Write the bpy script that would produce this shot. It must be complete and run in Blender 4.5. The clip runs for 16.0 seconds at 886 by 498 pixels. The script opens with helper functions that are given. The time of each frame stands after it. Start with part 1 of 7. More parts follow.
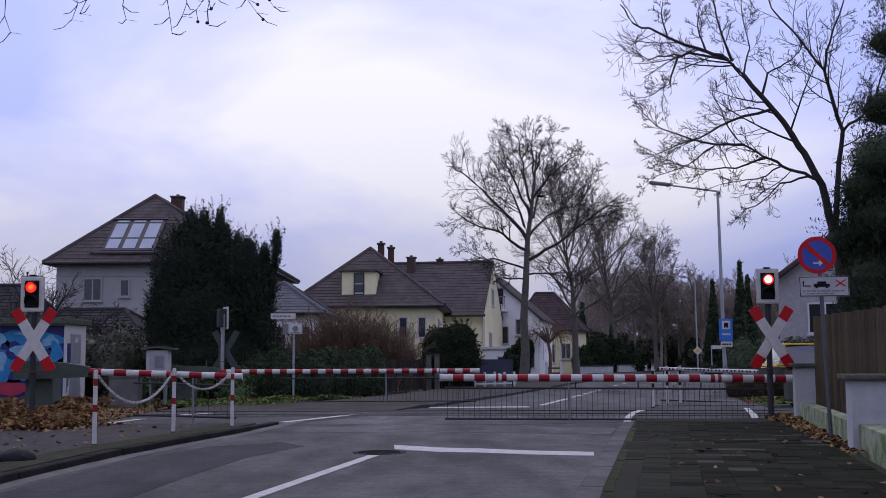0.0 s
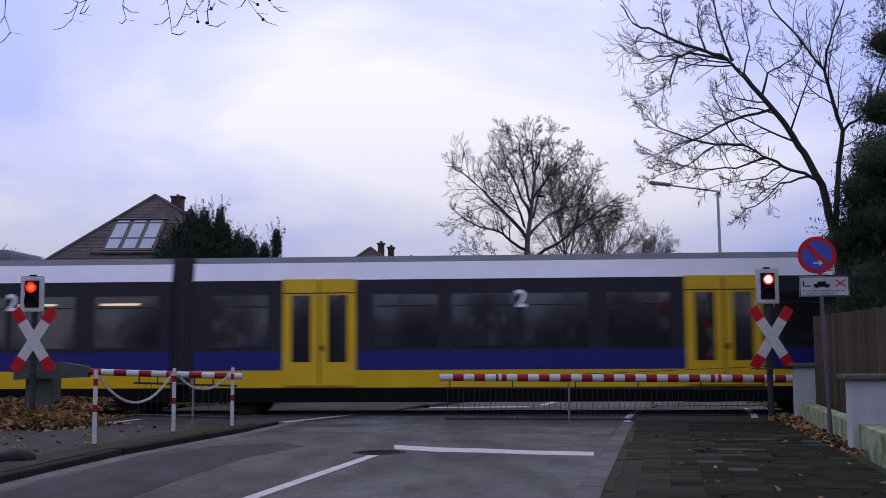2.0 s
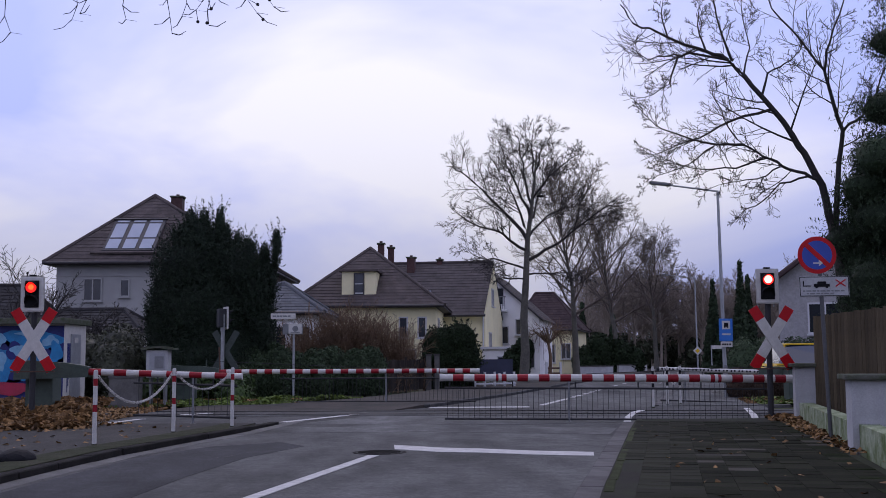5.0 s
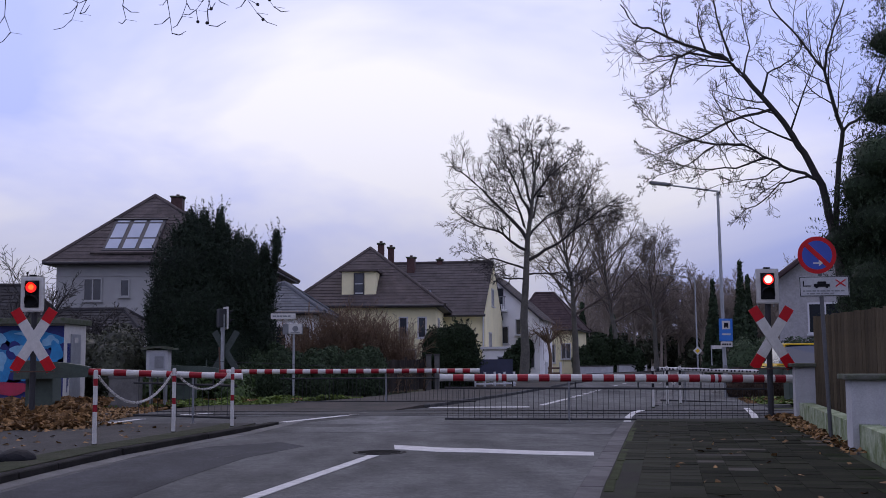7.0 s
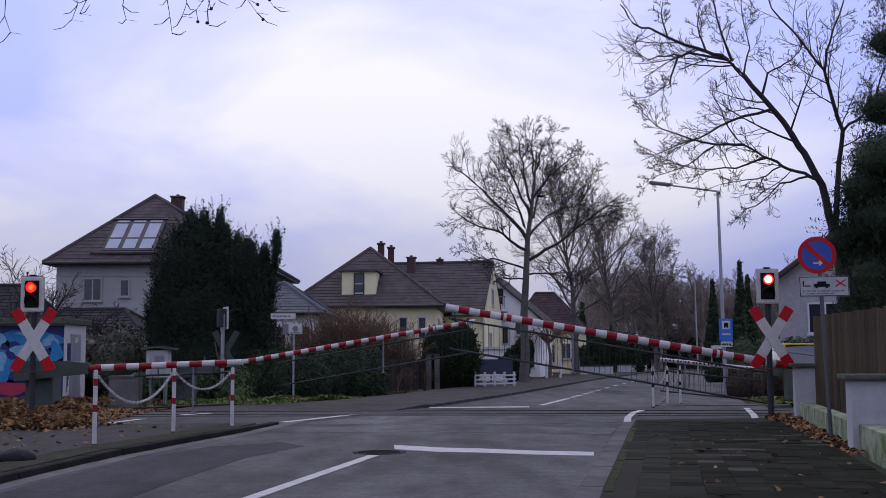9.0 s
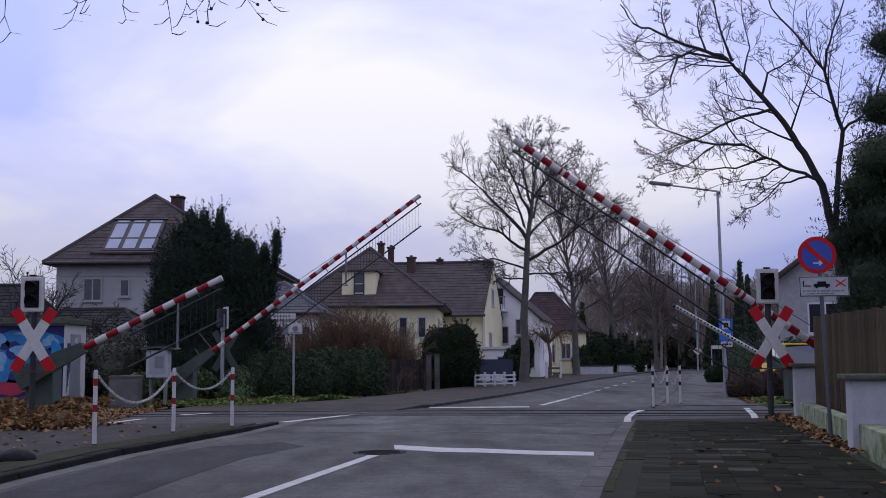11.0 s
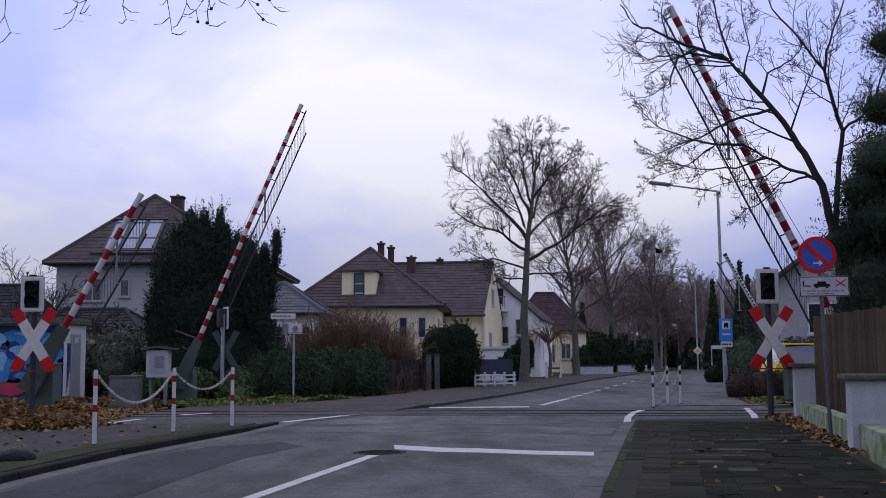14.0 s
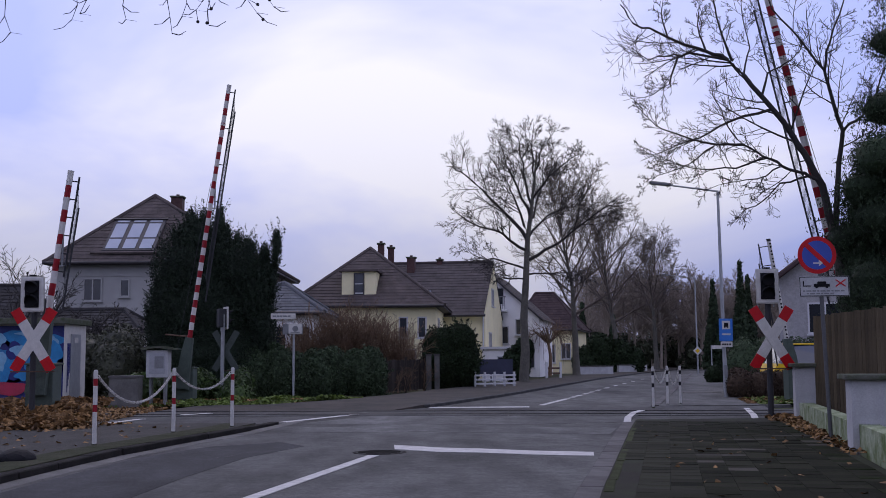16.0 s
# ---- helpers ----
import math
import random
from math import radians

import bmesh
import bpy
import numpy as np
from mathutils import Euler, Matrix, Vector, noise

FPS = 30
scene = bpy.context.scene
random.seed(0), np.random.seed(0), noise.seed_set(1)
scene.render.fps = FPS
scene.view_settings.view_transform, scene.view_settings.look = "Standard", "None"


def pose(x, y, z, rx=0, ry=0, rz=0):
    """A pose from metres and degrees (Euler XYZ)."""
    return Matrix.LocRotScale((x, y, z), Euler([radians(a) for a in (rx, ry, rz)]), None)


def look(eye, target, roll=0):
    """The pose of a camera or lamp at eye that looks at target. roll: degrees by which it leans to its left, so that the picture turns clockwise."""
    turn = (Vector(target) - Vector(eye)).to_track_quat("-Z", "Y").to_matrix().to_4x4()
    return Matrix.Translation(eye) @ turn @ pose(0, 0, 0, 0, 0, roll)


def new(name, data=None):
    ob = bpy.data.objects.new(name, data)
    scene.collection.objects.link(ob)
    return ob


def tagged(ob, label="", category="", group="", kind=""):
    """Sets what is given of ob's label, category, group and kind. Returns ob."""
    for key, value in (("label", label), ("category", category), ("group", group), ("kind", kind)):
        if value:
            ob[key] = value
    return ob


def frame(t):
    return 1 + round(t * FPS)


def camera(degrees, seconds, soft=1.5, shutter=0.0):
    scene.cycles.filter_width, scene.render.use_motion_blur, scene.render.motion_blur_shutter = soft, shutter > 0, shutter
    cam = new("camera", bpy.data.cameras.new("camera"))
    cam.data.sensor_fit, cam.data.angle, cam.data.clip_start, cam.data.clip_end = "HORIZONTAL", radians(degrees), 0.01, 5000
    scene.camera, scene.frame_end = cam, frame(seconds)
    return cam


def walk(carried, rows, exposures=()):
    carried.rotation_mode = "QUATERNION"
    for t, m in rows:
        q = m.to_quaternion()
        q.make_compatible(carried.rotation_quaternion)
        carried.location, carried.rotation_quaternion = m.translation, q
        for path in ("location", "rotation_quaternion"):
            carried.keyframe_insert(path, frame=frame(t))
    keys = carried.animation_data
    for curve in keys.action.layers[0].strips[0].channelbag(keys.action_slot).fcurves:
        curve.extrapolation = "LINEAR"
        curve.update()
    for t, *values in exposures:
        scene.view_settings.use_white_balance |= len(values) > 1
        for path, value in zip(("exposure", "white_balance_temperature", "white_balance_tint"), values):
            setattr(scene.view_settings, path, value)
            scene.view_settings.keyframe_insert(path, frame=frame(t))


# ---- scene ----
cam = camera(42.8, 16.0, soft=0.85, shutter=0.2)
EYE = (0, 0, 1.24)
VIEW = look(EYE, (0, 20, 1.24 + 20 * 194 / 2000), -0.3)
walk(cam, [(0, VIEW), (16, VIEW)], [(0, 0.0, 6450, 11), (16, 0.0, 6450, 11)])

# ---- sky and light ----
def make_world():
    w = bpy.data.worlds.new("overcast")
    scene.world = w
    w.use_nodes = True
    nt = w.node_tree
    n, l = nt.nodes, nt.links
    n.clear()
    out = n.new("ShaderNodeOutputWorld")
    bg = n.new("ShaderNodeBackground")
    sky = n.new("ShaderNodeTexSky")
    sky.sky_type = "NISHITA"
    sky.sun_disc = False
    sky.sun_elevation, sky.sun_rotation = radians(42), radians(-14)
    tc = n.new("ShaderNodeTexCoord")
    mp = n.new("ShaderNodeMapping")
    mp.inputs["Scale"].default_value = (1.0, 1.0, 2.6)
    mp.inputs["Location"].default_value = (0.55, 0.3, 0.35)
    no = n.new("ShaderNodeTexNoise")
    no.inputs["Scale"].default_value = 2.4
    no.inputs["Detail"].default_value = 5
    no.inputs["Roughness"].default_value = 0.52
    no.inputs["Distortion"].default_value = 0.4
    ramp = n.new("ShaderNodeValToRGB")
    e = ramp.color_ramp.elements
    e[0].position, e[0].color = 0.34, (0.46, 0.52, 0.98, 1)
    e[1].position, e[1].color = 0.66, (0.9, 0.88, 1.0, 1)
    mid = e.new(0.5)
    mid.color = (0.66, 0.68, 1.0, 1)
    thin = n.new("ShaderNodeMix")
    thin.data_type = "RGBA"
    thin.inputs[0].default_value = 0.93
    dim = n.new("ShaderNodeVectorMath")
    dim.operation = "SCALE"
    dim.inputs["Scale"].default_value = 0.1
    l.new(tc.outputs["Generated"], mp.inputs["Vector"])
    l.new(mp.outputs["Vector"], no.inputs["Vector"])
    # thinner, brighter cloud before the hidden sun
    glowing = n.new("ShaderNodeVectorMath")
    glowing.operation = "DOT_PRODUCT"
    glowing.inputs[1].default_value = Vector((-0.06, 1, 0.23)).normalized()
    lift = n.new("ShaderNodeMapRange")
    lift.inputs["From Min"].default_value, lift.inputs["From Max"].default_value = 0.9, 1.0
    lift.inputs["To Min"].default_value, lift.inputs["To Max"].default_value = -0.14, 0.1
    add = n.new("ShaderNodeMath")
    l.new(tc.outputs["Generated"], glowing.inputs[0])
    l.new(glowing.outputs["Value"], lift.inputs["Value"])
    # the cloud is thin and even overhead and behind
    even = n.new("ShaderNodeMapRange")
    even.inputs["From Min"].default_value, even.inputs["From Max"].default_value = 0.82, 0.3
    even.inputs["To Min"].default_value, even.inputs["To Max"].default_value = 0.0, 0.09
    both = n.new("ShaderNodeMath")
    l.new(glowing.outputs["Value"], even.inputs["Value"])
    l.new(lift.outputs["Result"], both.inputs[0])
    l.new(even.outputs["Result"], both.inputs[1])
    l.new(both.outputs["Value"], add.inputs[0])
    l.new(no.outputs["Fac"], add.inputs[1])
    l.new(add.outputs["Value"], ramp.inputs["Fac"])
    l.new(sky.outputs["Color"], dim.inputs[0])
    l.new(dim.outputs["Vector"], thin.inputs[6])
    l.new(ramp.outputs["Color"], thin.inputs[7])
    # an overcast sky: dimmer towards the horizon
    split = n.new("ShaderNodeSeparateXYZ")
    fall = n.new("ShaderNodeValToRGB")
    fall.color_ramp.interpolation = "B_SPLINE"
    f = fall.color_ramp.elements
    f[0].position, f[0].color = 0.0, (0.5, 0.5, 0.55, 1)
    f[1].position, f[1].color = 1.0, (0.95, 0.95, 0.95, 1)
    for pos, val in ((0.08, 0.6), (0.16, 0.86), (0.26, 1.0), (0.5, 1.0)):
        f.new(pos).color = (val, val, min(1, val * 1.04), 1)
    shade = n.new("ShaderNodeVectorMath")
    shade.operation = "SCALE"
    l.new(tc.outputs["Generated"], split.inputs[0])
    l.new(split.outputs["Z"], fall.inputs["Fac"])
    l.new(thin.outputs[2], shade.inputs[0])
    l.new(fall.outputs["Color"], shade.inputs["Scale"])
    l.new(shade.outputs["Vector"], bg.inputs["Color"])
    bg.inputs["Strength"].default_value = 1.12
    l.new(bg.outputs[0], out.inputs["Surface"])


make_world()
sun_data = bpy.data.lights.new("sun", "SUN")
sun_data.energy, sun_data.angle, sun_data.color = 0.6, radians(40), (1.0, 0.85, 0.68)
sun = new("sun", sun_data)
sun.matrix_world = look((-10, 60, 40), (0, 20, 0))

# ---- materials ----
def mat(name, colour, rough=0.7, metal=0.0, vary=0.25, scale=6.0, bump=0.0, fine=60.0, other=None, random_piece=0.0, island=0.0, spec=0.5, coat=0.0, stretch=(1, 1, 1)):
    """A procedural surface: colour varied at two scales, with fine relief."""
    m = bpy.data.materials.new(name)
    m.use_nodes = True
    nt = m.node_tree
    n, l = nt.nodes, nt.links
    b = n["Principled BSDF"]
    b.inputs["Metallic"].default_value = metal
    b.inputs["Specular IOR Level"].default_value = spec
    b.inputs["Coat Weight"].default_value = coat
    tc = n.new("ShaderNodeTexCoord")
    mp = n.new("ShaderNodeMapping")
    mp.inputs["Scale"].default_value = stretch
    l.new(tc.outputs["Object"], mp.inputs["Vector"])
    n1, n2 = n.new("ShaderNodeTexNoise"), n.new("ShaderNodeTexNoise")
    for q, s, d in ((n1, scale, 6), (n2, fine, 3)):
        q.inputs["Scale"].default_value = s
        q.inputs["Detail"].default_value = d
        q.inputs["Roughness"].default_value = 0.65
        l.new(mp.outputs["Vector"], q.inputs["Vector"])
    c = (*colour, 1)
    o = (*(other or [x * (1 - vary) for x in colour]), 1)
    r = n.new("ShaderNodeValToRGB")
    r.color_ramp.elements[0].position, r.color_ramp.elements[1].position = 0.36, 0.64
    r.color_ramp.elements[0].color, r.color_ramp.elements[1].color = o, c
    l.new(n1.outputs["Fac"], r.inputs["Fac"])
    mul = n.new("ShaderNodeMix")
    mul.data_type, mul.blend_type = "RGBA", "MULTIPLY"
    mul.inputs[0].default_value = 1.0
    r2 = n.new("ShaderNodeMapRange")
    r2.inputs["From Min"].default_value, r2.inputs["From Max"].default_value = 0.3, 0.7
    r2.inputs["To Min"].default_value, r2.inputs["To Max"].default_value = 1 - vary * 0.7, 1 + vary * 0.3
    l.new(n2.outputs["Fac"], r2.inputs["Value"])
    l.new(r.outputs["Color"], mul.inputs[6])
    l.new(r2.outputs["Result"], mul.inputs[7])
    last = mul.outputs[2]
    for amount, node, socket in ((random_piece, "ShaderNodeObjectInfo", "Random"), (island, "ShaderNodeNewGeometry", "Random Per Island")):
        if amount:
            src = n.new(node)
            mr = n.new("ShaderNodeMapRange")
            mr.inputs["To Min"].default_value, mr.inputs["To Max"].default_value = 1 - amount, 1 + amount
            l.new(src.outputs[socket], mr.inputs["Value"])
            mm = n.new("ShaderNodeMix")
            mm.data_type, mm.blend_type = "RGBA", "MULTIPLY"
            mm.inputs[0].default_value = 1.0
            l.new(last, mm.inputs[6])
            l.new(mr.outputs["Result"], mm.inputs[7])
            last = mm.outputs[2]
    l.new(last, b.inputs["Base Color"])
    rr = n.new("ShaderNodeMapRange")
    rr.inputs["To Min"].default_value, rr.inputs["To Max"].default_value = max(rough - 0.12, 0.02), min(rough + 0.1, 1)
    l.new(n1.outputs["Fac"], rr.inputs["Value"])
    l.new(rr.outputs["Result"], b.inputs["Roughness"])
    if bump:
        bp = n.new("ShaderNodeBump")
        bp.inputs["Strength"].default_value = 0.6
        bp.inputs["Distance"].default_value = bump
        l.new(n2.outputs["Fac"], bp.inputs["Height"])
        l.new(bp.outputs["Normal"], b.inputs["Normal"])
    return m


def glow(name, colour, strength):
    m = bpy.data.materials.new(name)
    m.use_nodes = True
    b = m.node_tree.nodes["Principled BSDF"]
    b.inputs["Base Color"].default_value = (*colour, 1)
    b.inputs["Emission Color"].default_value = (*colour, 1)
    b.inputs["Emission Strength"].default_value = strength
    return m


def road_surface(name, mid, seed):
    """Asphalt: broad worn and oily areas drawn out along the road, mottling, and a fine stone grain."""
    m = mat(name, mid, 0.88, vary=0.35, scale=5.0, bump=0.005, fine=95, spec=0.16)
    n, l = m.node_tree.nodes, m.node_tree.links
    b = n["Principled BSDF"]
    last = b.inputs["Base Color"].links[0].from_socket
    tc = n.new("ShaderNodeTexCoord")
    for k, (scale, stretch, turn, lo, hi) in enumerate(((0.55, (1, 0.2, 1), 0.18, 0.55, 1.4), (1.9, (1, 0.4, 1), 0.4, 0.72, 1.25), (22, (1, 1, 1), 0, 0.78, 1.2))):
        mp = n.new("ShaderNodeMapping")
        mp.inputs["Location"].default_value = (seed + k * 7, seed * 2, 0)
        mp.inputs["Rotation"].default_value = (0, 0, turn)
        mp.inputs["Scale"].default_value = stretch
        no = n.new("ShaderNodeTexNoise")
        no.inputs["Scale"].default_value, no.inputs["Detail"].default_value = scale, 5
        mr = n.new("ShaderNodeMapRange")
        mr.inputs["From Min"].default_value, mr.inputs["From Max"].default_value = 0.33, 0.67
        mr.inputs["To Min"].default_value, mr.inputs["To Max"].default_value = lo, hi
        mx = n.new("ShaderNodeMix")
        mx.data_type, mx.blend_type = "RGBA", "MULTIPLY"
        mx.inputs[0].default_value = 1.0
        l.new(tc.outputs["Object"], mp.inputs["Vector"])
        l.new(mp.outputs["Vector"], no.inputs["Vector"])
        l.new(no.outputs["Fac"], mr.inputs["Value"])
        l.new(last, mx.inputs[6])
        l.new(mr.outputs["Result"], mx.inputs[7])
        last = mx.outputs[2]
    l.new(last, b.inputs["Base Color"])
    return m


ASPHALT = road_surface("asphalt", (0.107, 0.107, 0.102), 3.0)
GUTTER = mat("gutter_concrete", (0.15, 0.145, 0.135), 0.9, vary=0.35, scale=3, bump=0.004, fine=70, random_piece=0.15, spec=0.15)
ASPHALT_PATCH = road_surface("asphalt_patch", (0.076, 0.076, 0.074), 9.0)
ASPHALT_DARK = road_surface("asphalt_dark", (0.047, 0.048, 0.051), 5.0)
ASPHALT_FOOT = road_surface("asphalt_footway", (0.05, 0.047, 0.042), 14.0)
ASPHALT_LIGHT = road_surface("asphalt_worn", (0.12, 0.12, 0.115), 21.0)
PAVE = mat("footway", (0.027, 0.025, 0.021), 0.88, vary=0.4, scale=1.3, bump=0.004, fine=90, other=(0.026, 0.032, 0.017), spec=0.08)
PAVE_FAR = mat("far_footway", (0.08, 0.069, 0.06), 0.9, vary=0.4, scale=0.8, bump=0.004, fine=90, other=(0.04, 0.04, 0.036), spec=0.1)
SLAB = mat("slab", (0.0215, 0.0195, 0.0148), 0.95, vary=0.45, scale=1.1, bump=0.003, fine=70, random_piece=0.45, other=(0.0155, 0.02, 0.009), spec=0.04)
SLAB_PALE = mat("slab_pale", (0.052, 0.047, 0.038), 0.85, vary=0.35, scale=3, bump=0.003, fine=80, random_piece=0.3, spec=0.1)
SLAB_GREY = mat("slab_worn", (0.036, 0.035, 0.027), 0.95, vary=0.4, scale=1.4, bump=0.003, fine=70, random_piece=0.35, other=(0.024, 0.027, 0.015), spec=0.04)
SLAB_MOSS = mat("slab_mossy", (0.017, 0.023, 0.008), 0.95, vary=0.45, scale=1.2, bump=0.005, fine=60, random_piece=0.35, other=(0.016, 0.017, 0.012), spec=0.03)
KERB_DARK = mat("kerb_dark", (0.032, 0.03, 0.027), 0.95, vary=0.4, scale=3, bump=0.006, fine=60, random_piece=0.08, spec=0.05)
KERB = mat("kerb_concrete", (0.125, 0.118, 0.114), 0.9, vary=0.35, scale=3, bump=0.004, fine=70, random_piece=0.2, spec=0.15)
KERB_MOSS = mat("kerb_moss", (0.06, 0.068, 0.034), 0.95, vary=0.45, scale=4, bump=0.008, fine=60, random_piece=0.25, spec=0.05)
MOSS_DARK = mat("mossy_ground", (0.058, 0.056, 0.039), 0.95, vary=0.5, scale=2.5, bump=0.012, fine=45, other=(0.03, 0.037, 0.016), spec=0.05)
PAINT_ROAD = mat("road_paint", (0.56, 0.545, 0.52), 0.7, vary=0.3, scale=5, bump=0.002, fine=50, spec=0.2)
EARTH = mat("earth", (0.07, 0.06, 0.045), 0.95, vary=0.5, scale=0.6, bump=0.03, fine=12, other=(0.045, 0.06, 0.025), spec=0.05)
BALLAST = mat("ballast", (0.16, 0.145, 0.135), 0.9, vary=0.5, scale=8, bump=0.03, fine=22, spec=0.1)
STEEL = mat("rail_steel", (0.06, 0.056, 0.055), 0.65, 0.3, vary=0.3, scale=5)
RUST = mat("rust", (0.13, 0.075, 0.05), 0.8, 0.2, vary=0.4, scale=8, bump=0.002)
ZINC = mat("galvanised", (0.36, 0.37, 0.38), 0.5, 0.5, vary=0.2, scale=7)
GREY_POST = mat("grey_post", (0.22, 0.225, 0.23), 0.6, 0.2, vary=0.25, scale=6)
DARK_METAL = mat("dark_metal", (0.022, 0.022, 0.025), 0.7, 0.0, vary=0.3, scale=8)
WHITE_PAINT = mat("white_paint", (0.58, 0.56, 0.52), 0.5, vary=0.16, scale=7, bump=0.0006, spec=0.2)
RED_PAINT = mat("red_paint", (0.29, 0.012, 0.02), 0.45, vary=0.3, scale=7, bump=0.0006, spec=0.2)
RED_SIGN = mat("red_sign", (0.5, 0.01, 0.016), 0.35, vary=0.18, scale=5, spec=0.2)
BLUE_SIGN = mat("blue_sign", (0.02, 0.06, 0.36), 0.35, vary=0.15, scale=5)
BLUE_LIGHT = mat("blue_stop_sign", (0.03, 0.17, 0.55), 0.35, vary=0.12, scale=5)
BLACK = mat("black_plastic", (0.012, 0.012, 0.014), 0.75, vary=0.3, scale=10, spec=0.15)
GREY_GREEN = mat("grey_green_sheet", (0.07, 0.085, 0.075), 0.6, vary=0.25, scale=5, spec=0.2)
GREEN_BOX = mat("green_grey_housing", (0.085, 0.11, 0.09), 0.6, vary=0.3, scale=5, bump=0.001, spec=0.2)
PLASTER_GREY = mat("plaster_grey", (0.38, 0.375, 0.36), 0.9, vary=0.14, scale=0.7, bump=0.004, fine=40, spec=0.1)
PLASTER_YELLOW = mat("plaster_yellow", (0.88, 0.8, 0.5), 0.9, vary=0.12, scale=0.7, bump=0.004, fine=40)
PLASTER_WHITE = mat("plaster_white", (0.88, 0.87, 0.85), 0.9, vary=0.12, scale=0.7, bump=0.004, fine=40)
PIER = mat("pier_render", (0.46, 0.46, 0.46), 0.9, vary=0.2, scale=3, bump=0.004, fine=40, spec=0.1)
PIER_MOSS = mat("mossy_render", (0.36, 0.4, 0.28), 0.92, vary=0.4, scale=3.5, bump=0.006, fine=40, other=(0.12, 0.16, 0.06), spec=0.1)
CAP = mat("cap_stone", (0.12, 0.12, 0.1), 0.9, vary=0.4, scale=6, bump=0.006, other=(0.06, 0.075, 0.04), spec=0.1)
TILE_BROWN = mat("roof_tile_brown", (0.112, 0.092, 0.086), 0.92, vary=0.35, scale=1.2, fine=14, island=0.13, spec=0.15)
TILE_DARK = mat("roof_tile_dark", (0.105, 0.09, 0.086), 0.92, vary=0.3, scale=1.0, fine=14, island=0.1, spec=0.15)
TILE_SLATE = mat("roof_slate", (0.12, 0.125, 0.135), 0.9, vary=0.25, scale=1.2, fine=14, island=0.2, spec=0.2)
TILE_BLACK = mat("roof_tile_black", (0.05, 0.048, 0.05), 0.92, vary=0.3, scale=1.2, fine=14, island=0.15, spec=0.12)
TILE_RED = mat("roof_tile_red", (0.08, 0.056, 0.057), 0.92, vary=0.3, scale=1.2, fine=14, island=0.2, spec=0.15)
BRICK_DARK = mat("chimney_brick", (0.1, 0.05, 0.045), 0.85, vary=0.4, scale=6, bump=0.006, fine=25)
WINDOW = mat("window_glass", (0.03, 0.034, 0.042), 0.08, vary=0.3, scale=1.5, spec=0.8)
SKYLIGHT = mat("skylight_glass", (0.34, 0.36, 0.4), 0.06, 0.0, vary=0.1, scale=1, spec=1.0)
FRAME_WHITE = mat("window_frame_white", (0.55, 0.55, 0.56), 0.5, vary=0.08, scale=5)
FRAME_DARK = mat("frame_dark", (0.035, 0.03, 0.032), 0.6, vary=0.2, scale=5)
WOOD_FENCE = mat("fence_wood", (0.1, 0.078, 0.048), 0.85, vary=0.4, scale=3, bump=0.004, fine=30, random_piece=0.25, stretch=(6, 6, 0.6), spec=0.1)
FENCE_DARK = mat("fence_wood_dark", (0.05, 0.042, 0.036), 0.9, vary=0.4, scale=3, bump=0.004, fine=30, random_piece=0.3, stretch=(6, 6, 0.6), spec=0.1)
BARK = mat("bark", (0.075, 0.065, 0.055), 0.95, vary=0.4, scale=4, bump=0.015, fine=25, stretch=(1, 1, 0.4))
BARK_PLANE = mat("plane_bark", (0.12, 0.112, 0.09), 0.9, vary=0.5, scale=3, bump=0.006, fine=14, other=(0.07, 0.065, 0.055))
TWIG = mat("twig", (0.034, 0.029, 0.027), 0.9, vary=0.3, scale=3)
# paler than the near twigs: distance haze put into the colour
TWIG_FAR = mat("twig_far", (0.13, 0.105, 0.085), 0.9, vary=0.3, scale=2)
# palest twigs: haze, and a lift against shade inside the mass, in the colour
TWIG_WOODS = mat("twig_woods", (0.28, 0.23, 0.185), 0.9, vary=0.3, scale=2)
TWIG_RED = mat("twig_red", (0.2, 0.128, 0.075), 0.9, vary=0.4, scale=2, island=0.3)
CONIFER = mat("conifer_needles", (0.034, 0.054, 0.026), 0.75, vary=0.4, scale=3, island=0.5, spec=0.2)
PAINTED_BRICK = mat("painted_brick", (0.38, 0.37, 0.37), 0.9, vary=0.2, scale=5, bump=0.01, fine=14, spec=0.1)
YEW = mat("yew_needles", (0.02, 0.034, 0.018), 0.75, vary=0.4, scale=3, island=0.45, spec=0.25)
IVY = mat("ivy_leaf", (0.06, 0.088, 0.046), 0.75, vary=0.4, scale=3, island=0.5, spec=0.15)
SHRUB = mat("shrub_leaf", (0.05, 0.085, 0.02), 0.6, vary=0.4, scale=3, island=0.5, spec=0.3)
DARK_GREEN = mat("evergreen_leaf", (0.026, 0.042, 0.018), 0.75, vary=0.4, scale=3, island=0.45, spec=0.15)
BROWN_HEDGE = mat("brown_hedge_leaf", (0.06, 0.04, 0.026), 0.85, vary=0.4, scale=2, island=0.4, spec=0.2)
LEAF_DEAD = mat("fallen_leaf", (0.29, 0.165, 0.062), 0.8, vary=0.4, scale=5, island=0.6, spec=0.2, other=(0.12, 0.07, 0.035))
WOOD_LEAF = mat("wood_evergreen_leaf", (0.065, 0.075, 0.045), 0.8, vary=0.4, scale=1, island=0.5, spec=0.15)
SIGN_POST = mat("dull_sign_post", (0.1, 0.102, 0.105), 0.6, 0.2, vary=0.25, scale=6)
GRASS = mat("grass_blade", (0.12, 0.17, 0.03), 0.7, vary=0.4, scale=2, island=0.4, spec=0.3)
T_BLUE = mat("train_blue", (0.012, 0.014, 0.15), 0.4, vary=0.1, scale=2, coat=0.1, spec=0.3)
T_YELLOW = mat("train_yellow", (0.74, 0.46, 0.01), 0.4, vary=0.12, scale=2, coat=0.1, spec=0.3)
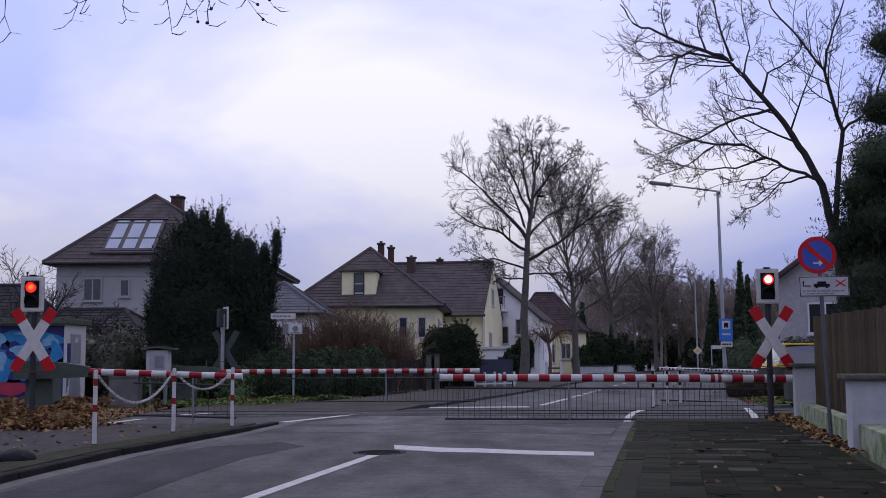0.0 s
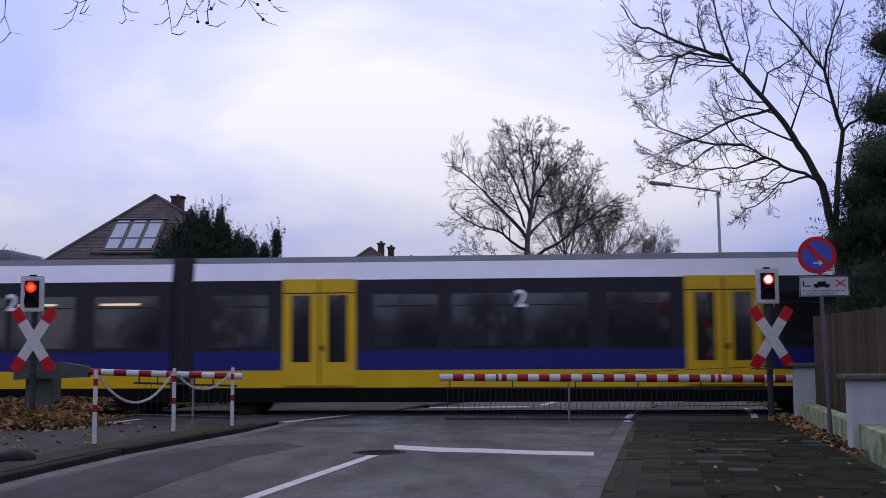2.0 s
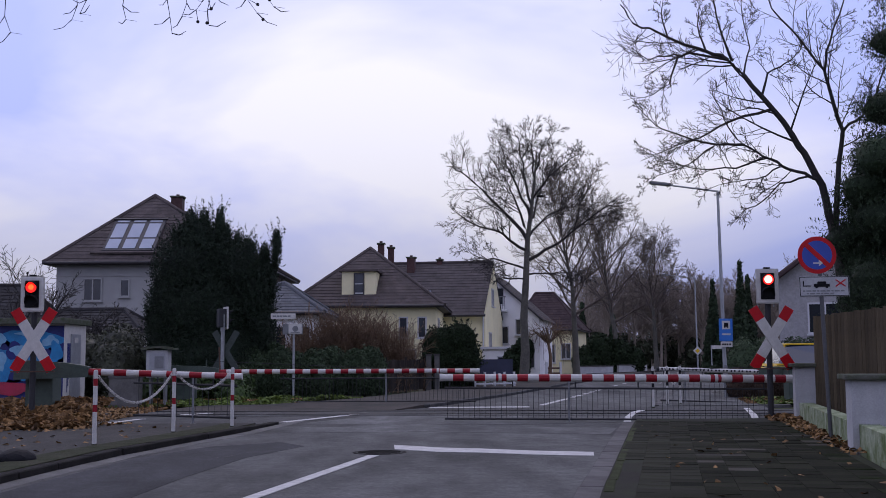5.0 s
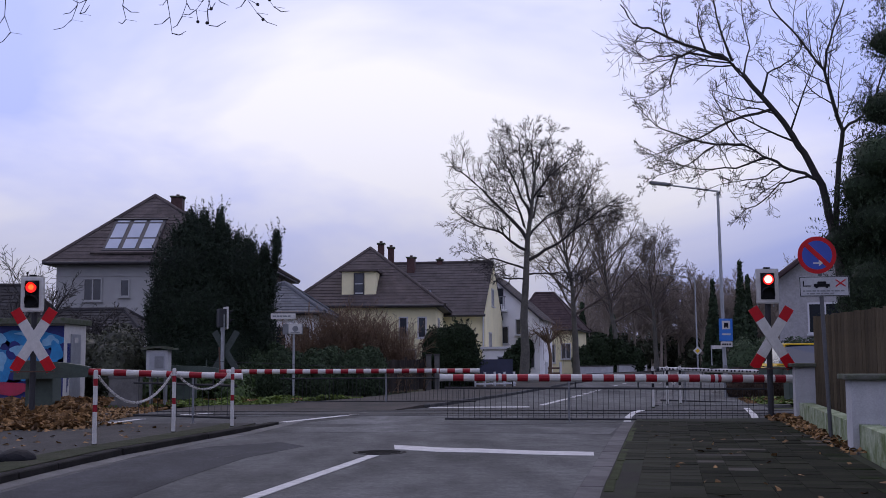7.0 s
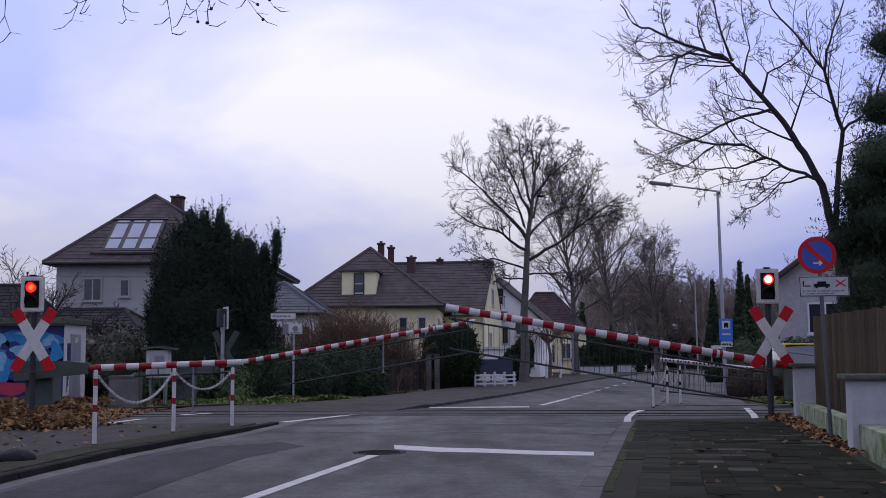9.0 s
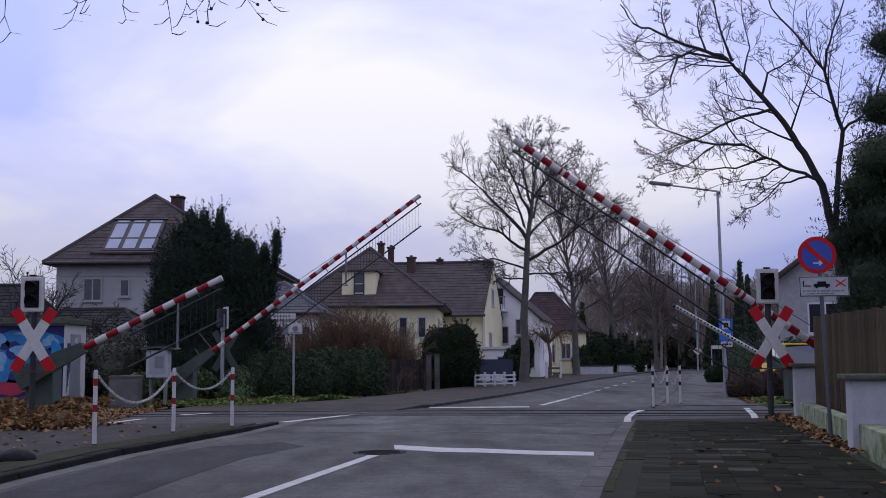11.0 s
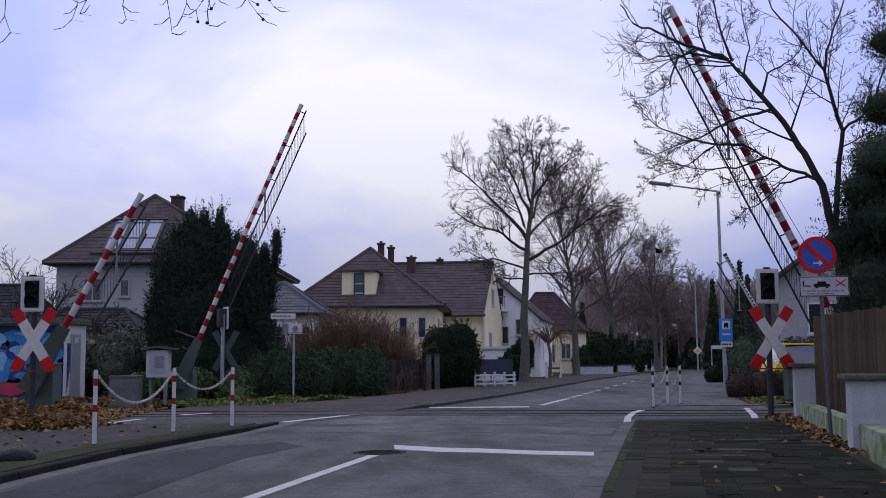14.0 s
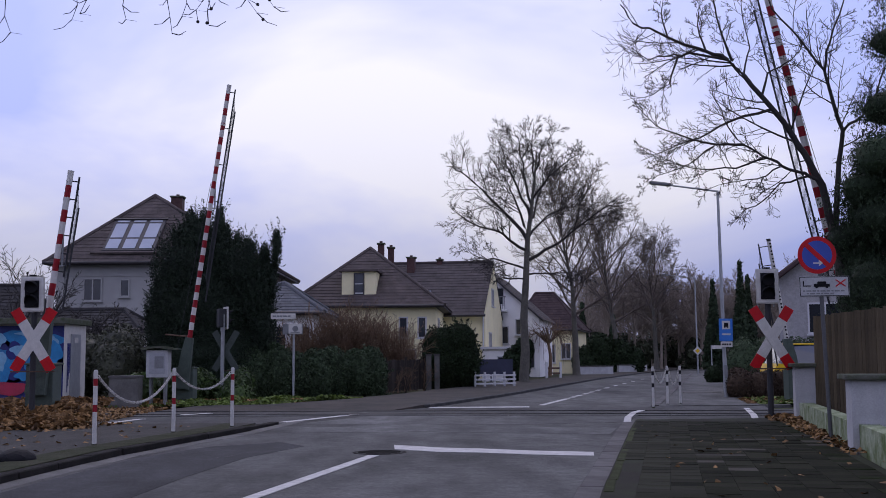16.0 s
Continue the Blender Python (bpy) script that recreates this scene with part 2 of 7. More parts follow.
T_WHITE = mat("train_white", (0.9, 0.9, 0.92), 0.35, vary=0.08, scale=2, coat=0.2)
T_DARK = mat("train_anthracite", (0.024, 0.024, 0.032), 0.5, vary=0.12, scale=2, spec=0.2)
T_ROOF = mat("train_roof", (0.16, 0.165, 0.18), 0.6, vary=0.25, scale=3)
T_GLASS = mat("train_glass", (0.018, 0.018, 0.023), 0.06, vary=0.2, scale=2, spec=1.0, coat=0.8)
T_UNDER = mat("train_underframe", (0.009, 0.009, 0.01), 0.85, vary=0.4, scale=5, spec=0.15)
T_BELLOWS = mat("train_bellows", (0.034, 0.035, 0.041), 0.85, vary=0.2, scale=5)
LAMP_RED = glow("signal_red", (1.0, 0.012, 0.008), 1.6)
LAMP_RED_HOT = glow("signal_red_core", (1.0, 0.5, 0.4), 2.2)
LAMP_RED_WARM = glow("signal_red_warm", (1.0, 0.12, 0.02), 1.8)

# ---- mesh helpers ----
def part(name, bm, material, parent=None, label=""):
    me = bpy.data.meshes.new(name)
    bm.to_mesh(me)
    bm.free()
    me.materials.append(material)
    ob = new(name, me)
    ob.parent = parent
    if label:
        ob["label"] = label
    return ob


def raw(name, verts, faces, material, parent=None, smooth=False, label=""):
    me = bpy.data.meshes.new(name)
    me.from_pydata([tuple(v) for v in verts], [], faces)
    me.materials.append(material)
    if smooth:
        me.polygons.foreach_set("use_smooth", [True] * len(me.polygons))
    me.update()
    ob = new(name, me)
    ob.parent = parent
    if label:
        ob["label"] = label
    return ob


def thing(name, m, label, category, group="", kind=""):
    ob = new(name)
    ob.matrix_basis = m
    return tagged(ob, label, category, group, kind)


def box(bm, lo, hi, bevel=0.0, m=None):
    """A box from corner to corner, its edges rounded by bevel."""
    c = [(a + b) / 2 for a, b in zip(lo, hi)]
    s = [b - a for a, b in zip(lo, hi)]
    mm = Matrix.Translation(c) @ Matrix.Diagonal((*s, 1))
    r = bmesh.ops.create_cube(bm, size=1, matrix=(m @ mm) if m else mm)
    if bevel:
        es = list({e for v in r["verts"] for e in v.link_edges})
        bmesh.ops.bevel(bm, geom=es, offset=bevel, segments=2, affect="EDGES", profile=0.6)
    return bm


def tube(bm, a, b, r, r2=None, seg=10):
    a, b = Vector(a), Vector(b)
    d = b - a
    m = Matrix.Translation((a + b) / 2) @ d.to_track_quat("Z", "Y").to_matrix().to_4x4()
    bmesh.ops.create_cone(bm, cap_ends=True, segments=seg, radius1=r, radius2=r if r2 is None else r2, depth=d.length, matrix=m)
    return bm


def boxpart(name, lo, hi, material, parent=None, bevel=0.0, label=""):
    return part(name, box(bmesh.new(), lo, hi, bevel), material, parent, label)


def tubepart(name, a, b, r, material, parent=None, r2=None, seg=10, label=""):
    return part(name, tube(bmesh.new(), a, b, r, r2, seg), material, parent, label)


def prism(name, pts, z0, z1, material, parent=None, label=""):
    """A level slab with the plan outline pts, from z0 to z1."""
    n = len(pts)
    v = [(x, y, z0) for x, y in pts] + [(x, y, z1) for x, y in pts]
    f = [tuple(range(n - 1, -1, -1)), tuple(range(n, 2 * n))] + [(i, (i + 1) % n, n + (i + 1) % n, n + i) for i in range(n)]
    return raw(name, v, f, material, parent, label=label)

# ---- ground, road, footways ----
def strip(left, right, z0, z1, name, material, label="", parent=None):
    return prism(name, left + right[::-1], z0, z1, material, parent, label)


ROAD_L = [(-4.9, -12), (-4.7, 4), (-4.47, 11.56), (-4.25, 14.68), (-3.43, 19.5), (-3.13, 22.2), (-1.83, 25.5), (-0.37, 28.94), (2.14, 37.7), (8.91, 65.2), (15.9, 90), (32, 140), (95, 330)]
ROAD_R = [(-3.2, -12), (0.05, 4), (1.15, 10.21), (1.94, 14.31), (2.75, 18.5), (3.53, 22.34), (4.5, 26.3), (5.31, 29.25), (8.1, 41), (13.8, 65.2), (20.0, 92), (37, 140), (101, 330)]


def ground():
    s = 2400
    g = raw("ground", [(-s, -s, -0.06), (s, -s, -0.06), (s, s, -0.06), (-s, s, -0.06)], [(0, 1, 2, 3)], EARTH)
    tagged(g, "dark damp earth and grass ground reaching the horizon", "ground", kind="structure")
    r = strip(ROAD_L, ROAD_R, -0.2, 0.0, "road", ASPHALT)
    tagged(r, "worn grey asphalt road over the level crossing", "road", kind="structure")
    return r


road = ground()


def near(pts, y0, y1):
    """The stretch of an edge line between two distances along the road."""
    def at(y):
        for (xa, ya), (xb, yb) in zip(pts, pts[1:]):
            if ya <= y <= yb:
                return (xa + (xb - xa) * (y - ya) / (yb - ya), y)
    return [at(y0)] + [p for p in pts if y0 < p[1] < y1] + [at(y1)]


def shift(pts, d):
    return [(x + d, y) for x, y in pts]


# footways: right near, right far, left near, left far
WALL_LINE = [(1.6, -6), (3.75, 8), (5.0, 14.0), (6.45, 20.9), (6.6, 21.8)]
RN = near(ROAD_R, -6, 21.4)
pavement_r = strip(shift(RN, 0.26), WALL_LINE[::1], -0.2, 0.085, "pavement_near", PAVE)
tagged(pavement_r, "damp dark slab pavement with moss beside the road", "pavement", kind="structure")
LN = near(ROAD_L, -6, 21.0)
pavement_l = strip([(-14, -6), (-13, 21.0)], shift(LN, -0.2), -0.2, 0.08, "pavement_opposite", ASPHALT_FOOT)
tagged(pavement_l, "asphalt footway with a mossy strip by the kerb", "pavement", kind="structure")
crossing = strip([(-9.6, 21.02), (-9.0, 29.4)], [(6.6, 21.42), (8.2, 29.2)], -0.2, -0.004, "crossing_asphalt", ASPHALT_PATCH)
tagged(crossing, "dark asphalt patch across the level crossing", "pavement", kind="structure")
RF = near(ROAD_R, 29.25, 140)
pavement_rf = strip(shift(RF, 0.2), [(8.9, 29.2), (11.5, 41), (17.5, 65), (24, 92), (42, 140)], -0.2, 0.012, "pavement_far", ASPHALT_LIGHT)
tagged(pavement_rf, "grey asphalt footway beyond the crossing", "pavement", kind="structure")
LF = near(ROAD_L, 29.0, 140)
pavement_lf = strip([(-6.2, 29.4), (-5.0, 31.6), (-3.0, 33.2), (-1.6, 37.5), (-0.2, 43.5), (6.0, 66), (12.2, 91), (28, 140)], shift(LF, -0.16), -0.2, 0.08, "pavement_far_opposite", PAVE_FAR)
tagged(pavement_lf, "dark asphalt footway along the hedge beyond the crossing", "pavement", kind="structure")
ramp = raw("pavement_ramp", [(-7.2, 26.9, -0.01), (-1.5, 26.7, -0.01), (-0.52, 28.99, 0.08), (-6.2, 29.39, 0.08), (-7.2, 26.9, -0.1), (-1.5, 26.7, -0.1), (-0.52, 28.99, -0.1), (-6.2, 29.39, -0.1)], [(0, 1, 2, 3), (4, 5, 1, 0), (5, 6, 2, 1), (7, 4, 0, 3)], PAVE_FAR)
tagged(ramp, "asphalt footway sloping down to the rails", "pavement", kind="structure")
apron = prism("pavement_apron", [(1.5, 21.5), (-2.9, 22.0), (-1.4, 25.2), (4.2, 25.2), (3.4, 22.0)], -0.1, 0.004, ASPHALT_LIGHT)
tagged(apron, "lighter worn asphalt on the crossing approach", "road", kind="structure")


def flat(name, pts, z=0.004, material=PAINT_ROAD, label="worn white road marking"):
    ob = prism(name, pts, z - 0.003, z + 0.003, material)
    return tagged(ob, label, "road marking", "road markings")


flat("stop_line", [(-0.72, 16.5), (-0.05, 15.95), (0.5, 15.75), (1.2, 15.35), (1.97, 15.08), (1.9, 14.5), (1.15, 14.75), (0.45, 15.1), (-0.1, 15.25), (-0.68, 15.75)], 0.005, label="white stop line, slightly wavy, across the near lane")
flat("stop_line", [(-0.3, 29.25), (2.2, 29.3), (2.15, 28.75), (-0.42, 28.7)], 0.006, label="white stop line beyond the rails")
flat("edge_line", [(-3.28, 22.5), (-2.0, 25.75), (-1.8, 25.7), (-3.1, 22.45)], 0.009, label="white edge line over the crossing")
flat("edge_line", [(-6.74, 22.4), (-6.45, 24.1), (-6.3, 24.1), (-6.58, 22.4)], 0.006, label="short white line at the footway edge")
flat("edge_line", [(-5.95, 25.5), (-5.5, 26.3), (-5.3, 26.2), (-5.75, 25.4)], 0.02, label="short white line at the footway edge")
flat("drain_slab", [(8.3, 39.3), (9.6, 39.3), (9.85, 41.0), (8.55, 41.0)], 0.022, GUTTER, "pale concrete slab in the far footway")
flat("edge_line", [(3.37, 21.45), (3.74, 23.6), (4.2, 25.6), (4.6, 26.8), (4.74, 26.7), (4.35, 25.6), (3.88, 23.6), (3.51, 21.45)], 0.02, label="curved white line at the kerb end")
flat("edge_line", [(5.82, 21.5), (6.5, 24.2), (7.2, 27.4), (7.34, 27.4), (6.64, 24.2), (5.96, 21.5)], 0.02, label="curved white line beside the warning cross")
flat("centre_line", [(-3.6, 2), (-1.83, 10.2), (-0.98, 14.75), (-0.84, 14.72), (-1.69, 10.2), (-3.46, 2)], 0.005, label="solid white centre line")
CENTRE = [(2.47, 29.97), (3.71, 34.83), (6.63, 46.92), (11.3, 65.2), (18, 91)]


def centre_dashes():
    def at(y):
        return near(CENTRE, y, y + 0.01)[0]
    spans = [(30.0, 34.8)] + [(y, y + 0.9) for y in (35.7, 37.2, 38.9, 40.9, 43.3, 46.5, 50, 54, 59, 65, 72, 80)]
    for a, b in spans:
        (x0, y0), (x1, y1) = at(a), at(b)
        flat("centre_line", [(x0, y0), (x1, y1), (x1 + 0.16, y1), (x0 + 0.16, y0)], 0.006, label="dashed white centre line")


centre_dashes()

# ---- railway ----
TRACK_ANGLE = -3.9
TRACK = pose(0, 26.15, 0, 0, 0, TRACK_ANGLE)


def railway():
    t = thing("railway_track", TRACK, "single railway track set in asphalt at the crossing", "track", kind="structure")
    for y in (-0.75, 0.75):
        bm = bmesh.new()
        box(bm, (-150, y - 0.035, -0.02), (360, y + 0.035, 0.03), 0.008)
        part("rail", bm, STEEL, t, "polished steel rail")
    for lo, hi in ((-150, -9.2), (8.6, 360)):
        bm = bmesh.new()
        box(bm, (lo, -1.9, -0.18), (hi, 1.9, -0.03))
        part("ballast", bm, BALLAST, t, "brown-grey ballast bed")
    for y in (-1.05, 0.0, 1.05):
        w = 0.24 if y else 0.6
        bm = bmesh.new()
        for i in range(10):
            box(bm, (-9.0 + i * 1.75, y - w, -0.1), (-9.0 + i * 1.75 + 1.73, y + w, 0.012), 0.006)
        part("crossing_panel", bm, ASPHALT_PATCH, t, "dark crossing panels between the rails")
    return t


railway()

# ---- level crossing barriers ----
A_ROWS = [(0, 0.5), (8.0, 0.5), (8.2, 1.2), (8.5, 4.0), (9.0, 10), (9.2, 12.5), (10.2, 25.5), (11.3, 38.6), (11.5, 41), (12, 46.5), (12.5, 51.5), (13, 55.6), (13.5, 60), (14, 64), (14.5, 67.8), (15, 71.2), (15.5, 74.5), (16, 77.7)]
B_ROWS = [(0, -2), (8.4, -2), (8.7, -0.8), (9.0, 2), (9.2, 4), (10.2, 17), (11.3, 30.2), (11.5, 32.5), (12, 38.4), (12.5, 44), (13, 49.6), (13.5, 55.2), (14, 60.9), (14.5, 66.5), (15, 72.5), (15.5, 77.8), (16, 82.5)]
C_ROWS = [(0, 0), (7.9, 0), (8.2, 1.4), (8.5, 4.0), (9.0, 9.6), (9.2, 12.2), (10.2, 26.5), (11.3, 40.3), (11.5, 42.5), (12, 48.4), (12.5, 54), (13, 58.6), (13.5, 62.9), (14, 67), (14.5, 71.4), (15, 75.5), (15.5, 79), (16, 82)]
D_ROWS = [(0, 2), (8.3, 2), (8.6, 3.2), (9.0, 6), (9.2, 7.8), (10.2, 20.5), (11.3, 33.3), (11.5, 35.5), (12, 40.8), (12.5, 46), (13, 51.3), (13.5, 56.5), (14, 61.6), (14.5, 66.5), (15, 71.5), (15.5, 76.6), (16, 81.5)]
SWINGS = []


def barrier(m, length, pivot_z, rows, flip, period, upper, lower, legs, rod_gap, hang_from, label, thick=0.068, plain=False, lever=False):
    """A half barrier: a housing with a swinging boom. Rods and lower rail hang from the boom and stay upright."""
    base = thing("level_crossing_barrier", m, label, "barrier", "level crossing barriers")
    s = -1 if flip else 1
    boxpart("housing", (-0.3, -0.25, -pivot_z - 0.1), (0.22, 0.28, 0.1), GREEN_BOX, base, 0.03, "green-grey drive housing")
    boxpart("housing_lid", (-0.33, -0.28, 0.1), (0.25, 0.31, 0.14), GREEN_BOX, base, 0.02)
    boom = new("boom")
    boom.parent = base
    boom["label"] = "red and white striped barrier boom"
    v = [(x, y, z) for y in (-0.44, -0.28) for x, z in ((-0.45, -0.19), (0.95, -0.1), (0.95, 0.1), (0.5, 0.16), (-0.45, 0.19))]
    arm = raw("boom_arm", v, [(0, 1, 2, 3, 4), (9, 8, 7, 6, 5)] + [(i, i + 5, (i + 1) % 5 + 5, (i + 1) % 5) for i in range(5)], GREEN_BOX, boom, label="green-grey counterweight arm")
    if lever:
        tubepart("lever", (0.97, -0.36, 0.05), (0.94, -0.36, 0.68), 0.022, RUST, boom, seg=6, label="rusty brown lever rod")
    n = max(2, round((length - 0.95) / (period / 2)))
    w = (length - 0.95) / n
    for i in range(n):
        r = thick * (1.12 - 0.12 * i / n)
        tubepart("stripe", (0.95 + i * w, -0.36, 0), (0.95 + (i + 1) * w, -0.36, 0), r, WHITE_PAINT if plain or (n - 1 - i) % 2 == 0 else RED_PAINT, boom, r2=thick * (1.12 - 0.12 * (i + 1) / n), seg=12)
        if plain:
            for dx in (0.03, 0.12):
                tubepart("reflector", (0.95 + i * w + dx, -0.36 - s * thick * 1.16, 0.005), (0.95 + i * w + dx, -0.36 - s * thick * 0.8, 0.005), 0.027, BLACK, boom, seg=8)
    tubepart("end_cap", (length - 0.02, -0.36, 0), (length + 0.05, -0.36, 0), thick * 1.06, DARK_METAL if plain else WHITE_PAINT, boom, seg=12)
    for k in (0.35, 0.62, 0.86):
        tubepart("joint_sleeve", (length * k, -0.36, 0), (length * k + 0.06, -0.36, 0), thick * 1.16, WHITE_PAINT, boom, seg=12)
    k = 0
    while hang_from + k < length:
        tubepart("clamp", (hang_from + k, -0.36, 0.06), (hang_from + k, -0.36, -upper), 0.014, DARK_METAL, boom, seg=6)
        k += (length - hang_from - 0.15) / 5
    tubepart("upper_rail", (hang_from - 0.1, -0.36, -upper), (length - 0.05, -0.36, -upper), 0.02, DARK_METAL, boom, seg=6)
    if length > 6:
        tubepart("stay_wire", (0.6, -0.36, 0.3), (length * 0.66, -0.36, 0.08), 0.006, DARK_METAL, boom, seg=4)
        tubepart("stay_mast", (0.6, -0.36, 0.1), (0.6, -0.36, 0.34), 0.02, GREEN_BOX, boom, seg=6)
    rail = new("lower_rail")
    rail.parent = boom
    lo = tubepart("rail_bar", (hang_from - 0.1, -0.36, 0), (length - 0.05, -0.36, 0), 0.02, DARK_METAL, rail, seg=6)
    drop = lower - upper
    swing = []
    me = None
    x = hang_from
    while x < length - 0.05:
        if me is None:
            bm = bmesh.new()
            tube(bm, (0, 0, 0), (0, 0, -drop), 0.0045, seg=4)
            rod = part("rod", bm, DARK_METAL, boom)
            me = rod.data
        else:
            rod = new("rod", me)
            rod.parent = boom
        rod.location = (x, -0.36, -upper)
        swing.append((rod, x, -upper))
        x += rod_gap
    for lx, long in legs:
        bm = bmesh.new()
        tube(bm, (0, 0, 0), (0, 0, -long), 0.022, seg=8)
        box(bm, (-0.05, -0.035, -long - 0.03), (0.05, 0.035, -long))
        leg = part("support_leg", bm, GREY_POST, boom, "hanging support leg")
        swing.append((leg, lx, 0.0))
    SWINGS.append((boom, rows, flip, swing, rail, upper, drop))
    return base


def barrier_motion():
    for boom, rows, flip, swing, rail, upper, drop in SWINGS:
        turn = 180 if flip else 0
        walk(boom, [(t, pose(0, 0, 0, 0, -a, turn)) for t, a in rows])
        for ob, x, z in swing:
            walk(ob, [(t, pose(x, -0.36, z, 0, a, 0)) for t, a in rows])
        walk(rail, [(t, pose(-drop * math.sin(radians(a)), 0, -upper - drop * math.cos(radians(a)))) for t, a in rows])


barrier(pose(8.27, 21.94, 0.8), 8.3, 0.8, A_ROWS, True, 0.42, 0.2, 0.8, [(5.82, 0.84)], 0.105, 2.0, "long red and white half barrier over the near lane", 0.07)
barrier(pose(-7.65, 21.86, 1.06), 3.8, 1.06, B_ROWS, False, 0.47, 0.18, 0.78, [(2.92, 0.9)], 0.12, 1.9, "short red and white half barrier over the footway", 0.057)
barrier(pose(-7.07, 31.36, 0.91), 8.0, 0.91, C_ROWS, False, 0.42, 0.19, 0.82, [(5.5, 0.94)], 0.105, 2.7, "long red and white half barrier beyond the rails", 0.06, lever=True)
barrier(pose(9.6, 30.9, 0.8), 3.7, 0.8, D_ROWS, True, 0.42, 0.3, 0.85, [(2.97, 0.88)], 0.14, 0.9, "short white barrier with dark dots over the far footway", 0.055, True)


# ---- train ----
NOSE = [(0.0, 1.02), (0.05, 1.25), (0.14, 1.5), (0.28, 1.75), (0.5, 2.05), (0.8, 2.38), (1.15, 2.72), (1.55, 3.02), (2.0, 3.26), (2.5, 3.42), (3.1, 3.52)]


def nose_top(u):
    if u >= 3.1:
        return 3.52
    for (a, za), (b, zb) in zip(NOSE, NOSE[1:]):
        if a <= u <= b:
            return za + (zb - za) * (u - a) / (b - a)
    return 1.02


def nose_width(u):
    return 1.46 if u > 4 else 1.46 - 0.62 * (1 - min(u / 4, 1)) ** 2.2


def car(name, x0, x1, nose, blue_top, parent):
    """A car body lofted along x; nose is +1 or -1 where a cab end lies, 0 for none."""
    if nose:
        us = [0, 0.03, 0.08, 0.16, 0.28, 0.45, 0.65, 0.9, 1.2, 1.55, 1.95, 2.4, 2.9, 3.4, 4.0, 5, abs(x1 - x0)]
        xs = [(x1 - u if nose > 0 else x0 + u) for u in us]
    else:
        us = [9, 9]
        xs = [x1, x0]
    rings = []
    for u, x in zip(us, xs):
        zt, w = nose_top(u), nose_width(u)
        k = min(u / 3.0, 1)
        lv = [0.3 + 0.2 * (1 - k), 0.62, 1.0, blue_top, 2.98, 3.37]
        cut = zt - 0.04
        lv = [min(z, cut - 0.02 * (5 - i) - (0.42 * (1 - 0.5 * (1 - k)) if i == 4 and u < 3.1 else 0)) for i, z in enumerate(lv)]
        lv = [max(z, 0.25 + 0.02 * i) for i, z in enumerate(lv)]
        ws = [w * 0.93, w * 0.985, w, w, w * 0.985, w * 0.93]
        pts = [(-a, z) for a, z in zip(ws, lv)] + [(-w * 0.85, zt - 0.01), (-w * 0.3, zt + 0.06 * k), (w * 0.3, zt + 0.06 * k), (w * 0.85, zt - 0.01)] + [(a, z) for a, z in zip(ws[::-1], lv[::-1])]
        rings.append([(x, y, z) for y, z in pts])
    names = ["lower_skirt", "lower_band", "side_band", "window_band", "cantrail", "roof"]
    mats = [T_UNDER, T_YELLOW, T_BLUE, T_DARK, T_WHITE, T_ROOF]
    m = len(rings[0])
    for j, (nm, ma) in enumerate(zip(names, mats)):
        verts, faces = [], []
        idx = [j] + [m - 2 - j] if j < 5 else list(range(5, m - 6))
        for seg in idx:
            for i in range(len(rings) - 1):
                material_blue = j == 1 and nose and us[i + 1] <= 2.4
                if material_blue:
                    continue
                b = len(verts)
                verts += [rings[i][seg], rings[i + 1][seg], rings[i + 1][seg + 1], rings[i][seg + 1]]
                faces.append((b, b + 1, b + 2, b + 3))
        raw(nm, verts, faces, ma, parent)
    if nose:
        verts, faces = [], []
        for seg in (1, m - 3):
            for i in range(len(rings) - 1):
                if us[i + 1] <= 2.4:
                    b = len(verts)
                    verts += [rings[i][seg], rings[i + 1][seg], rings[i + 1][seg + 1], rings[i][seg + 1]]
                    faces.append((b, b + 1, b + 2, b + 3))
        r0 = rings[0]
        b = len(verts)
        verts += r0
        faces.append(tuple(range(b, b + m)))
        raw("nose_apron", verts, faces, T_BLUE, parent, label="blue nose apron")
    for r in (rings[-1], rings[0]) if not nose else (rings[-1],):
        raw("end_wall", r, [tuple(range(m))], T_DARK, parent)


def side_pane(name, x0, x1, z0, z1, material, parent, y=1.468, d=0.012, bevel=0.0, label=""):
    for s in (-1, 1):
        boxpart(name, (x0, min(s * y, s * (y + d)), z0), (x1, max(s * y, s * (y + d)), z1), material, parent, bevel, label)


def bogie(x, parent):
    b = new("bogie")
    b.parent = parent
    b.location = (x, 0, 0)
    for s in (-1, 1):
        bm = bmesh.new()
        box(bm, (-1.7, s * 1.05 - 0.08, 0.42), (1.7, s * 1.05 + 0.08, 0.62), 0.02)
        box(bm, (-0.35, s * 1.05 - 0.12, 0.3), (0.35, s * 1.05 + 0.12, 0.8), 0.04)
        for wx in (-1.3, 1.3):
            box(bm, (wx - 0.16, s * 1.05 - 0.11, 0.25), (wx + 0.16, s * 1.05 + 0.11, 0.56), 0.03)
        part("bogie_frame", bm, T_UNDER, b)
        for wx in (-1.3, 1.3):
            bm = bmesh.new()
            tube(bm, (wx, s * 0.68, 0.405), (wx, s * 0.82, 0.405), 0.38, seg=20)
            tube(bm, (wx, s * 0.64, 0.405), (wx, s * 0.68, 0.405), 0.41, seg=20)
            part("wheel", bm, RUST, b)
    return b


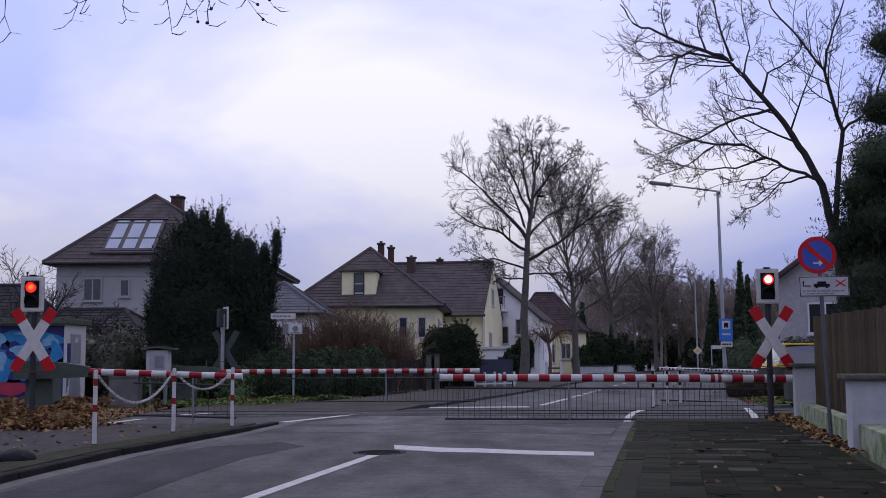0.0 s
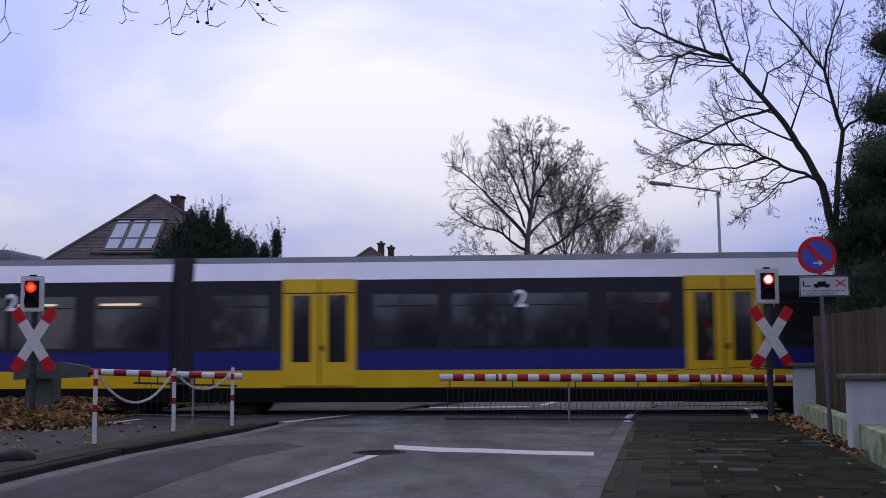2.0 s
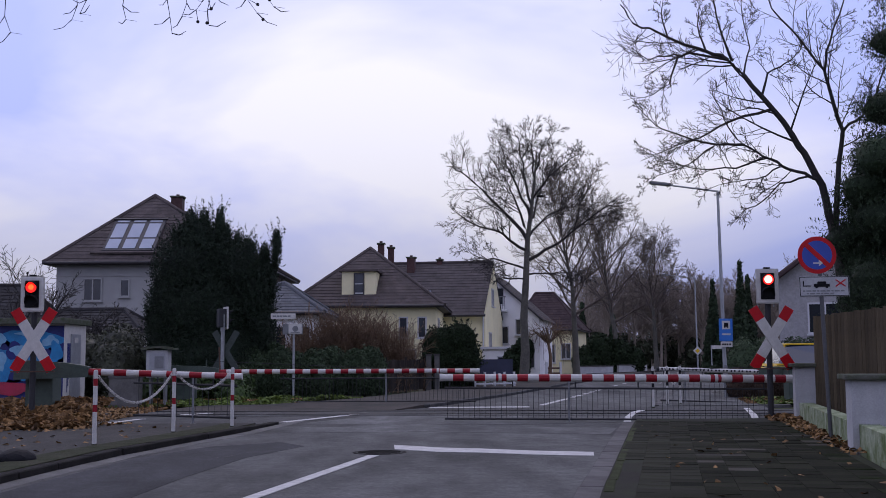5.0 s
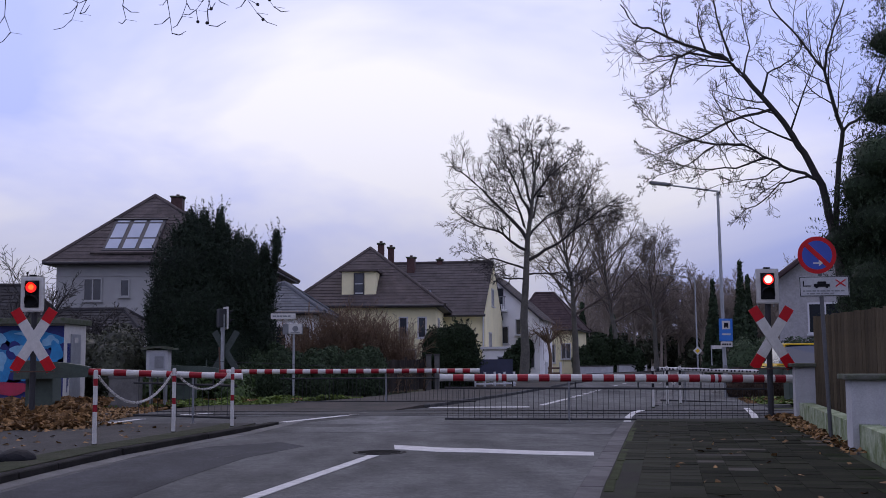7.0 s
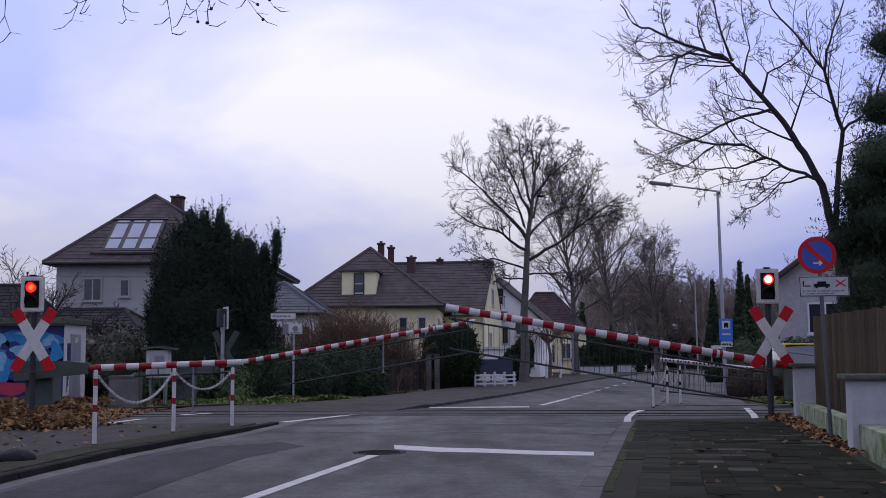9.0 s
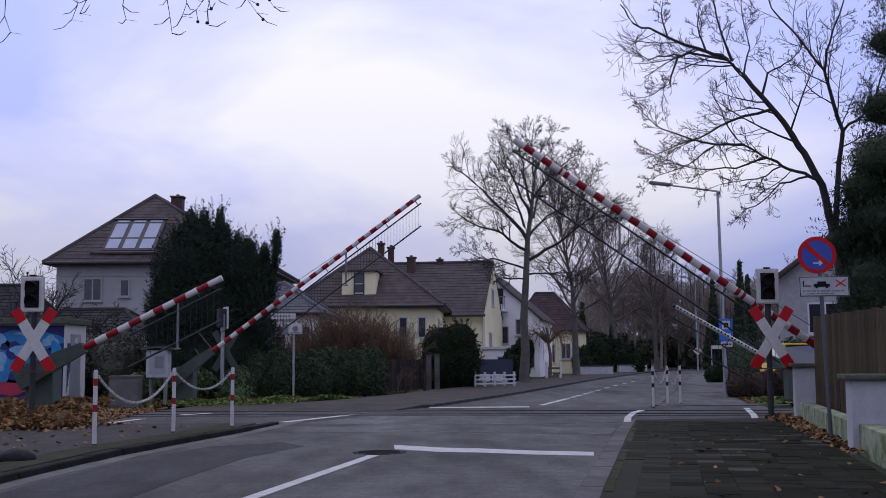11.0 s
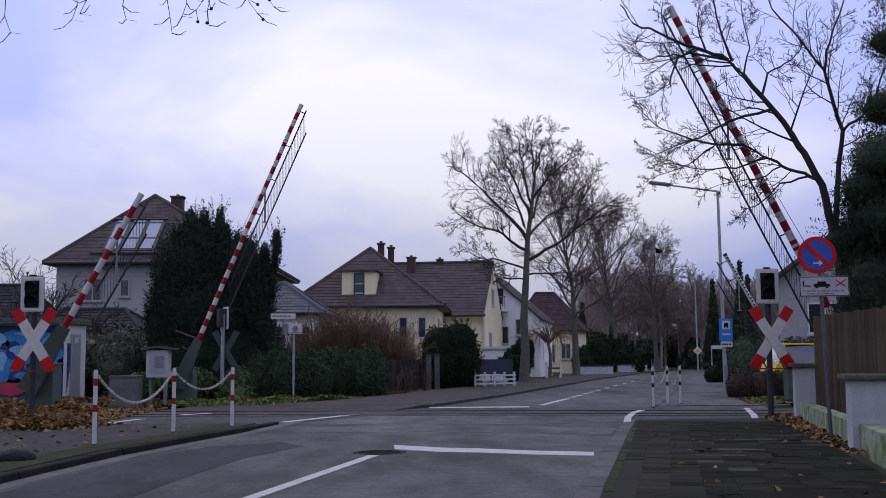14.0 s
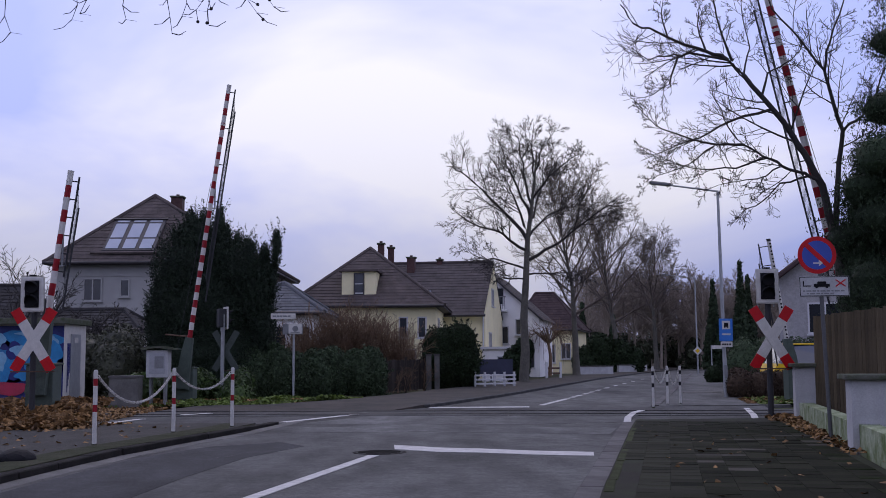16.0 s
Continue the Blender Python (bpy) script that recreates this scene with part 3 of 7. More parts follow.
def build_train():
    t = thing("diesel_railcar", TRACK, "three-section blue, white and yellow diesel railcar passing at speed", "train")
    car("front", -16.8, 0, 1, 1.82, t)
    car("middle", -31.74, -17.3, 0, 1.42, t)
    car("rear", -48.95, -32.24, -1, 1.82, t)
    # dark band runs lower towards the joints
    for x0, x1 in ((-16.79, -10.9), (-38.05, -32.25)):
        side_pane("window_band", x0, x1, 1.42, 1.84, T_DARK, t, 1.455, 0.012)
    for x in (-17.05, -31.99):
        bm = bmesh.new()
        box(bm, (x - 0.26, -1.28, 0.74), (x + 0.26, 1.28, 3.44))
        bellows = part("gangway_bellows", bm, T_BELLOWS, t, "grey rubber gangway bellows")
        for i in range(6):
            boxpart("bellows_fold", (x - 0.26 + i * 0.09, -1.34, 0.7), (x - 0.19 + i * 0.09, 1.34, 3.5), T_BELLOWS, bellows, 0.02)
        bogie(x, t)
    bogie(-3.4, t)
    bogie(-45.55, t)
    for x0 in (-10.88, -20.98, -29.73, -39.77):
        for s in (-1, 1):
            d = new("door")
            d.parent = t
            d["label"] = "yellow double door with dark panes"
            y0, y1 = sorted((s * 1.466, s * 1.5))
            for k in (0, 1):
                xa = x0 + k * 0.825 + 0.01
                bm = box(bmesh.new(), (xa, y0, 0.66), (xa + 0.8, y1, 3.0), 0.015)
                part("door_leaf", bm, T_YELLOW, d)
                ya, yb = sorted((s * 1.5, s * 1.508))
                xg = xa + (0.2 if k == 0 else 0.18)
                boxpart("door_pane", (xg, ya, 1.18), (xg + 0.42, yb, 2.64), T_GLASS, d, 0.003, "narrow dark door pane")
                boxpart("door_rail", (xa + 0.02, ya, 2.68), (xa + 0.78, yb, 2.7), T_UNDER, d)
            ya, yb = sorted((s * 1.466, s * 1.503))
            boxpart("door_seal", (x0 + 0.808, ya, 0.7), (x0 + 0.838, yb, 2.96), BLACK, d)
            ya, yb = sorted((s * 1.504, s * 1.515))
            boxpart("push_button", (x0 + 0.86, ya, 1.42), (x0 + 0.93, yb, 1.54), BLACK, d)
    wins = [(-8.66, -7.1, 1.86, 2.96), (-7.0, -5.45, 1.86, 2.96), (-5.2, -3.6, 1.86, 2.96), (-16.45, -14.97, 1.5, 2.65), (-14.54, -13.1, 1.5, 2.65), (-12.95, -11.37, 1.5, 2.65),
            (-31.39, -30.05, 1.5, 2.65), (-27.73, -26.3, 1.5, 2.65), (-25.99, -24.6, 1.5, 2.65), (-24.45, -23.05, 1.5, 2.65), (-22.63, -21.3, 1.5, 2.65), (-18.95, -17.7, 1.5, 2.65)]
    wins += [(-48.95 - b, -48.95 - a, z0, z1) for a, b, z0, z1 in wins[:6]]
    lit = glow("saloon_light", (1.0, 0.72, 0.4), 0.5)
    for i, (a, b, z0, z1) in enumerate(wins):
        side_pane("side_window", a, b, z0, z1, T_GLASS, t, 1.462, 0.012, 0.004, "dark reflecting window pane")
        side_pane("window_rail", a + 0.05, b - 0.05, z1 - 0.27, z1 - 0.24, T_DARK, t, 1.474, 0.006)
        if i in (4, 15, 16):
            side_pane("saloon_light", a + 0.15, b - 0.45, z1 - 0.2, z1 - 0.15, lit, t, 1.474, 0.003, label="warm saloon light strip seen through the pane")
    # cab side windows and windscreens follow the nose
    for e, x in ((1, 0), (-1, -48.95)):
        for s in (-1, 1):
            v = []
            us = [0.55 + 0.17 * k for k in range(9)]
            for u in us:
                top = max(1.88, min(2.74, nose_top(u) - 0.5))
                v += [(x - e * u, s * (nose_width(u) + 0.014), 1.86), (x - e * u, s * (nose_width(u) * (1 - 0.012 * (top - 1.86)) + 0.014), top)]
            raw("cab_window", v, [(2 * k, 2 * k + 2, 2 * k + 3, 2 * k + 1) for k in range(8)], T_GLASS, t, label="slanted cab side window")
            if e > 0:
                tubepart("emblem", (x - 2.45, s * 1.3, 1.48), (x - 2.45, s * 1.425, 1.48), 0.15, T_ROOF, t, seg=20, label="round grey emblem")
            else:
                for k in range(6):
                    y0, y1 = sorted((s * (nose_width(1.6 + 0.2 * k) + 0.006), s * (nose_width(1.6 + 0.2 * k) - 0.2)))
                    boxpart("script_mark", (x + 1.5 + 0.22 * k, y0, 1.38 + 0.05 * (k % 2)), (x + 1.66 + 0.22 * k, y1, 1.48 + 0.05 * (k % 2)), T_WHITE, t)
            tubepart("headlight", (x - e * 0.12, s * 0.62, 1.12), (x - e * -0.01, s * 0.62, 1.12), 0.1, T_WHITE, t)
        v = []
        for u in (0.3, 0.6, 1.0, 1.5):
            for s in (-1, 1):
                v.append((x - e * (u - 0.03), s * nose_width(u) * 0.62, nose_top(u) + 0.02))
        raw("windscreen", v, [(0, 1, 3, 2), (2, 3, 5, 4), (4, 5, 7, 6)], T_GLASS, t, label="raked dark windscreen")
        bm = bmesh.new()
        box(bm, (x - 0.25, -0.16, 0.9), (x + 0.25, 0.16, 1.15), 0.03)
        tube(bm, (x, 0, 1.02), (x + e * 0.42, 0, 1.02), 0.11, seg=12)
        pl = box(bmesh.new(), (min(x - e * 2.5, x - e * 0.45), -1.15, 0.16), (max(x - e * 2.5, x - e * 0.45), 1.15, 0.56), 0.12)
        part("snow_plough", pl, T_UNDER, t, "dark plough under the nose")
        part("coupler", bm, T_BLUE, t, "covered centre coupler")
    # pale word marks on the blue band as plain blocks
    for x0 in (-7.75, -44.5):
        for k in range(12):
            w = 0.235
            side_pane("word_mark", x0 + k * 0.292, x0 + k * 0.292 + w, 1.34, 1.62 if k in (0, 3, 4, 8) else 1.55, T_WHITE, t, 1.462, 0.006)
    # roof gear
    for x0, x1 in ((-12.8, -9.5), (-39.4, -36.2)):
        bm = box(bmesh.new(), (x0, -1.0, 3.5), (x1, 1.0, 3.8), 0.1)
        part("roof_unit", bm, T_ROOF, t, "grey air conditioning unit")
        bm = box(bmesh.new(), (x1 + 0.25 if x0 > -20 else x0 - 0.7, -0.5, 3.5), (x1 + 0.7 if x0 > -20 else x0 - 0.4, 0.5, 3.7), 0.03)
        part("exhaust_box", bm, T_UNDER, t)
    # underfloor gear
    for x0, x1, low in ((-14.9, -5.3, 0.22), (-29.7, -19.2, 0.46), (-43.6, -34.1, 0.22)):
        bm = bmesh.new()
        k = x0
        i = 0
        while k < x1 - 0.6:
            w = 0.9 + 0.5 * ((i * 7) % 3)
            box(bm, (k, -1.3, low + 0.05 * (i % 2)), (min(k + w, x1), 1.3, 0.64), 0.02)
            k += w + 0.12
            i += 1
        part("underfloor_tank", bm, T_UNDER, t)
    for x in (-5.34, -13.1, -24.62, -36.0, -43.66):
        for s in (-1, 1):
            cu = bpy.data.curves.new("class_number", "FONT")
            cu.body, cu.size, cu.extrude, cu.offset = "2", 0.52, 0.003, 0.012
            cu.materials.append(T_WHITE)
            o = new("class_number", cu)
            o.parent = t
            o.matrix_basis = pose(x, s * 1.48, 2.68 if x in (-5.34, -43.66) else 2.36, 90, 0, 0 if s < 0 else 180)
    return t


train = build_train()

# ---- plants ----
class Wood:
    """Gathers tapered branches into one mesh."""

    def __init__(self, seed, least=0.004):
        self.v, self.f, self.rng, self.least = [], [], random.Random(seed), least

    def limb(self, pts, radii, sides):
        base = len(self.v)
        n = len(pts)
        for i, (p, r) in enumerate(zip(pts, radii)):
            d = (pts[min(i + 1, n - 1)] - pts[max(i - 1, 0)]).normalized()
            a = d.orthogonal().normalized()
            b = d.cross(a)
            for k in range(sides):
                an = 2 * math.pi * k / sides
                self.v.append(p + (a * math.cos(an) + b * math.sin(an)) * r)
        for i in range(n - 1):
            for k in range(sides):
                k2 = (k + 1) % sides
                self.f.append((base + i * sides + k, base + i * sides + k2, base + (i + 1) * sides + k2, base + (i + 1) * sides + k))

    def grow(self, p, d, length, r, level, spec):
        """spec: per level (children, length ratio, spread degrees, wobble, lift)."""
        rng = self.rng
        steps = 6 if level == 0 else 5 if level < 3 else 3
        pts, rad = [Vector(p)], [r]
        d = Vector(d).normalized()
        _, _, _, wob, lift = spec[min(level, len(spec) - 1)]
        end = 0.35 if level < len(spec) - 1 else 0.5
        for i in range(steps):
            d = (d + Vector((rng.gauss(0, wob), rng.gauss(0, wob), rng.gauss(0, wob) + lift))).normalized()
            pts.append(pts[-1] + d * (length / steps))
            rad.append(r * (1 - (1 - end) * (i + 1) / steps))
        self.limb(pts, rad, 8 if level == 0 else 5 if level == 1 else 3)
        self.branch(pts, rad, length, level, spec)

    def branch(self, pts, rad, length, level, spec):
        rng = self.rng
        if level >= len(spec) - 1:
            return
        kids, ratio, spread, _, _ = spec[level]
        n = len(pts) - 1
        for k in range(kids):
            t = (0.3 if level == 0 else 0.2) + (0.98 - 0.25) * (k + rng.random()) / kids
            t = min(t, 0.995) * n
            i = min(int(t), n - 1)
            q = pts[i].lerp(pts[i + 1], t - i)
            d = (pts[i + 1] - pts[i]).normalized()
            side = d.orthogonal()
            side.rotate(Matrix.Rotation(rng.random() * 6.283 if level else k * 2.4 + rng.random(), 3, d))
            a = radians(spread * rng.uniform(0.7, 1.25))
            nd = d * math.cos(a) + side.normalized() * math.sin(a)
            rr = max(rad[i] * rng.uniform(0.4, 0.62), self.least)
            self.grow(q, nd, length * ratio * rng.uniform(0.6, 1.15) * (1.15 - 0.5 * t / n), rr, level + 1, spec)


def bare_tree(name, x, y, height, trunk, radius, seed, label, spec, bark=BARK_PLANE, lean=(0, 0), base_z=0.0):
    t = thing(name, pose(x, y, base_z), label, "tree", "bare street trees")
    w = Wood(seed)
    rng = w.rng
    pts = [Vector((0, 0, -0.1)), Vector((0, 0, 0.15))]
    n = 9
    d = Vector((lean[0], lean[1], 1)).normalized()
    for i in range(n):
        d = (d + Vector((rng.gauss(0, 0.05), rng.gauss(0, 0.05), 0.05))).normalized()
        pts.append(pts[-1] + d * height * 0.86 / n)
    rad = [radius * 1.5, radius * 1.1] + [radius * (1 - 0.9 * (i + 1) / n) for i in range(n)]
    w.limb(pts, rad, 10)
    raw("trunk", w.v, w.f, bark, t, True)
    c = Wood(seed + 1, 0.012)
    k0 = trunk / (height * 0.86) * n
    kids = spec[0][0]
    for k in range(kids):
        f = k0 + (n - k0 + 1.4) * (k / kids) ** 0.9
        i = min(int(f) + 1, len(pts) - 2)
        q = pts[i].lerp(pts[i + 1], min(f - int(f), 1))
        an = k * 2.4 + c.rng.uniform(-0.4, 0.4)
        a = radians(spec[0][2] * c.rng.uniform(0.75, 1.2) * (1.05 - 0.6 * k / kids))
        nd = Vector((math.sin(a) * math.cos(an), math.sin(a) * math.sin(an), math.cos(a)))
        c.grow(q, nd, height * spec[0][1] * (0.55 + 0.5 * math.sin(math.pi * (0.12 + 0.8 * k / kids))) * c.rng.uniform(0.8, 1.1), rad[i] * 0.5, 1, spec)
    # crowns past 60 m take the haze-paled twig colour
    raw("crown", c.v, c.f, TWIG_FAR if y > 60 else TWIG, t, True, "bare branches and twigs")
    return t


def leaf_cloud(lumps, n, size, seed, flat_bottom=0.0, shell=0.55, droop=0.0, sprays=0, reach=0.5, rise=0.8, thin=0.45):
    """Small leaf blades spread through lumps (x, y, z, rx, ry, rz), denser near their skin."""
    rs = np.random.RandomState(seed)
    w = np.array([(a[3] * a[4] + a[4] * a[5] + a[3] * a[5]) for a in lumps])
    pick = rs.choice(len(lumps), n, p=w / w.sum())
    L = np.array(lumps)[pick]
    d = rs.normal(size=(n, 3))
    d /= np.linalg.norm(d, axis=1)[:, None]
    rad = shell + (1.08 - shell) * rs.rand(n) ** 0.6
    p = L[:, :3] + d * L[:, 3:6] * rad[:, None]
    if sprays:
        # shoots that reach out past the skin, each a run of blades
        k = 14
        L2 = np.array(lumps)[rs.choice(len(lumps), sprays, p=w / w.sum())]
        d2 = rs.normal(size=(sprays, 3))
        d2 /= np.linalg.norm(d2, axis=1)[:, None]
        root = L2[:, :3] + d2 * L2[:, 3:6] * 0.92
        way = d2 * 0.8 + np.array([0, 0, rise]) + rs.normal(size=(sprays, 3)) * 0.3
        way /= np.linalg.norm(way, axis=1)[:, None]
        ln = reach * rs.uniform(0.3, 1.2, sprays)
        st = np.linspace(0, 1, k)
        q = root[:, None] + way[:, None] * (ln[:, None] * st[None])[..., None] + rs.normal(size=(sprays, k, 3)) * (0.1 * reach * (1.1 - st))[None, :, None]
        p = np.concatenate([p, q.reshape(-1, 3)])
        d = np.concatenate([d, np.repeat(way, k, 0) * 0.3 + rs.normal(size=(sprays * k, 3)) * 0.5])
        n = len(p)
    p[:, 2] = np.maximum(p[:, 2], flat_bottom)
    nrm = d + rs.normal(size=(n, 3)) * 0.7
    nrm /= np.linalg.norm(nrm, axis=1)[:, None]
    a = np.cross(nrm, rs.normal(size=(n, 3)))
    a[:, 2] -= droop
    a /= np.linalg.norm(a, axis=1)[:, None]
    b = np.cross(nrm, a)
    s = size * rs.uniform(0.6, 1.4, n)[:, None]
    v = np.stack([p - a * s, p + b * s * thin, p + a * s, p - b * s * thin], 1).reshape(-1, 3)
    f = np.arange(n * 4).reshape(-1, 4)
    return v.tolist(), [tuple(q) for q in f.tolist()]


def lump_solid(lumps, k=0.8):
    """A dark inner body that stops light passing straight through a dense bush."""
    bm = bmesh.new()
    for x, y, z, a, b, c in lumps:
        bmesh.ops.create_icosphere(bm, subdivisions=2, radius=1, matrix=Matrix.Translation((x, y, z)) @ Matrix.Diagonal((a * k, b * k, c * k, 1)))
    for v in bm.verts:
        v.co += v.normal * 0.12 * noise.noise(v.co * 2.2)
        v.co.z = max(v.co.z, 0.02)
    return bm


def bush(name, m, lumps, n, size, seed, material, label, category="bush", shell=0.7, core=0.8, droop=0.0, kind="", sprays=0, reach=0.5, rise=0.8, thin=0.45):
    t = thing(name, m, label, category, kind=kind)
    part("inner_growth", lump_solid(lumps, core), material, t)["kind"] = "stuff"
    v, f = leaf_cloud(lumps, n, size, seed, 0.02, shell, droop, sprays, reach, rise, thin)
    raw("foliage", v, f, material, t)
    return t


def scatter_leaves(name, area, n, size, seed, material, label, z, heap=0.0, kind="stuff", rise=0.0):
    """Fallen leaves or grass blades over a plan quad given by four corners; heap raises the middle."""
    rs = np.random.RandomState(seed)
    a, b, c, d = [np.array(q) for q in area]
    u, w = rs.rand(n), rs.rand(n)
    p = (a[None] * ((1 - u) * (1 - w))[:, None] + b[None] * (u * (1 - w))[:, None] + c[None] * (u * w)[:, None] + d[None] * ((1 - u) * w)[:, None])
    h = z + heap * rs.rand(n) * np.sin(np.pi * np.clip(w, 0.02, 0.98)) * (0.5 + 0.5 * np.sin(u * 17 + w * 6))
    h = h + rise * w
    p = np.column_stack([p, np.maximum(h, z)])
    nrm = rs.normal(size=(n, 3)) * 0.55 + np.array([0, 0, 1])
    nrm /= np.linalg.norm(nrm, axis=1)[:, None]
    t1 = np.cross(nrm, rs.normal(size=(n, 3)))
    t1 /= np.linalg.norm(t1, axis=1)[:, None]
    t2 = np.cross(nrm, t1)
    s = size * rs.uniform(0.5, 1.3, n)[:, None]
    up = np.array([0, 0, 0.35])
    v = np.stack([p - t1 * s, p + t2 * s * 0.7 + up * s, p + t1 * s, p - t2 * s * 0.7 + up * s * 0.3], 1).reshape(-1, 3)
    v[:, 2] = np.maximum(v[:, 2], z + 0.004)
    ob = raw(name, v.tolist(), [tuple(q) for q in np.arange(n * 4).reshape(-1, 4).tolist()], material)
    return tagged(ob, label, "leaves", kind=kind)


def rng_lumps(seed, n, cx, cy, cz, sx, sy, sz, r0, r1):
    rg = random.Random(seed)
    return [(cx + rg.uniform(-sx, sx), cy + rg.uniform(-sy, sy), cz + rg.uniform(-sz, sz), *(rg.uniform(r0, r1) for _ in range(3))) for _ in range(n)]


# tall dark yew beside the crossing
def yew():
    lumps = [(0, 0, 1.3, 2.0, 1.5, 1.7), (-0.2, 0, 2.9, 1.85, 1.4, 1.6), (-0.5, 0, 4.2, 1.45, 1.1, 1.4), (-0.45, 0, 5.1, 0.8, 0.7, 0.85), (0.8, 0, 4.1, 1.1, 1.0, 1.15), (1.4, 0, 3.3, 0.65, 0.8, 1.3), (1.55, 0, 2.1, 0.6, 0.8, 1.2), (-1.3, 0.2, 2.4, 0.85, 1.0, 1.3)]
    # upright leading shoots
    lumps += [(x, 0.05, z, 0.17, 0.25, h) for x, z, h in ((-1.15, 5.1, 0.5), (-0.75, 5.75, 0.55), (-0.3, 5.8, 0.5), (0.25, 5.6, 0.75), (0.45, 5.2, 0.6), (0.85, 4.9, 0.6), (1.2, 4.8, 0.55), (1.75, 4.4, 0.7), (2.15, 4.95, 0.65), (2.0, 3.9, 0.8))]
    bush("yew_tree", pose(-7.72, 37.6, 0), lumps, 120000, 0.046, 3, YEW, "tall dense dark green yew behind the barrier", "tree", 0.72, 0.8, 0.0, "", 4200, 0.5, 0.9, 0.3)


yew()
# ivy-grown fence and shrubs along the footway
hl = [(-6.2 + i * 0.62 + 0.1 * math.sin(i * 3), 36.9 + i * 0.42, 0.7 + 0.08 * math.sin(i * 1.7), 0.6, 0.5, 0.88 + 0.1 * math.sin(i * 2.3)) for i in range(7)]
bush("ivy_hedge", pose(0, 0, 0), hl, 34000, 0.05, 5, IVY, "ivy-grown dark hedge along the footway", "hedge", 0.85, 0.88, 0, "", 250, 0.3, 0.6)
bl = [(-0.3, 0, 1.0, 0.8, 0.9, 1.2), (0.5, 0.2, 1.05, 0.7, 0.9, 1.15), (-0.35, 0, 1.8, 0.68, 0.7, 0.7), (0.45, 0.1, 2.0, 0.68, 0.7, 0.65), (1.0, 0.1, 1.0, 0.3, 0.5, 0.9)]
bush("evergreen_bush", pose(0.2, 47.5, 0), bl, 30000, 0.055, 7, DARK_GREEN, "round dark evergreen bush by the footway", "bush", 0.8, 0.85, 0, "", 500, 0.45, 0.7)


def red_shrub():
    t = thing("bare_shrub", pose(-3.1, 44.6, 0), "reddish-brown bare shrub thicket behind the hedge", "bush")
    for i in range(230):
        if i % 46 == 0:
            w = Wood(21 + i, 0.009)
        x, y = -2.4 + 4.0 * (i + w.rng.uniform(-30, 30)) / 230, w.rng.uniform(-0.8, 0.8)
        h = 4.0 - 0.42 * abs(x + 0.9)
        w.grow((x, y, 0), (w.rng.gauss(0, 0.2), w.rng.gauss(0, 0.2), 1), h * w.rng.uniform(0.55, 0.85), 0.025, 1, [(0, 0, 0, 0, 0), (8, 0.42, 35, 0.09, 0.02), (6, 0.5, 35, 0.12, 0.03), (0, 0, 0, 0.12, 0.03)])
        if i % 46 == 45:
            raw("clump", w.v, w.f, TWIG_RED, t, True)


red_shrub()


def slat_fence():
    """Dark garden fence between the ivy and the gate pillars, grown through by bare twigs."""
    t = thing("garden_fence", pose(-2.75, 39.5, 0), "dark weathered slat fence with bare creeper twigs", "fence")
    ax, ay = 2.0, 4.9
    ln = math.hypot(ax, ay)
    ang = math.degrees(math.atan2(ay, ax))
    rg = random.Random(17)
    me = None
    for i in range(52):
        k = i / 52
        if me is None:
            o = part("slat", box(bmesh.new(), (0, -0.012, 0.06), (0.075, 0.012, 1.2), 0.004), FENCE_DARK, t)
            me = o.data
        else:
            o = new("slat", me)
            o.parent = t
        o.matrix_basis = pose(ax * k, ay * k, rg.uniform(-0.03, 0.03), 0, 0, ang + rg.uniform(-2, 2))
    for z in (0.25, 0.95):
        part("rail", box(bmesh.new(), (0, 0.013, z), (ln, 0.05, z + 0.07), m=pose(0, 0, 0, 0, 0, ang)), FENCE_DARK, t)
    for k in (0, 0.33, 0.66, 1.0):
        boxpart("post", (ax * k - 0.04, ay * k + 0.06, -0.1), (ax * k + 0.04, ay * k + 0.14, 1.3), FENCE_DARK, t, 0.008)
    c = thing("creeper", pose(-2.75, 39.5, 0), "bare brown creeper growing over the slat fence", "creeper")
    w = Wood(18, 0.006)
    for i in range(26):
        k = rg.random()
        w.grow((ax * k, ay * k - 0.12, 0.0), (rg.gauss(0, 0.35), rg.gauss(0, 0.12), 1), rg.uniform(0.6, 1.2), 0.012, 2, [(0, 0, 0, 0, 0), (0, 0, 0, 0, 0), (7, 0.5, 40, 0.14, 0.02), (4, 0.5, 45, 0.15, 0.02), (0, 0, 0, 0.15, 0)])
    raw("twigs", w.v, w.f, TWIG_RED, c, True)


slat_fence()

def limb_along(c, points, r, depth, ln_factor, spec, sides=6, sway=0.05):
    """A main limb through a few (x, z) points that drifts in depth, with its branches grown on it."""
    p = [Vector((x, depth * abs(x - points[0][0]), z)) for x, z in points]
    fine = []
    for i in range(len(p) - 1):
        for k in range(3):
            q = p[i].lerp(p[i + 1], k / 3)
            fine.append(q + Vector((c.rng.gauss(0, sway), c.rng.gauss(0, sway), c.rng.gauss(0, sway))) * (1 if k else 0))
    fine.append(p[-1])
    rad = [r * (1 - 0.85 * (i / (len(fine) - 1)) ** 0.8) for i in range(len(fine))]
    c.limb(fine, rad, sides)
    ln = sum((fine[i + 1] - fine[i]).length for i in range(len(fine) - 1))
    c.branch(fine, rad, ln * ln_factor, 1, spec)


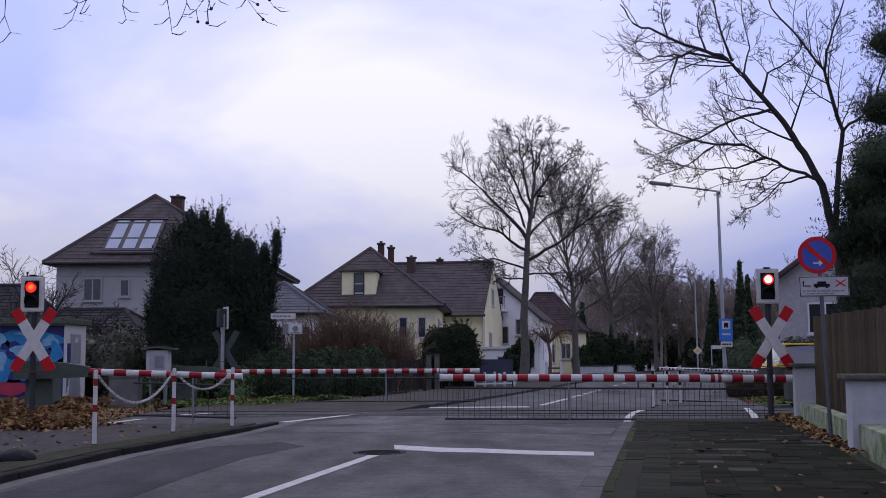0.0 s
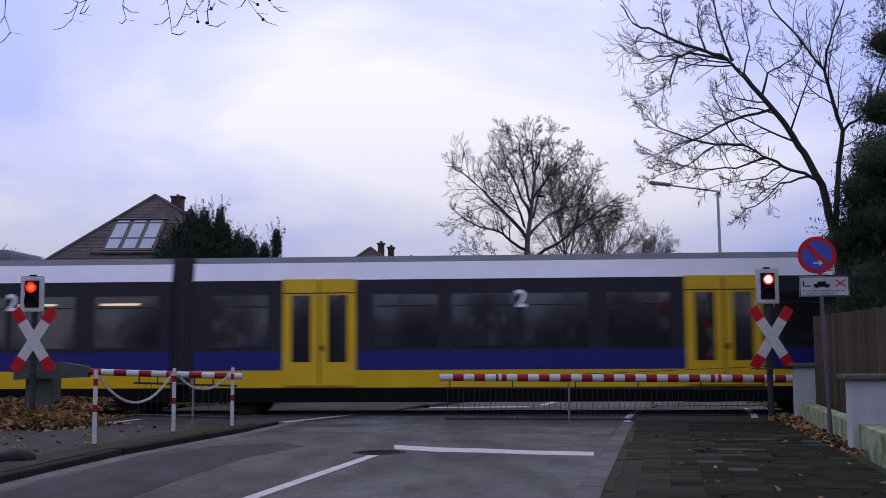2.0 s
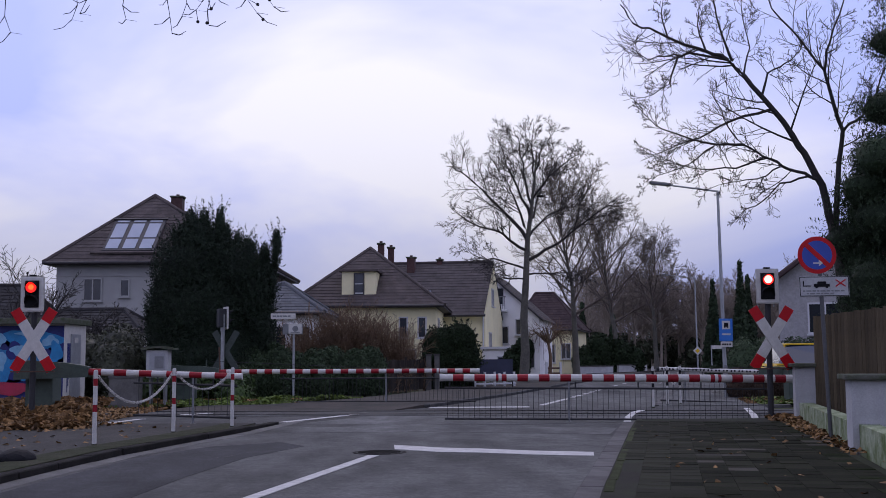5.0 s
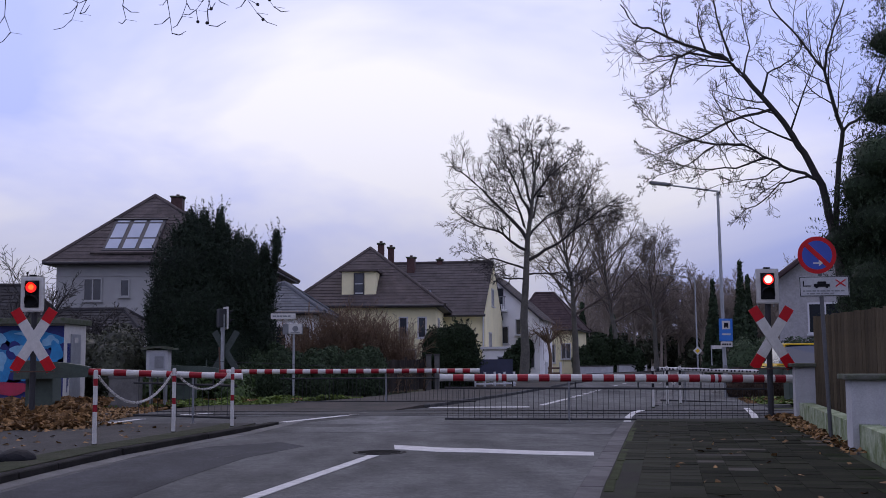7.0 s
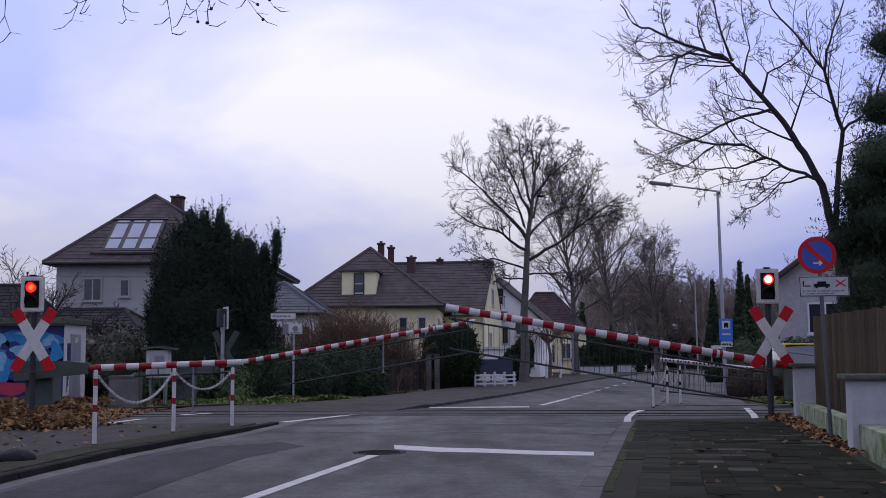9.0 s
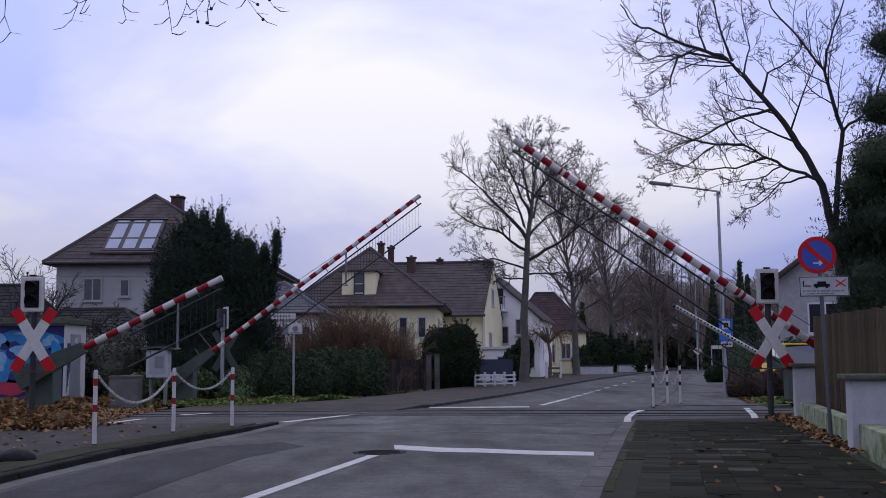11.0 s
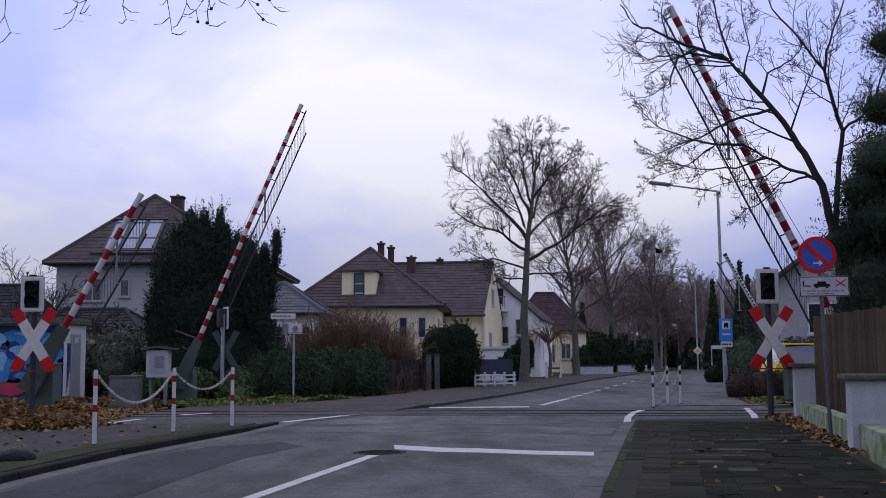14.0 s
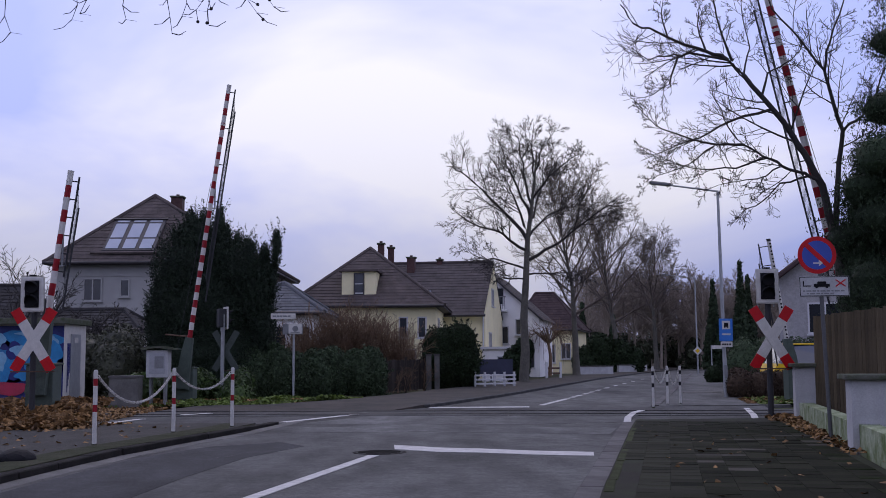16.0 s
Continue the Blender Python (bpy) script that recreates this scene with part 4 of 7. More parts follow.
def tall_plane():
    """The tall street tree: an upright leader with long ascending limbs."""
    t = thing("plane_tree", pose(3.9, 55.2, 0), "tall bare plane tree with mottled bark on the footway", "tree", "bare street trees")
    V = Vector
    w = Wood(31)
    w.limb([V((0, 0, -0.1)), V((0, 0, 0.2)), V((0.08, 0, 1.6)), V((0.02, 0, 3.1)), V((0.16, 0, 5.2)), V((0.25, 0, 7.0)), V((0.48, 0, 8.7)), V((0.64, 0, 10.1)), V((0.75, 0, 11.4))], [0.36, 0.25, 0.22, 0.19, 0.16, 0.125, 0.09, 0.06, 0.025], 12)
    raw("trunk", w.v, w.f, BARK_PLANE, t, True)
    c = Wood(32, 0.0105)
    spec = [(0, 0, 0, 0, 0), (14, 0.46, 48, 0.06, 0.03), (7, 0.5, 46, 0.08, 0.02), (6, 0.5, 44, 0.09, 0.02), (0, 0, 0, 0.09, 0.01)]

    def limb(r, depth, *points):
        limb_along(c, points, r, depth, 0.85, spec)
    limb(0.102, 0.3, (0.25, 7.0), (-0.83, 8.4), (-1.9, 9.6), (-3.0, 10.6), (-3.7, 10.9))
    limb(0.084, -0.5, (0.4, 8.2), (-0.2, 9.5), (-0.8, 10.7), (-1.3, 12.0))
    limb(0.060, 0.4, (0.64, 10.1), (0.9, 11.0), (1.25, 11.9), (1.8, 12.6))
    limb(0.072, -0.4, (0.5, 9.0), (1.3, 10.1), (2.2, 10.8), (2.9, 11.2))
    limb(0.078, 0.7, (0.28, 7.1), (1.3, 8.3), (2.3, 8.8), (3.3, 9.0))
    limb(0.096, -0.2, (0.22, 6.0), (1.6, 6.75), (2.7, 7.6), (3.8, 8.4), (4.9, 8.6))
    limb(0.054, 0.4, (0.18, 5.3), (1.2, 5.4), (2.4, 5.5), (3.8, 5.7))
    limb(0.084, -0.4, (0.2, 6.5), (-1.0, 7.3), (-2.2, 7.6), (-3.5, 8.4))
    limb(0.060, 0.6, (0.15, 5.6), (-1.1, 6.1), (-2.1, 6.3), (-2.9, 6.9))
    limb(0.078, 0.8, (0.5, 8.7), (0.1, 10.4), (-0.05, 11.9), (-0.35, 12.8))
    limb(0.060, -0.8, (0.64, 10.1), (0.5, 11.5), (0.64, 12.9))
    limb(0.048, -0.6, (0.15, 5.1), (-1.0, 5.1), (-2.1, 5.6))
    limb(0.072, 1.6, (0.3, 7.6), (0.7, 8.6), (1.1, 9.9), (1.5, 11.2))
    limb(0.072, -1.6, (0.3, 7.4), (-0.3, 8.6), (-0.8, 9.6), (-1.7, 10.6))
    raw("crown", c.v, c.f, TWIG, t, True, "bare ascending limbs and fine twigs")


tall_plane()
SPEC_MID = [(28, 0.42, 46, 0.07, 0.05), (8, 0.5, 40, 0.1, 0.06), (6, 0.5, 40, 0.13, 0.04), (5, 0.5, 40, 0.14, 0.02), (0, 0, 0, 0.15, 0.02)]

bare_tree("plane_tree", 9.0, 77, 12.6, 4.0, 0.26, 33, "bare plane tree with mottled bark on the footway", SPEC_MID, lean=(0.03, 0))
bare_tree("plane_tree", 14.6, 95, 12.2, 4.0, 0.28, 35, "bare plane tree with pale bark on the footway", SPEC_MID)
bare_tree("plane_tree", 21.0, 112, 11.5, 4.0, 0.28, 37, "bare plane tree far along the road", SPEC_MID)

# ---- houses ----
def lerp3(a, b, t):
    return tuple(p + (q - p) * t for p, q in zip(a, b))


def tiled(name, a, b, c, d, material, parent, course=0.34, tile=0.3, seed=1):
    """A roof plane of lapped tiles; a, b the eave, c, d the top (c above b)."""
    rg = random.Random(seed)
    A, B, C, D = (Vector(q) for q in (a, b, c, d))
    nrm = (B - A).cross(D - A).normalized()
    n = max(1, round((((D + C) / 2) - ((A + B) / 2)).length / course))
    v, f = [], []
    for i in range(n):
        l0, r0, l1, r1 = A.lerp(D, i / n), B.lerp(C, i / n), A.lerp(D, (i + 1.12) / n), B.lerp(C, (i + 1.12) / n)
        w = (r0 - l0).length
        k = max(1, round(w / tile))
        for j in range(k):
            lift = nrm * (0.028 + rg.uniform(0, 0.008))
            p0, p1 = l0.lerp(r0, j / k), l0.lerp(r0, (j + 0.97) / k)
            q0, q1 = l1.lerp(r1, j / k), l1.lerp(r1, (j + 0.97) / k)
            s = len(v)
            v += [p0 + lift, p1 + lift, q1 + nrm * 0.012, q0 + nrm * 0.012, p0, p1]
            f += [(s, s + 1, s + 2, s + 3), (s + 4, s + 5, s + 1, s)]
    ob = raw(name, v, f, material, parent)
    ob["kind"] = "stuff"
    under = raw("roof_deck", [A, B, C, D] if (C - D).length > 0.01 else [A, B, C], [(0, 1, 2, 3)] if (C - D).length > 0.01 else [(0, 1, 2)], FRAME_DARK, parent)
    return ob


def window(parent, x0, x1, z0, z1, y, material=WINDOW, frame_material=FRAME_WHITE, mullions=1, sill=True, d=0.05, axis="front"):
    """A framed window in a wall; axis front: in the x-z plane at y, side: in the y-z plane at x = y."""
    def P(u, w, z):
        return (u, w, z) if axis == "front" else (w, u, z)
    s = -1 if axis == "front" else 1
    wdw = new("window")
    wdw.parent = parent
    ft = 0.07
    def bx(name, u0, u1, w0, w1, za, zb, ma):
        lo, hi = P(u0, min(w0, w1), za), P(u1, max(w0, w1), zb)
        boxpart(name, tuple(min(p, q) for p, q in zip(lo, hi)), tuple(max(p, q) for p, q in zip(lo, hi)), ma, wdw)
    bx("pane", x0, x1, y + s * 0.012, y - s * 0.05, z0, z1, material)
    for u0, u1, za, zb in ((x0 - ft, x0, z0 - ft, z1 + ft), (x1, x1 + ft, z0 - ft, z1 + ft), (x0, x1, z1, z1 + ft), (x0, x1, z0 - ft, z0)):
        bx("frame", u0, u1, y + s * d, y - s * 0.06, za, zb, frame_material)
    for k in range(mullions):
        xm = x0 + (x1 - x0) * (k + 1) / (mullions + 1)
        bx("mullion", xm - 0.03, xm + 0.03, y + s * d * 0.8, y - s * 0.04, z0, z1, frame_material)
    if sill:
        bx("sill", x0 - 0.12, x1 + 0.12, y + s * 0.14, y, z0 - ft - 0.06, z0 - ft, frame_material)
    return wdw


def walls(parent, w, d, h, material, gables=None, base=-0.1):
    """Four walls with thickness; gables: ridge (y, z) for end walls that rise to a point."""
    t = 0.3
    for lo, hi in (((0, 0), (w, t)), ((0, d - t), (w, d))):
        boxpart("wall", (lo[0], lo[1], base), (hi[0], hi[1], h), material, parent)
    for x in (0, w - t):
        if gables:
            ry, rz = gables
            pts = [(t, base), (d - t, base), (d - t, h + 0.001), (ry, rz), (t, h + 0.001)]
            v = [(x, y, z) for y, z in pts] + [(x + t, y, z) for y, z in pts]
            n = 5
            raw("gable_wall", v, [tuple(range(n)), tuple(range(2 * n - 1, n - 1, -1))] + [(i, i + n, (i + 1) % n + n, (i + 1) % n) for i in range(n)], material, parent)
        else:
            boxpart("wall", (x, t, base), (x + t, d - t, h), material, parent)


def gutter(parent, x0, x1, y, z):
    tubepart("gutter", (x0, y, z), (x1, y, z), 0.08, FRAME_DARK, parent, seg=8)


def chimney(parent, x, y, z0, z1, w=0.5):
    c = boxpart("chimney", (x - w / 2, y - w / 2, z0), (x + w / 2, y + w / 2, z1), BRICK_DARK, parent, 0.01)
    boxpart("chimney_cap", (x - w / 2 - 0.06, y - w / 2 - 0.06, z1), (x + w / 2 + 0.06, y + w / 2 + 0.06, z1 + 0.09), CAP, c, 0.01)
    tubepart("chimney_pot", (x, y, z1 + 0.09), (x, y, z1 + 0.2), 0.09, BRICK_DARK, c)


def hip_roof(parent, w, d, h, p, q, material, over=0.45, seed=1, ridge_axis="y"):
    fl, fr, br, bl = (-over, -over, h - 0.1), (w + over, -over, h - 0.1), (w + over, d + over, h - 0.1), (-over, d + over, h - 0.1)
    r = new("roof")
    r.parent = parent
    if ridge_axis == "y":
        tiled("roof_tiles", fl, fr, p, p, material, r, seed=seed)
        tiled("roof_tiles", fr, br, q, p, material, r, seed=seed + 1)
        tiled("roof_tiles", br, bl, q, q, material, r, seed=seed + 2)
        tiled("roof_tiles", bl, fl, p, q, material, r, seed=seed + 3)
        hips = ((fl, p), (fr, p), (br, q), (bl, q), (p, q))
    else:
        tiled("roof_tiles", fl, fr, q, p, material, r, seed=seed)
        tiled("roof_tiles", fr, br, q, q, material, r, seed=seed + 1)
        tiled("roof_tiles", br, bl, p, q, material, r, seed=seed + 2)
        tiled("roof_tiles", bl, fl, p, p, material, r, seed=seed + 3)
        hips = ((fl, p), (fr, q), (br, q), (bl, p), (p, q))
    for a, b in hips:
        if (Vector(a) - Vector(b)).length > 0.1:
            tubepart("ridge_tiles", tuple(Vector(a) + Vector((0, 0, 0.03))), tuple(Vector(b) + Vector((0, 0, 0.03))), 0.1, material, r, seg=8)
    boxpart("eave_board", (-over + 0.03, -over + 0.03, h - 0.2), (w + over - 0.03, d + over - 0.03, h - 0.12), FRAME_DARK, parent)
    gutter(parent, -over, w + over, -over - 0.06, h - 0.12)


def grey_house():
    h = thing("house", pose(-19.0, 55.4, 0), "grey rendered house with brown hipped roof and large roof window", "house", "houses")
    walls(h, 9.6, 14, 6.05, PLASTER_GREY)
    hip_roof(h, 9.6, 14, 6.1, (3.5, 5.0, 10.05), (3.5, 9.0, 10.05), TILE_BROWN, 0.5, 11)
    chimney(h, 4.2, 7.2, 8.6, 10.25, 0.62)
    boxpart("string_course", (-0.03, -0.04, 5.35), (9.63, -0.003, 5.42), PLASTER_GREY, h)
    window(h, 1.4, 2.2, 4.2, 5.2, 0.0, mullions=1, frame_material=PLASTER_GREY)
    window(h, 3.2, 3.55, 4.4, 5.15, 0.0, mullions=0, frame_material=PLASTER_GREY)
    window(h, 5.3, 6.3, 4.2, 5.2, 0.0, frame_material=PLASTER_GREY)
    window(h, 1.4, 2.4, 1.3, 2.5, 0.0, frame_material=PLASTER_GREY)
    window(h, 5.0, 6.0, 1.3, 2.5, 0.0, frame_material=PLASTER_GREY)
    # three-part roof window lying in the front slope
    sl = math.degrees(math.atan2(4.1, 5.45))
    k = thing("roof_window", pose(2.25, 0.22, 6.6, sl, 0, 0), "", "", "", "")
    k.parent = h
    k["label"] = "three-part roof window with bright panes"
    boxpart("curb", (-0.1, -0.1, 0.02), (2.5, 2.95, 0.12), FRAME_DARK, k, 0.02)
    for i in range(3):
        x = 0.04 + i * 0.84
        for z0, z1 in ((0.08, 0.98), (1.12, 2.5), (2.68, 2.82)):
            boxpart("pane", (x, z0, 0.12), (x + 0.62, z1, 0.14), SKYLIGHT, k)
    boxpart("blind_box", (-0.2, 2.86, 0.1), (2.6, 3.0, 0.2), FRAME_DARK, k, 0.02)
    boxpart("snow_guard", (-0.6, -0.32, 0.05), (2.9, -0.2, 0.14), TILE_BROWN, k)


grey_house()


def slate_house():
    h = thing("house", pose(-10.9, 48, 0), "low white bungalow with a dark slate hipped roof", "house", "houses")
    walls(h, 5.5, 8, 3.2, PLASTER_WHITE)
    hip_roof(h, 5.5, 8, 3.3, (3.75, 3.0, 4.65), (3.75, 5.0, 4.65), TILE_SLATE, 0.4, 21)
    window(h, 3.4, 4.2, 1.5, 2.6, 0.0)
    window(h, 4.5, 5.2, 1.5, 2.6, 0.0)


slate_house()


def yellow_house():
    h = thing("house", pose(-7.9, 60.6, 0, 0, 0, -3), "pale yellow house with brown hipped roof and a box dormer", "house", "houses")
    walls(h, 7.5, 9, 4.05, PLASTER_YELLOW)
    hip_roof(h, 7.5, 9, 4.15, (3.4, 5.2, 7.65), (3.4, 6.5, 7.65), TILE_BROWN, 0.5, 31)
    chimney(h, 3.95, 5.9, 6.7, 7.95, 0.36)
    chimney(h, 4.5, 6.3, 6.4, 7.75, 0.34)
    dm = boxpart("dormer", (2.4, 0.5, 3.9), (4.25, 3.6, 5.95), PLASTER_YELLOW, h, 0.0, "yellow box dormer with a tall window")
    boxpart("dormer_roof", (2.25, 0.3, 5.95), (4.4, 3.9, 6.06), TILE_BROWN, dm)
    dw = window(dm, 3.12, 3.55, 4.25, 5.8, 0.5, mullions=0, frame_material=FRAME_DARK, sill=False)
    for z in (4.75, 5.25):
        boxpart("transom", (3.12, 0.45, z), (3.55, 0.49, z + 0.06), FRAME_WHITE, dw)
    for x0, x1 in ((5.6, 5.95), (6.6, 6.95), (1.0, 1.8)):
        window(h, x0, x1, 2.4, 3.4, 0.0, mullions=0)
    window(h, 5.2, 6.4, 0.6, 1.7, 0.0)
    for z0 in (2.4, 0.6):
        window(h, 2.0, 3.0, z0, z0 + 1.0, 7.5, axis="side")
    # rear wing with a long gabled roof
    w = thing("house", pose(-4.8, 69.56, 0, 0, 0, -9), "yellow house wing with long dark tiled gable roof", "house", "houses")
    walls(w, 7.4, 10, 4.0, PLASTER_YELLOW, (5, 7.25))
    r = new("roof")
    r.parent = w
    tiled("roof_tiles", (-0.3, -0.5, 3.85), (7.4, -0.5, 3.85), (7.4, 5, 7.45), (-0.3, 5, 7.45), TILE_DARK, r, seed=41)
    tiled("roof_tiles", (7.4, 10.5, 3.85), (-0.3, 10.5, 3.85), (-0.3, 5, 7.45), (7.4, 5, 7.45), TILE_DARK, r, seed=42)
    tubepart("ridge_tiles", (-0.3, 5, 7.5), (7.4, 5, 7.5), 0.1, TILE_DARK, r, seg=8)
    gutter(w, -0.3, 7.5, -0.58, 3.82)
    chimney(w, 2.1, 4.2, 6.4, 7.75, 0.5)
    chimney(w, 3.85, 5.0, 7.1, 7.65, 0.36)
    tubepart("drain_pipe", (7.3, -0.08, 0), (7.3, -0.08, 3.8), 0.05, FRAME_WHITE, w)
    window(w, 3.6, 4.6, 4.6, 5.6, 7.4, axis="side")
    window(w, 2.0, 3.2, 1.5, 2.8, 7.4, axis="side")
    boxpart("roof_light", (3.2, 1.6, 5.34), (3.8, 2.0, 5.5), SKYLIGHT, w)


yellow_house()


def white_house():
    h = thing("house", pose(3.2, 79, 0, 0, 0, -11), "white rendered gable house with a small balcony", "house", "houses")
    # gable end towards the road
    t = 0.3
    w, d = 3.5, 9.0
    pts = [(0, -0.1), (w, -0.1), (w, 4.05), (0.0, 7.1), (-4, 4.05), (-4, -0.1)]
    n = len(pts)
    v = [(x, 0, z) for x, z in pts] + [(x, t, z) for x, z in pts]
    raw("gable_wall", v, [tuple(range(n)), tuple(range(2 * n - 1, n - 1, -1))] + [(i, i + n, (i + 1) % n + n, (i + 1) % n) for i in range(n)], PLASTER_WHITE, h)
    boxpart("wall", (w - t, t, -0.1), (w, d, 4.05), PLASTER_WHITE, h)
    boxpart("wall", (-4, t, -0.1), (-4 + t, d, 4.05), PLASTER_WHITE, h)
    boxpart("wall", (-4 + t, d - t, -0.1), (w - t, d, 3.6), PLASTER_WHITE, h)
    r = new("roof")
    r.parent = h
    tiled("roof_tiles", (w + 0.3, -0.35, 3.85), (w + 0.3, d + 0.3, 3.85), (0.0, d + 0.3, 7.2), (0.0, -0.35, 7.2), TILE_DARK, r, seed=51)
    tiled("roof_tiles", (-4.3, d + 0.3, 3.85), (-4.3, -0.35, 3.85), (0.0, -0.35, 7.2), (0.0, d + 0.3, 7.2), TILE_DARK, r, seed=52)
    bm = bmesh.new()
    tube(bm, (0.0, -0.37, 7.16), (w + 0.3, -0.37, 3.83), 0.07, seg=6)
    part("verge_board", bm, FRAME_DARK, r)
    window(h, 0.35, 1.0, 5.0, 6.1, 0.0, mullions=0)
    window(h, 1.9, 2.6, 2.9, 3.9, 0.0)
    window(h, 0.5, 1.3, 2.3, 3.4, 0.0)
    window(h, 2.3, 3.1, 0.6, 1.7, 0.0)
    b = boxpart("balcony", (0.0, -1.0, 4.45), (1.3, -0.002, 4.6), PLASTER_WHITE, h, 0.01, "small balcony with grey railing")
    for i in range(8):
        tubepart("baluster", (0.05 + i * 0.17, -0.97, 4.6), (0.05 + i * 0.17, -0.97, 5.45), 0.02, GREY_POST, b, seg=5)
    tubepart("handrail", (0.0, -0.97, 5.47), (1.3, -0.97, 5.47), 0.035, GREY_POST, b, seg=6)
    a = thing("garage", pose(2.2, 64.5, 0, 0, 0, -8), "low white flat-roofed garage annex", "garage")
    boxpart("wall", (0, 0, -0.1), (1.9, 4, 1.75), PLASTER_WHITE, a)
    boxpart("roof", (-0.15, -0.15, 1.75), (2.05, 4.15, 1.9), FRAME_WHITE, a, 0.02)
    window(a, 0.9, 1.6, 0.6, 1.3, 0.0)


white_house()


def red_house():
    h = thing("house", pose(6.0, 96, 0, 0, 0, -12), "pale yellow house with dark red tiled roof behind street trees", "house", "houses")
    walls(h, 5.3, 9, 3.6, PLASTER_YELLOW)
    hip_roof(h, 5.3, 9, 3.7, (1.4, 3.5, 6.9), (3.0, 3.5, 6.9), TILE_RED, 0.4, 61, "x")
    window(h, 0.7, 1.5, 1.5, 2.7, 0.0)
    window(h, 2.2, 3.4, 0.9, 2.3, 0.0)
    window(h, 4.0, 4.7, 1.2, 2.4, 0.0)


red_house()


def right_house():
    h = thing("house", pose(13.35, 45, 0, 0, 0, -17), "white gabled house behind the fence with brown verge board", "house", "houses")
    w, t = 6.0, 0.3
    pts = [(0, -0.1), (w, -0.1), (w, 4.25), (2.2, 5.95), (0, 4.35)]
    n = len(pts)
    v = [(x, 0, z) for x, z in pts] + [(x, t, z) for x, z in pts]
    raw("gable_wall", v, [tuple(range(n)), tuple(range(2 * n - 1, n - 1, -1))] + [(i, i + n, (i + 1) % n + n, (i + 1) % n) for i in range(n)], PAINTED_BRICK, h)
    boxpart("wall", (0, t, -0.1), (t, 9, 4.35), PAINTED_BRICK, h)
    boxpart("wall", (w - t, t, -0.1), (w, 9, 4.2), PAINTED_BRICK, h)
    r = new("roof")
    r.parent = h
    tiled("roof_tiles", (-0.3, 9.3, 4.2), (-0.3, -0.35, 4.2), (2.2, -0.35, 6.08), (2.2, 9.3, 6.08), TILE_RED, r, seed=71)
    tiled("roof_tiles", (w + 0.3, -0.35, 4.2), (w + 0.3, 9.3, 4.2), (2.2, 9.3, 6.08), (2.2, -0.35, 6.08), TILE_RED, r, seed=72)
    for xa, za in ((-0.3, 4.18), (w + 0.3, 4.18)):
        bm = tube(bmesh.new(), (xa, -0.37, za), (2.2, -0.37, 6.06), 0.11, seg=6)
        part("verge_board", bm, TILE_RED, r)
    window(h, 1.15, 2.35, 2.2, 3.3, 0.0)
    window(h, 4.0, 5.2, 2.2, 3.3, 0.0)


right_house()


def side_roof():
    h = thing("shed", pose(-24.5, 50, 0), "low outbuilding with dark grey roof at the garden", "shed")
    walls(h, 5.9, 5, 3.0, PLASTER_GREY)
    hip_roof(h, 5.9, 5, 3.1, (1.2, 2.5, 4.7), (5.2, 2.5, 4.7), TILE_BLACK, 0.3, 81, "x")
    g = thing("shed", pose(-17.4, 47, 0), "low garden shed with dark sloping roof before the grey house", "shed")
    walls(g, 4.6, 4, 2.5, PLASTER_GREY)
    hip_roof(g, 4.6, 4, 2.6, (1.0, 2.0, 3.4), (3.6, 2.0, 3.4), TILE_BLACK, 0.3, 91, "x")


side_roof()

# ---- signals and signs ----
LENSES = []


def cross_boards(parent, front, back=False):
    """Two crossed boards, red at the ends, standing upright."""
    for s in (-1, 1):
        m = pose(0, front + s * 0.008, 0, 0, s * 32, 0)
        q = new("cross_board")
        q.parent = parent
        q.matrix_basis = m
        for nm, z0, z1, ma in (("red_end", 0.4, 0.66, RED_SIGN), ("white_field", -0.4, 0.4, WHITE_PAINT), ("red_end", -0.66, -0.4, RED_SIGN)):
            boxpart(nm, (-0.095, -0.007, z0), (0.095, 0.007, z1), GREY_GREEN if back else ma, q, 0.002)


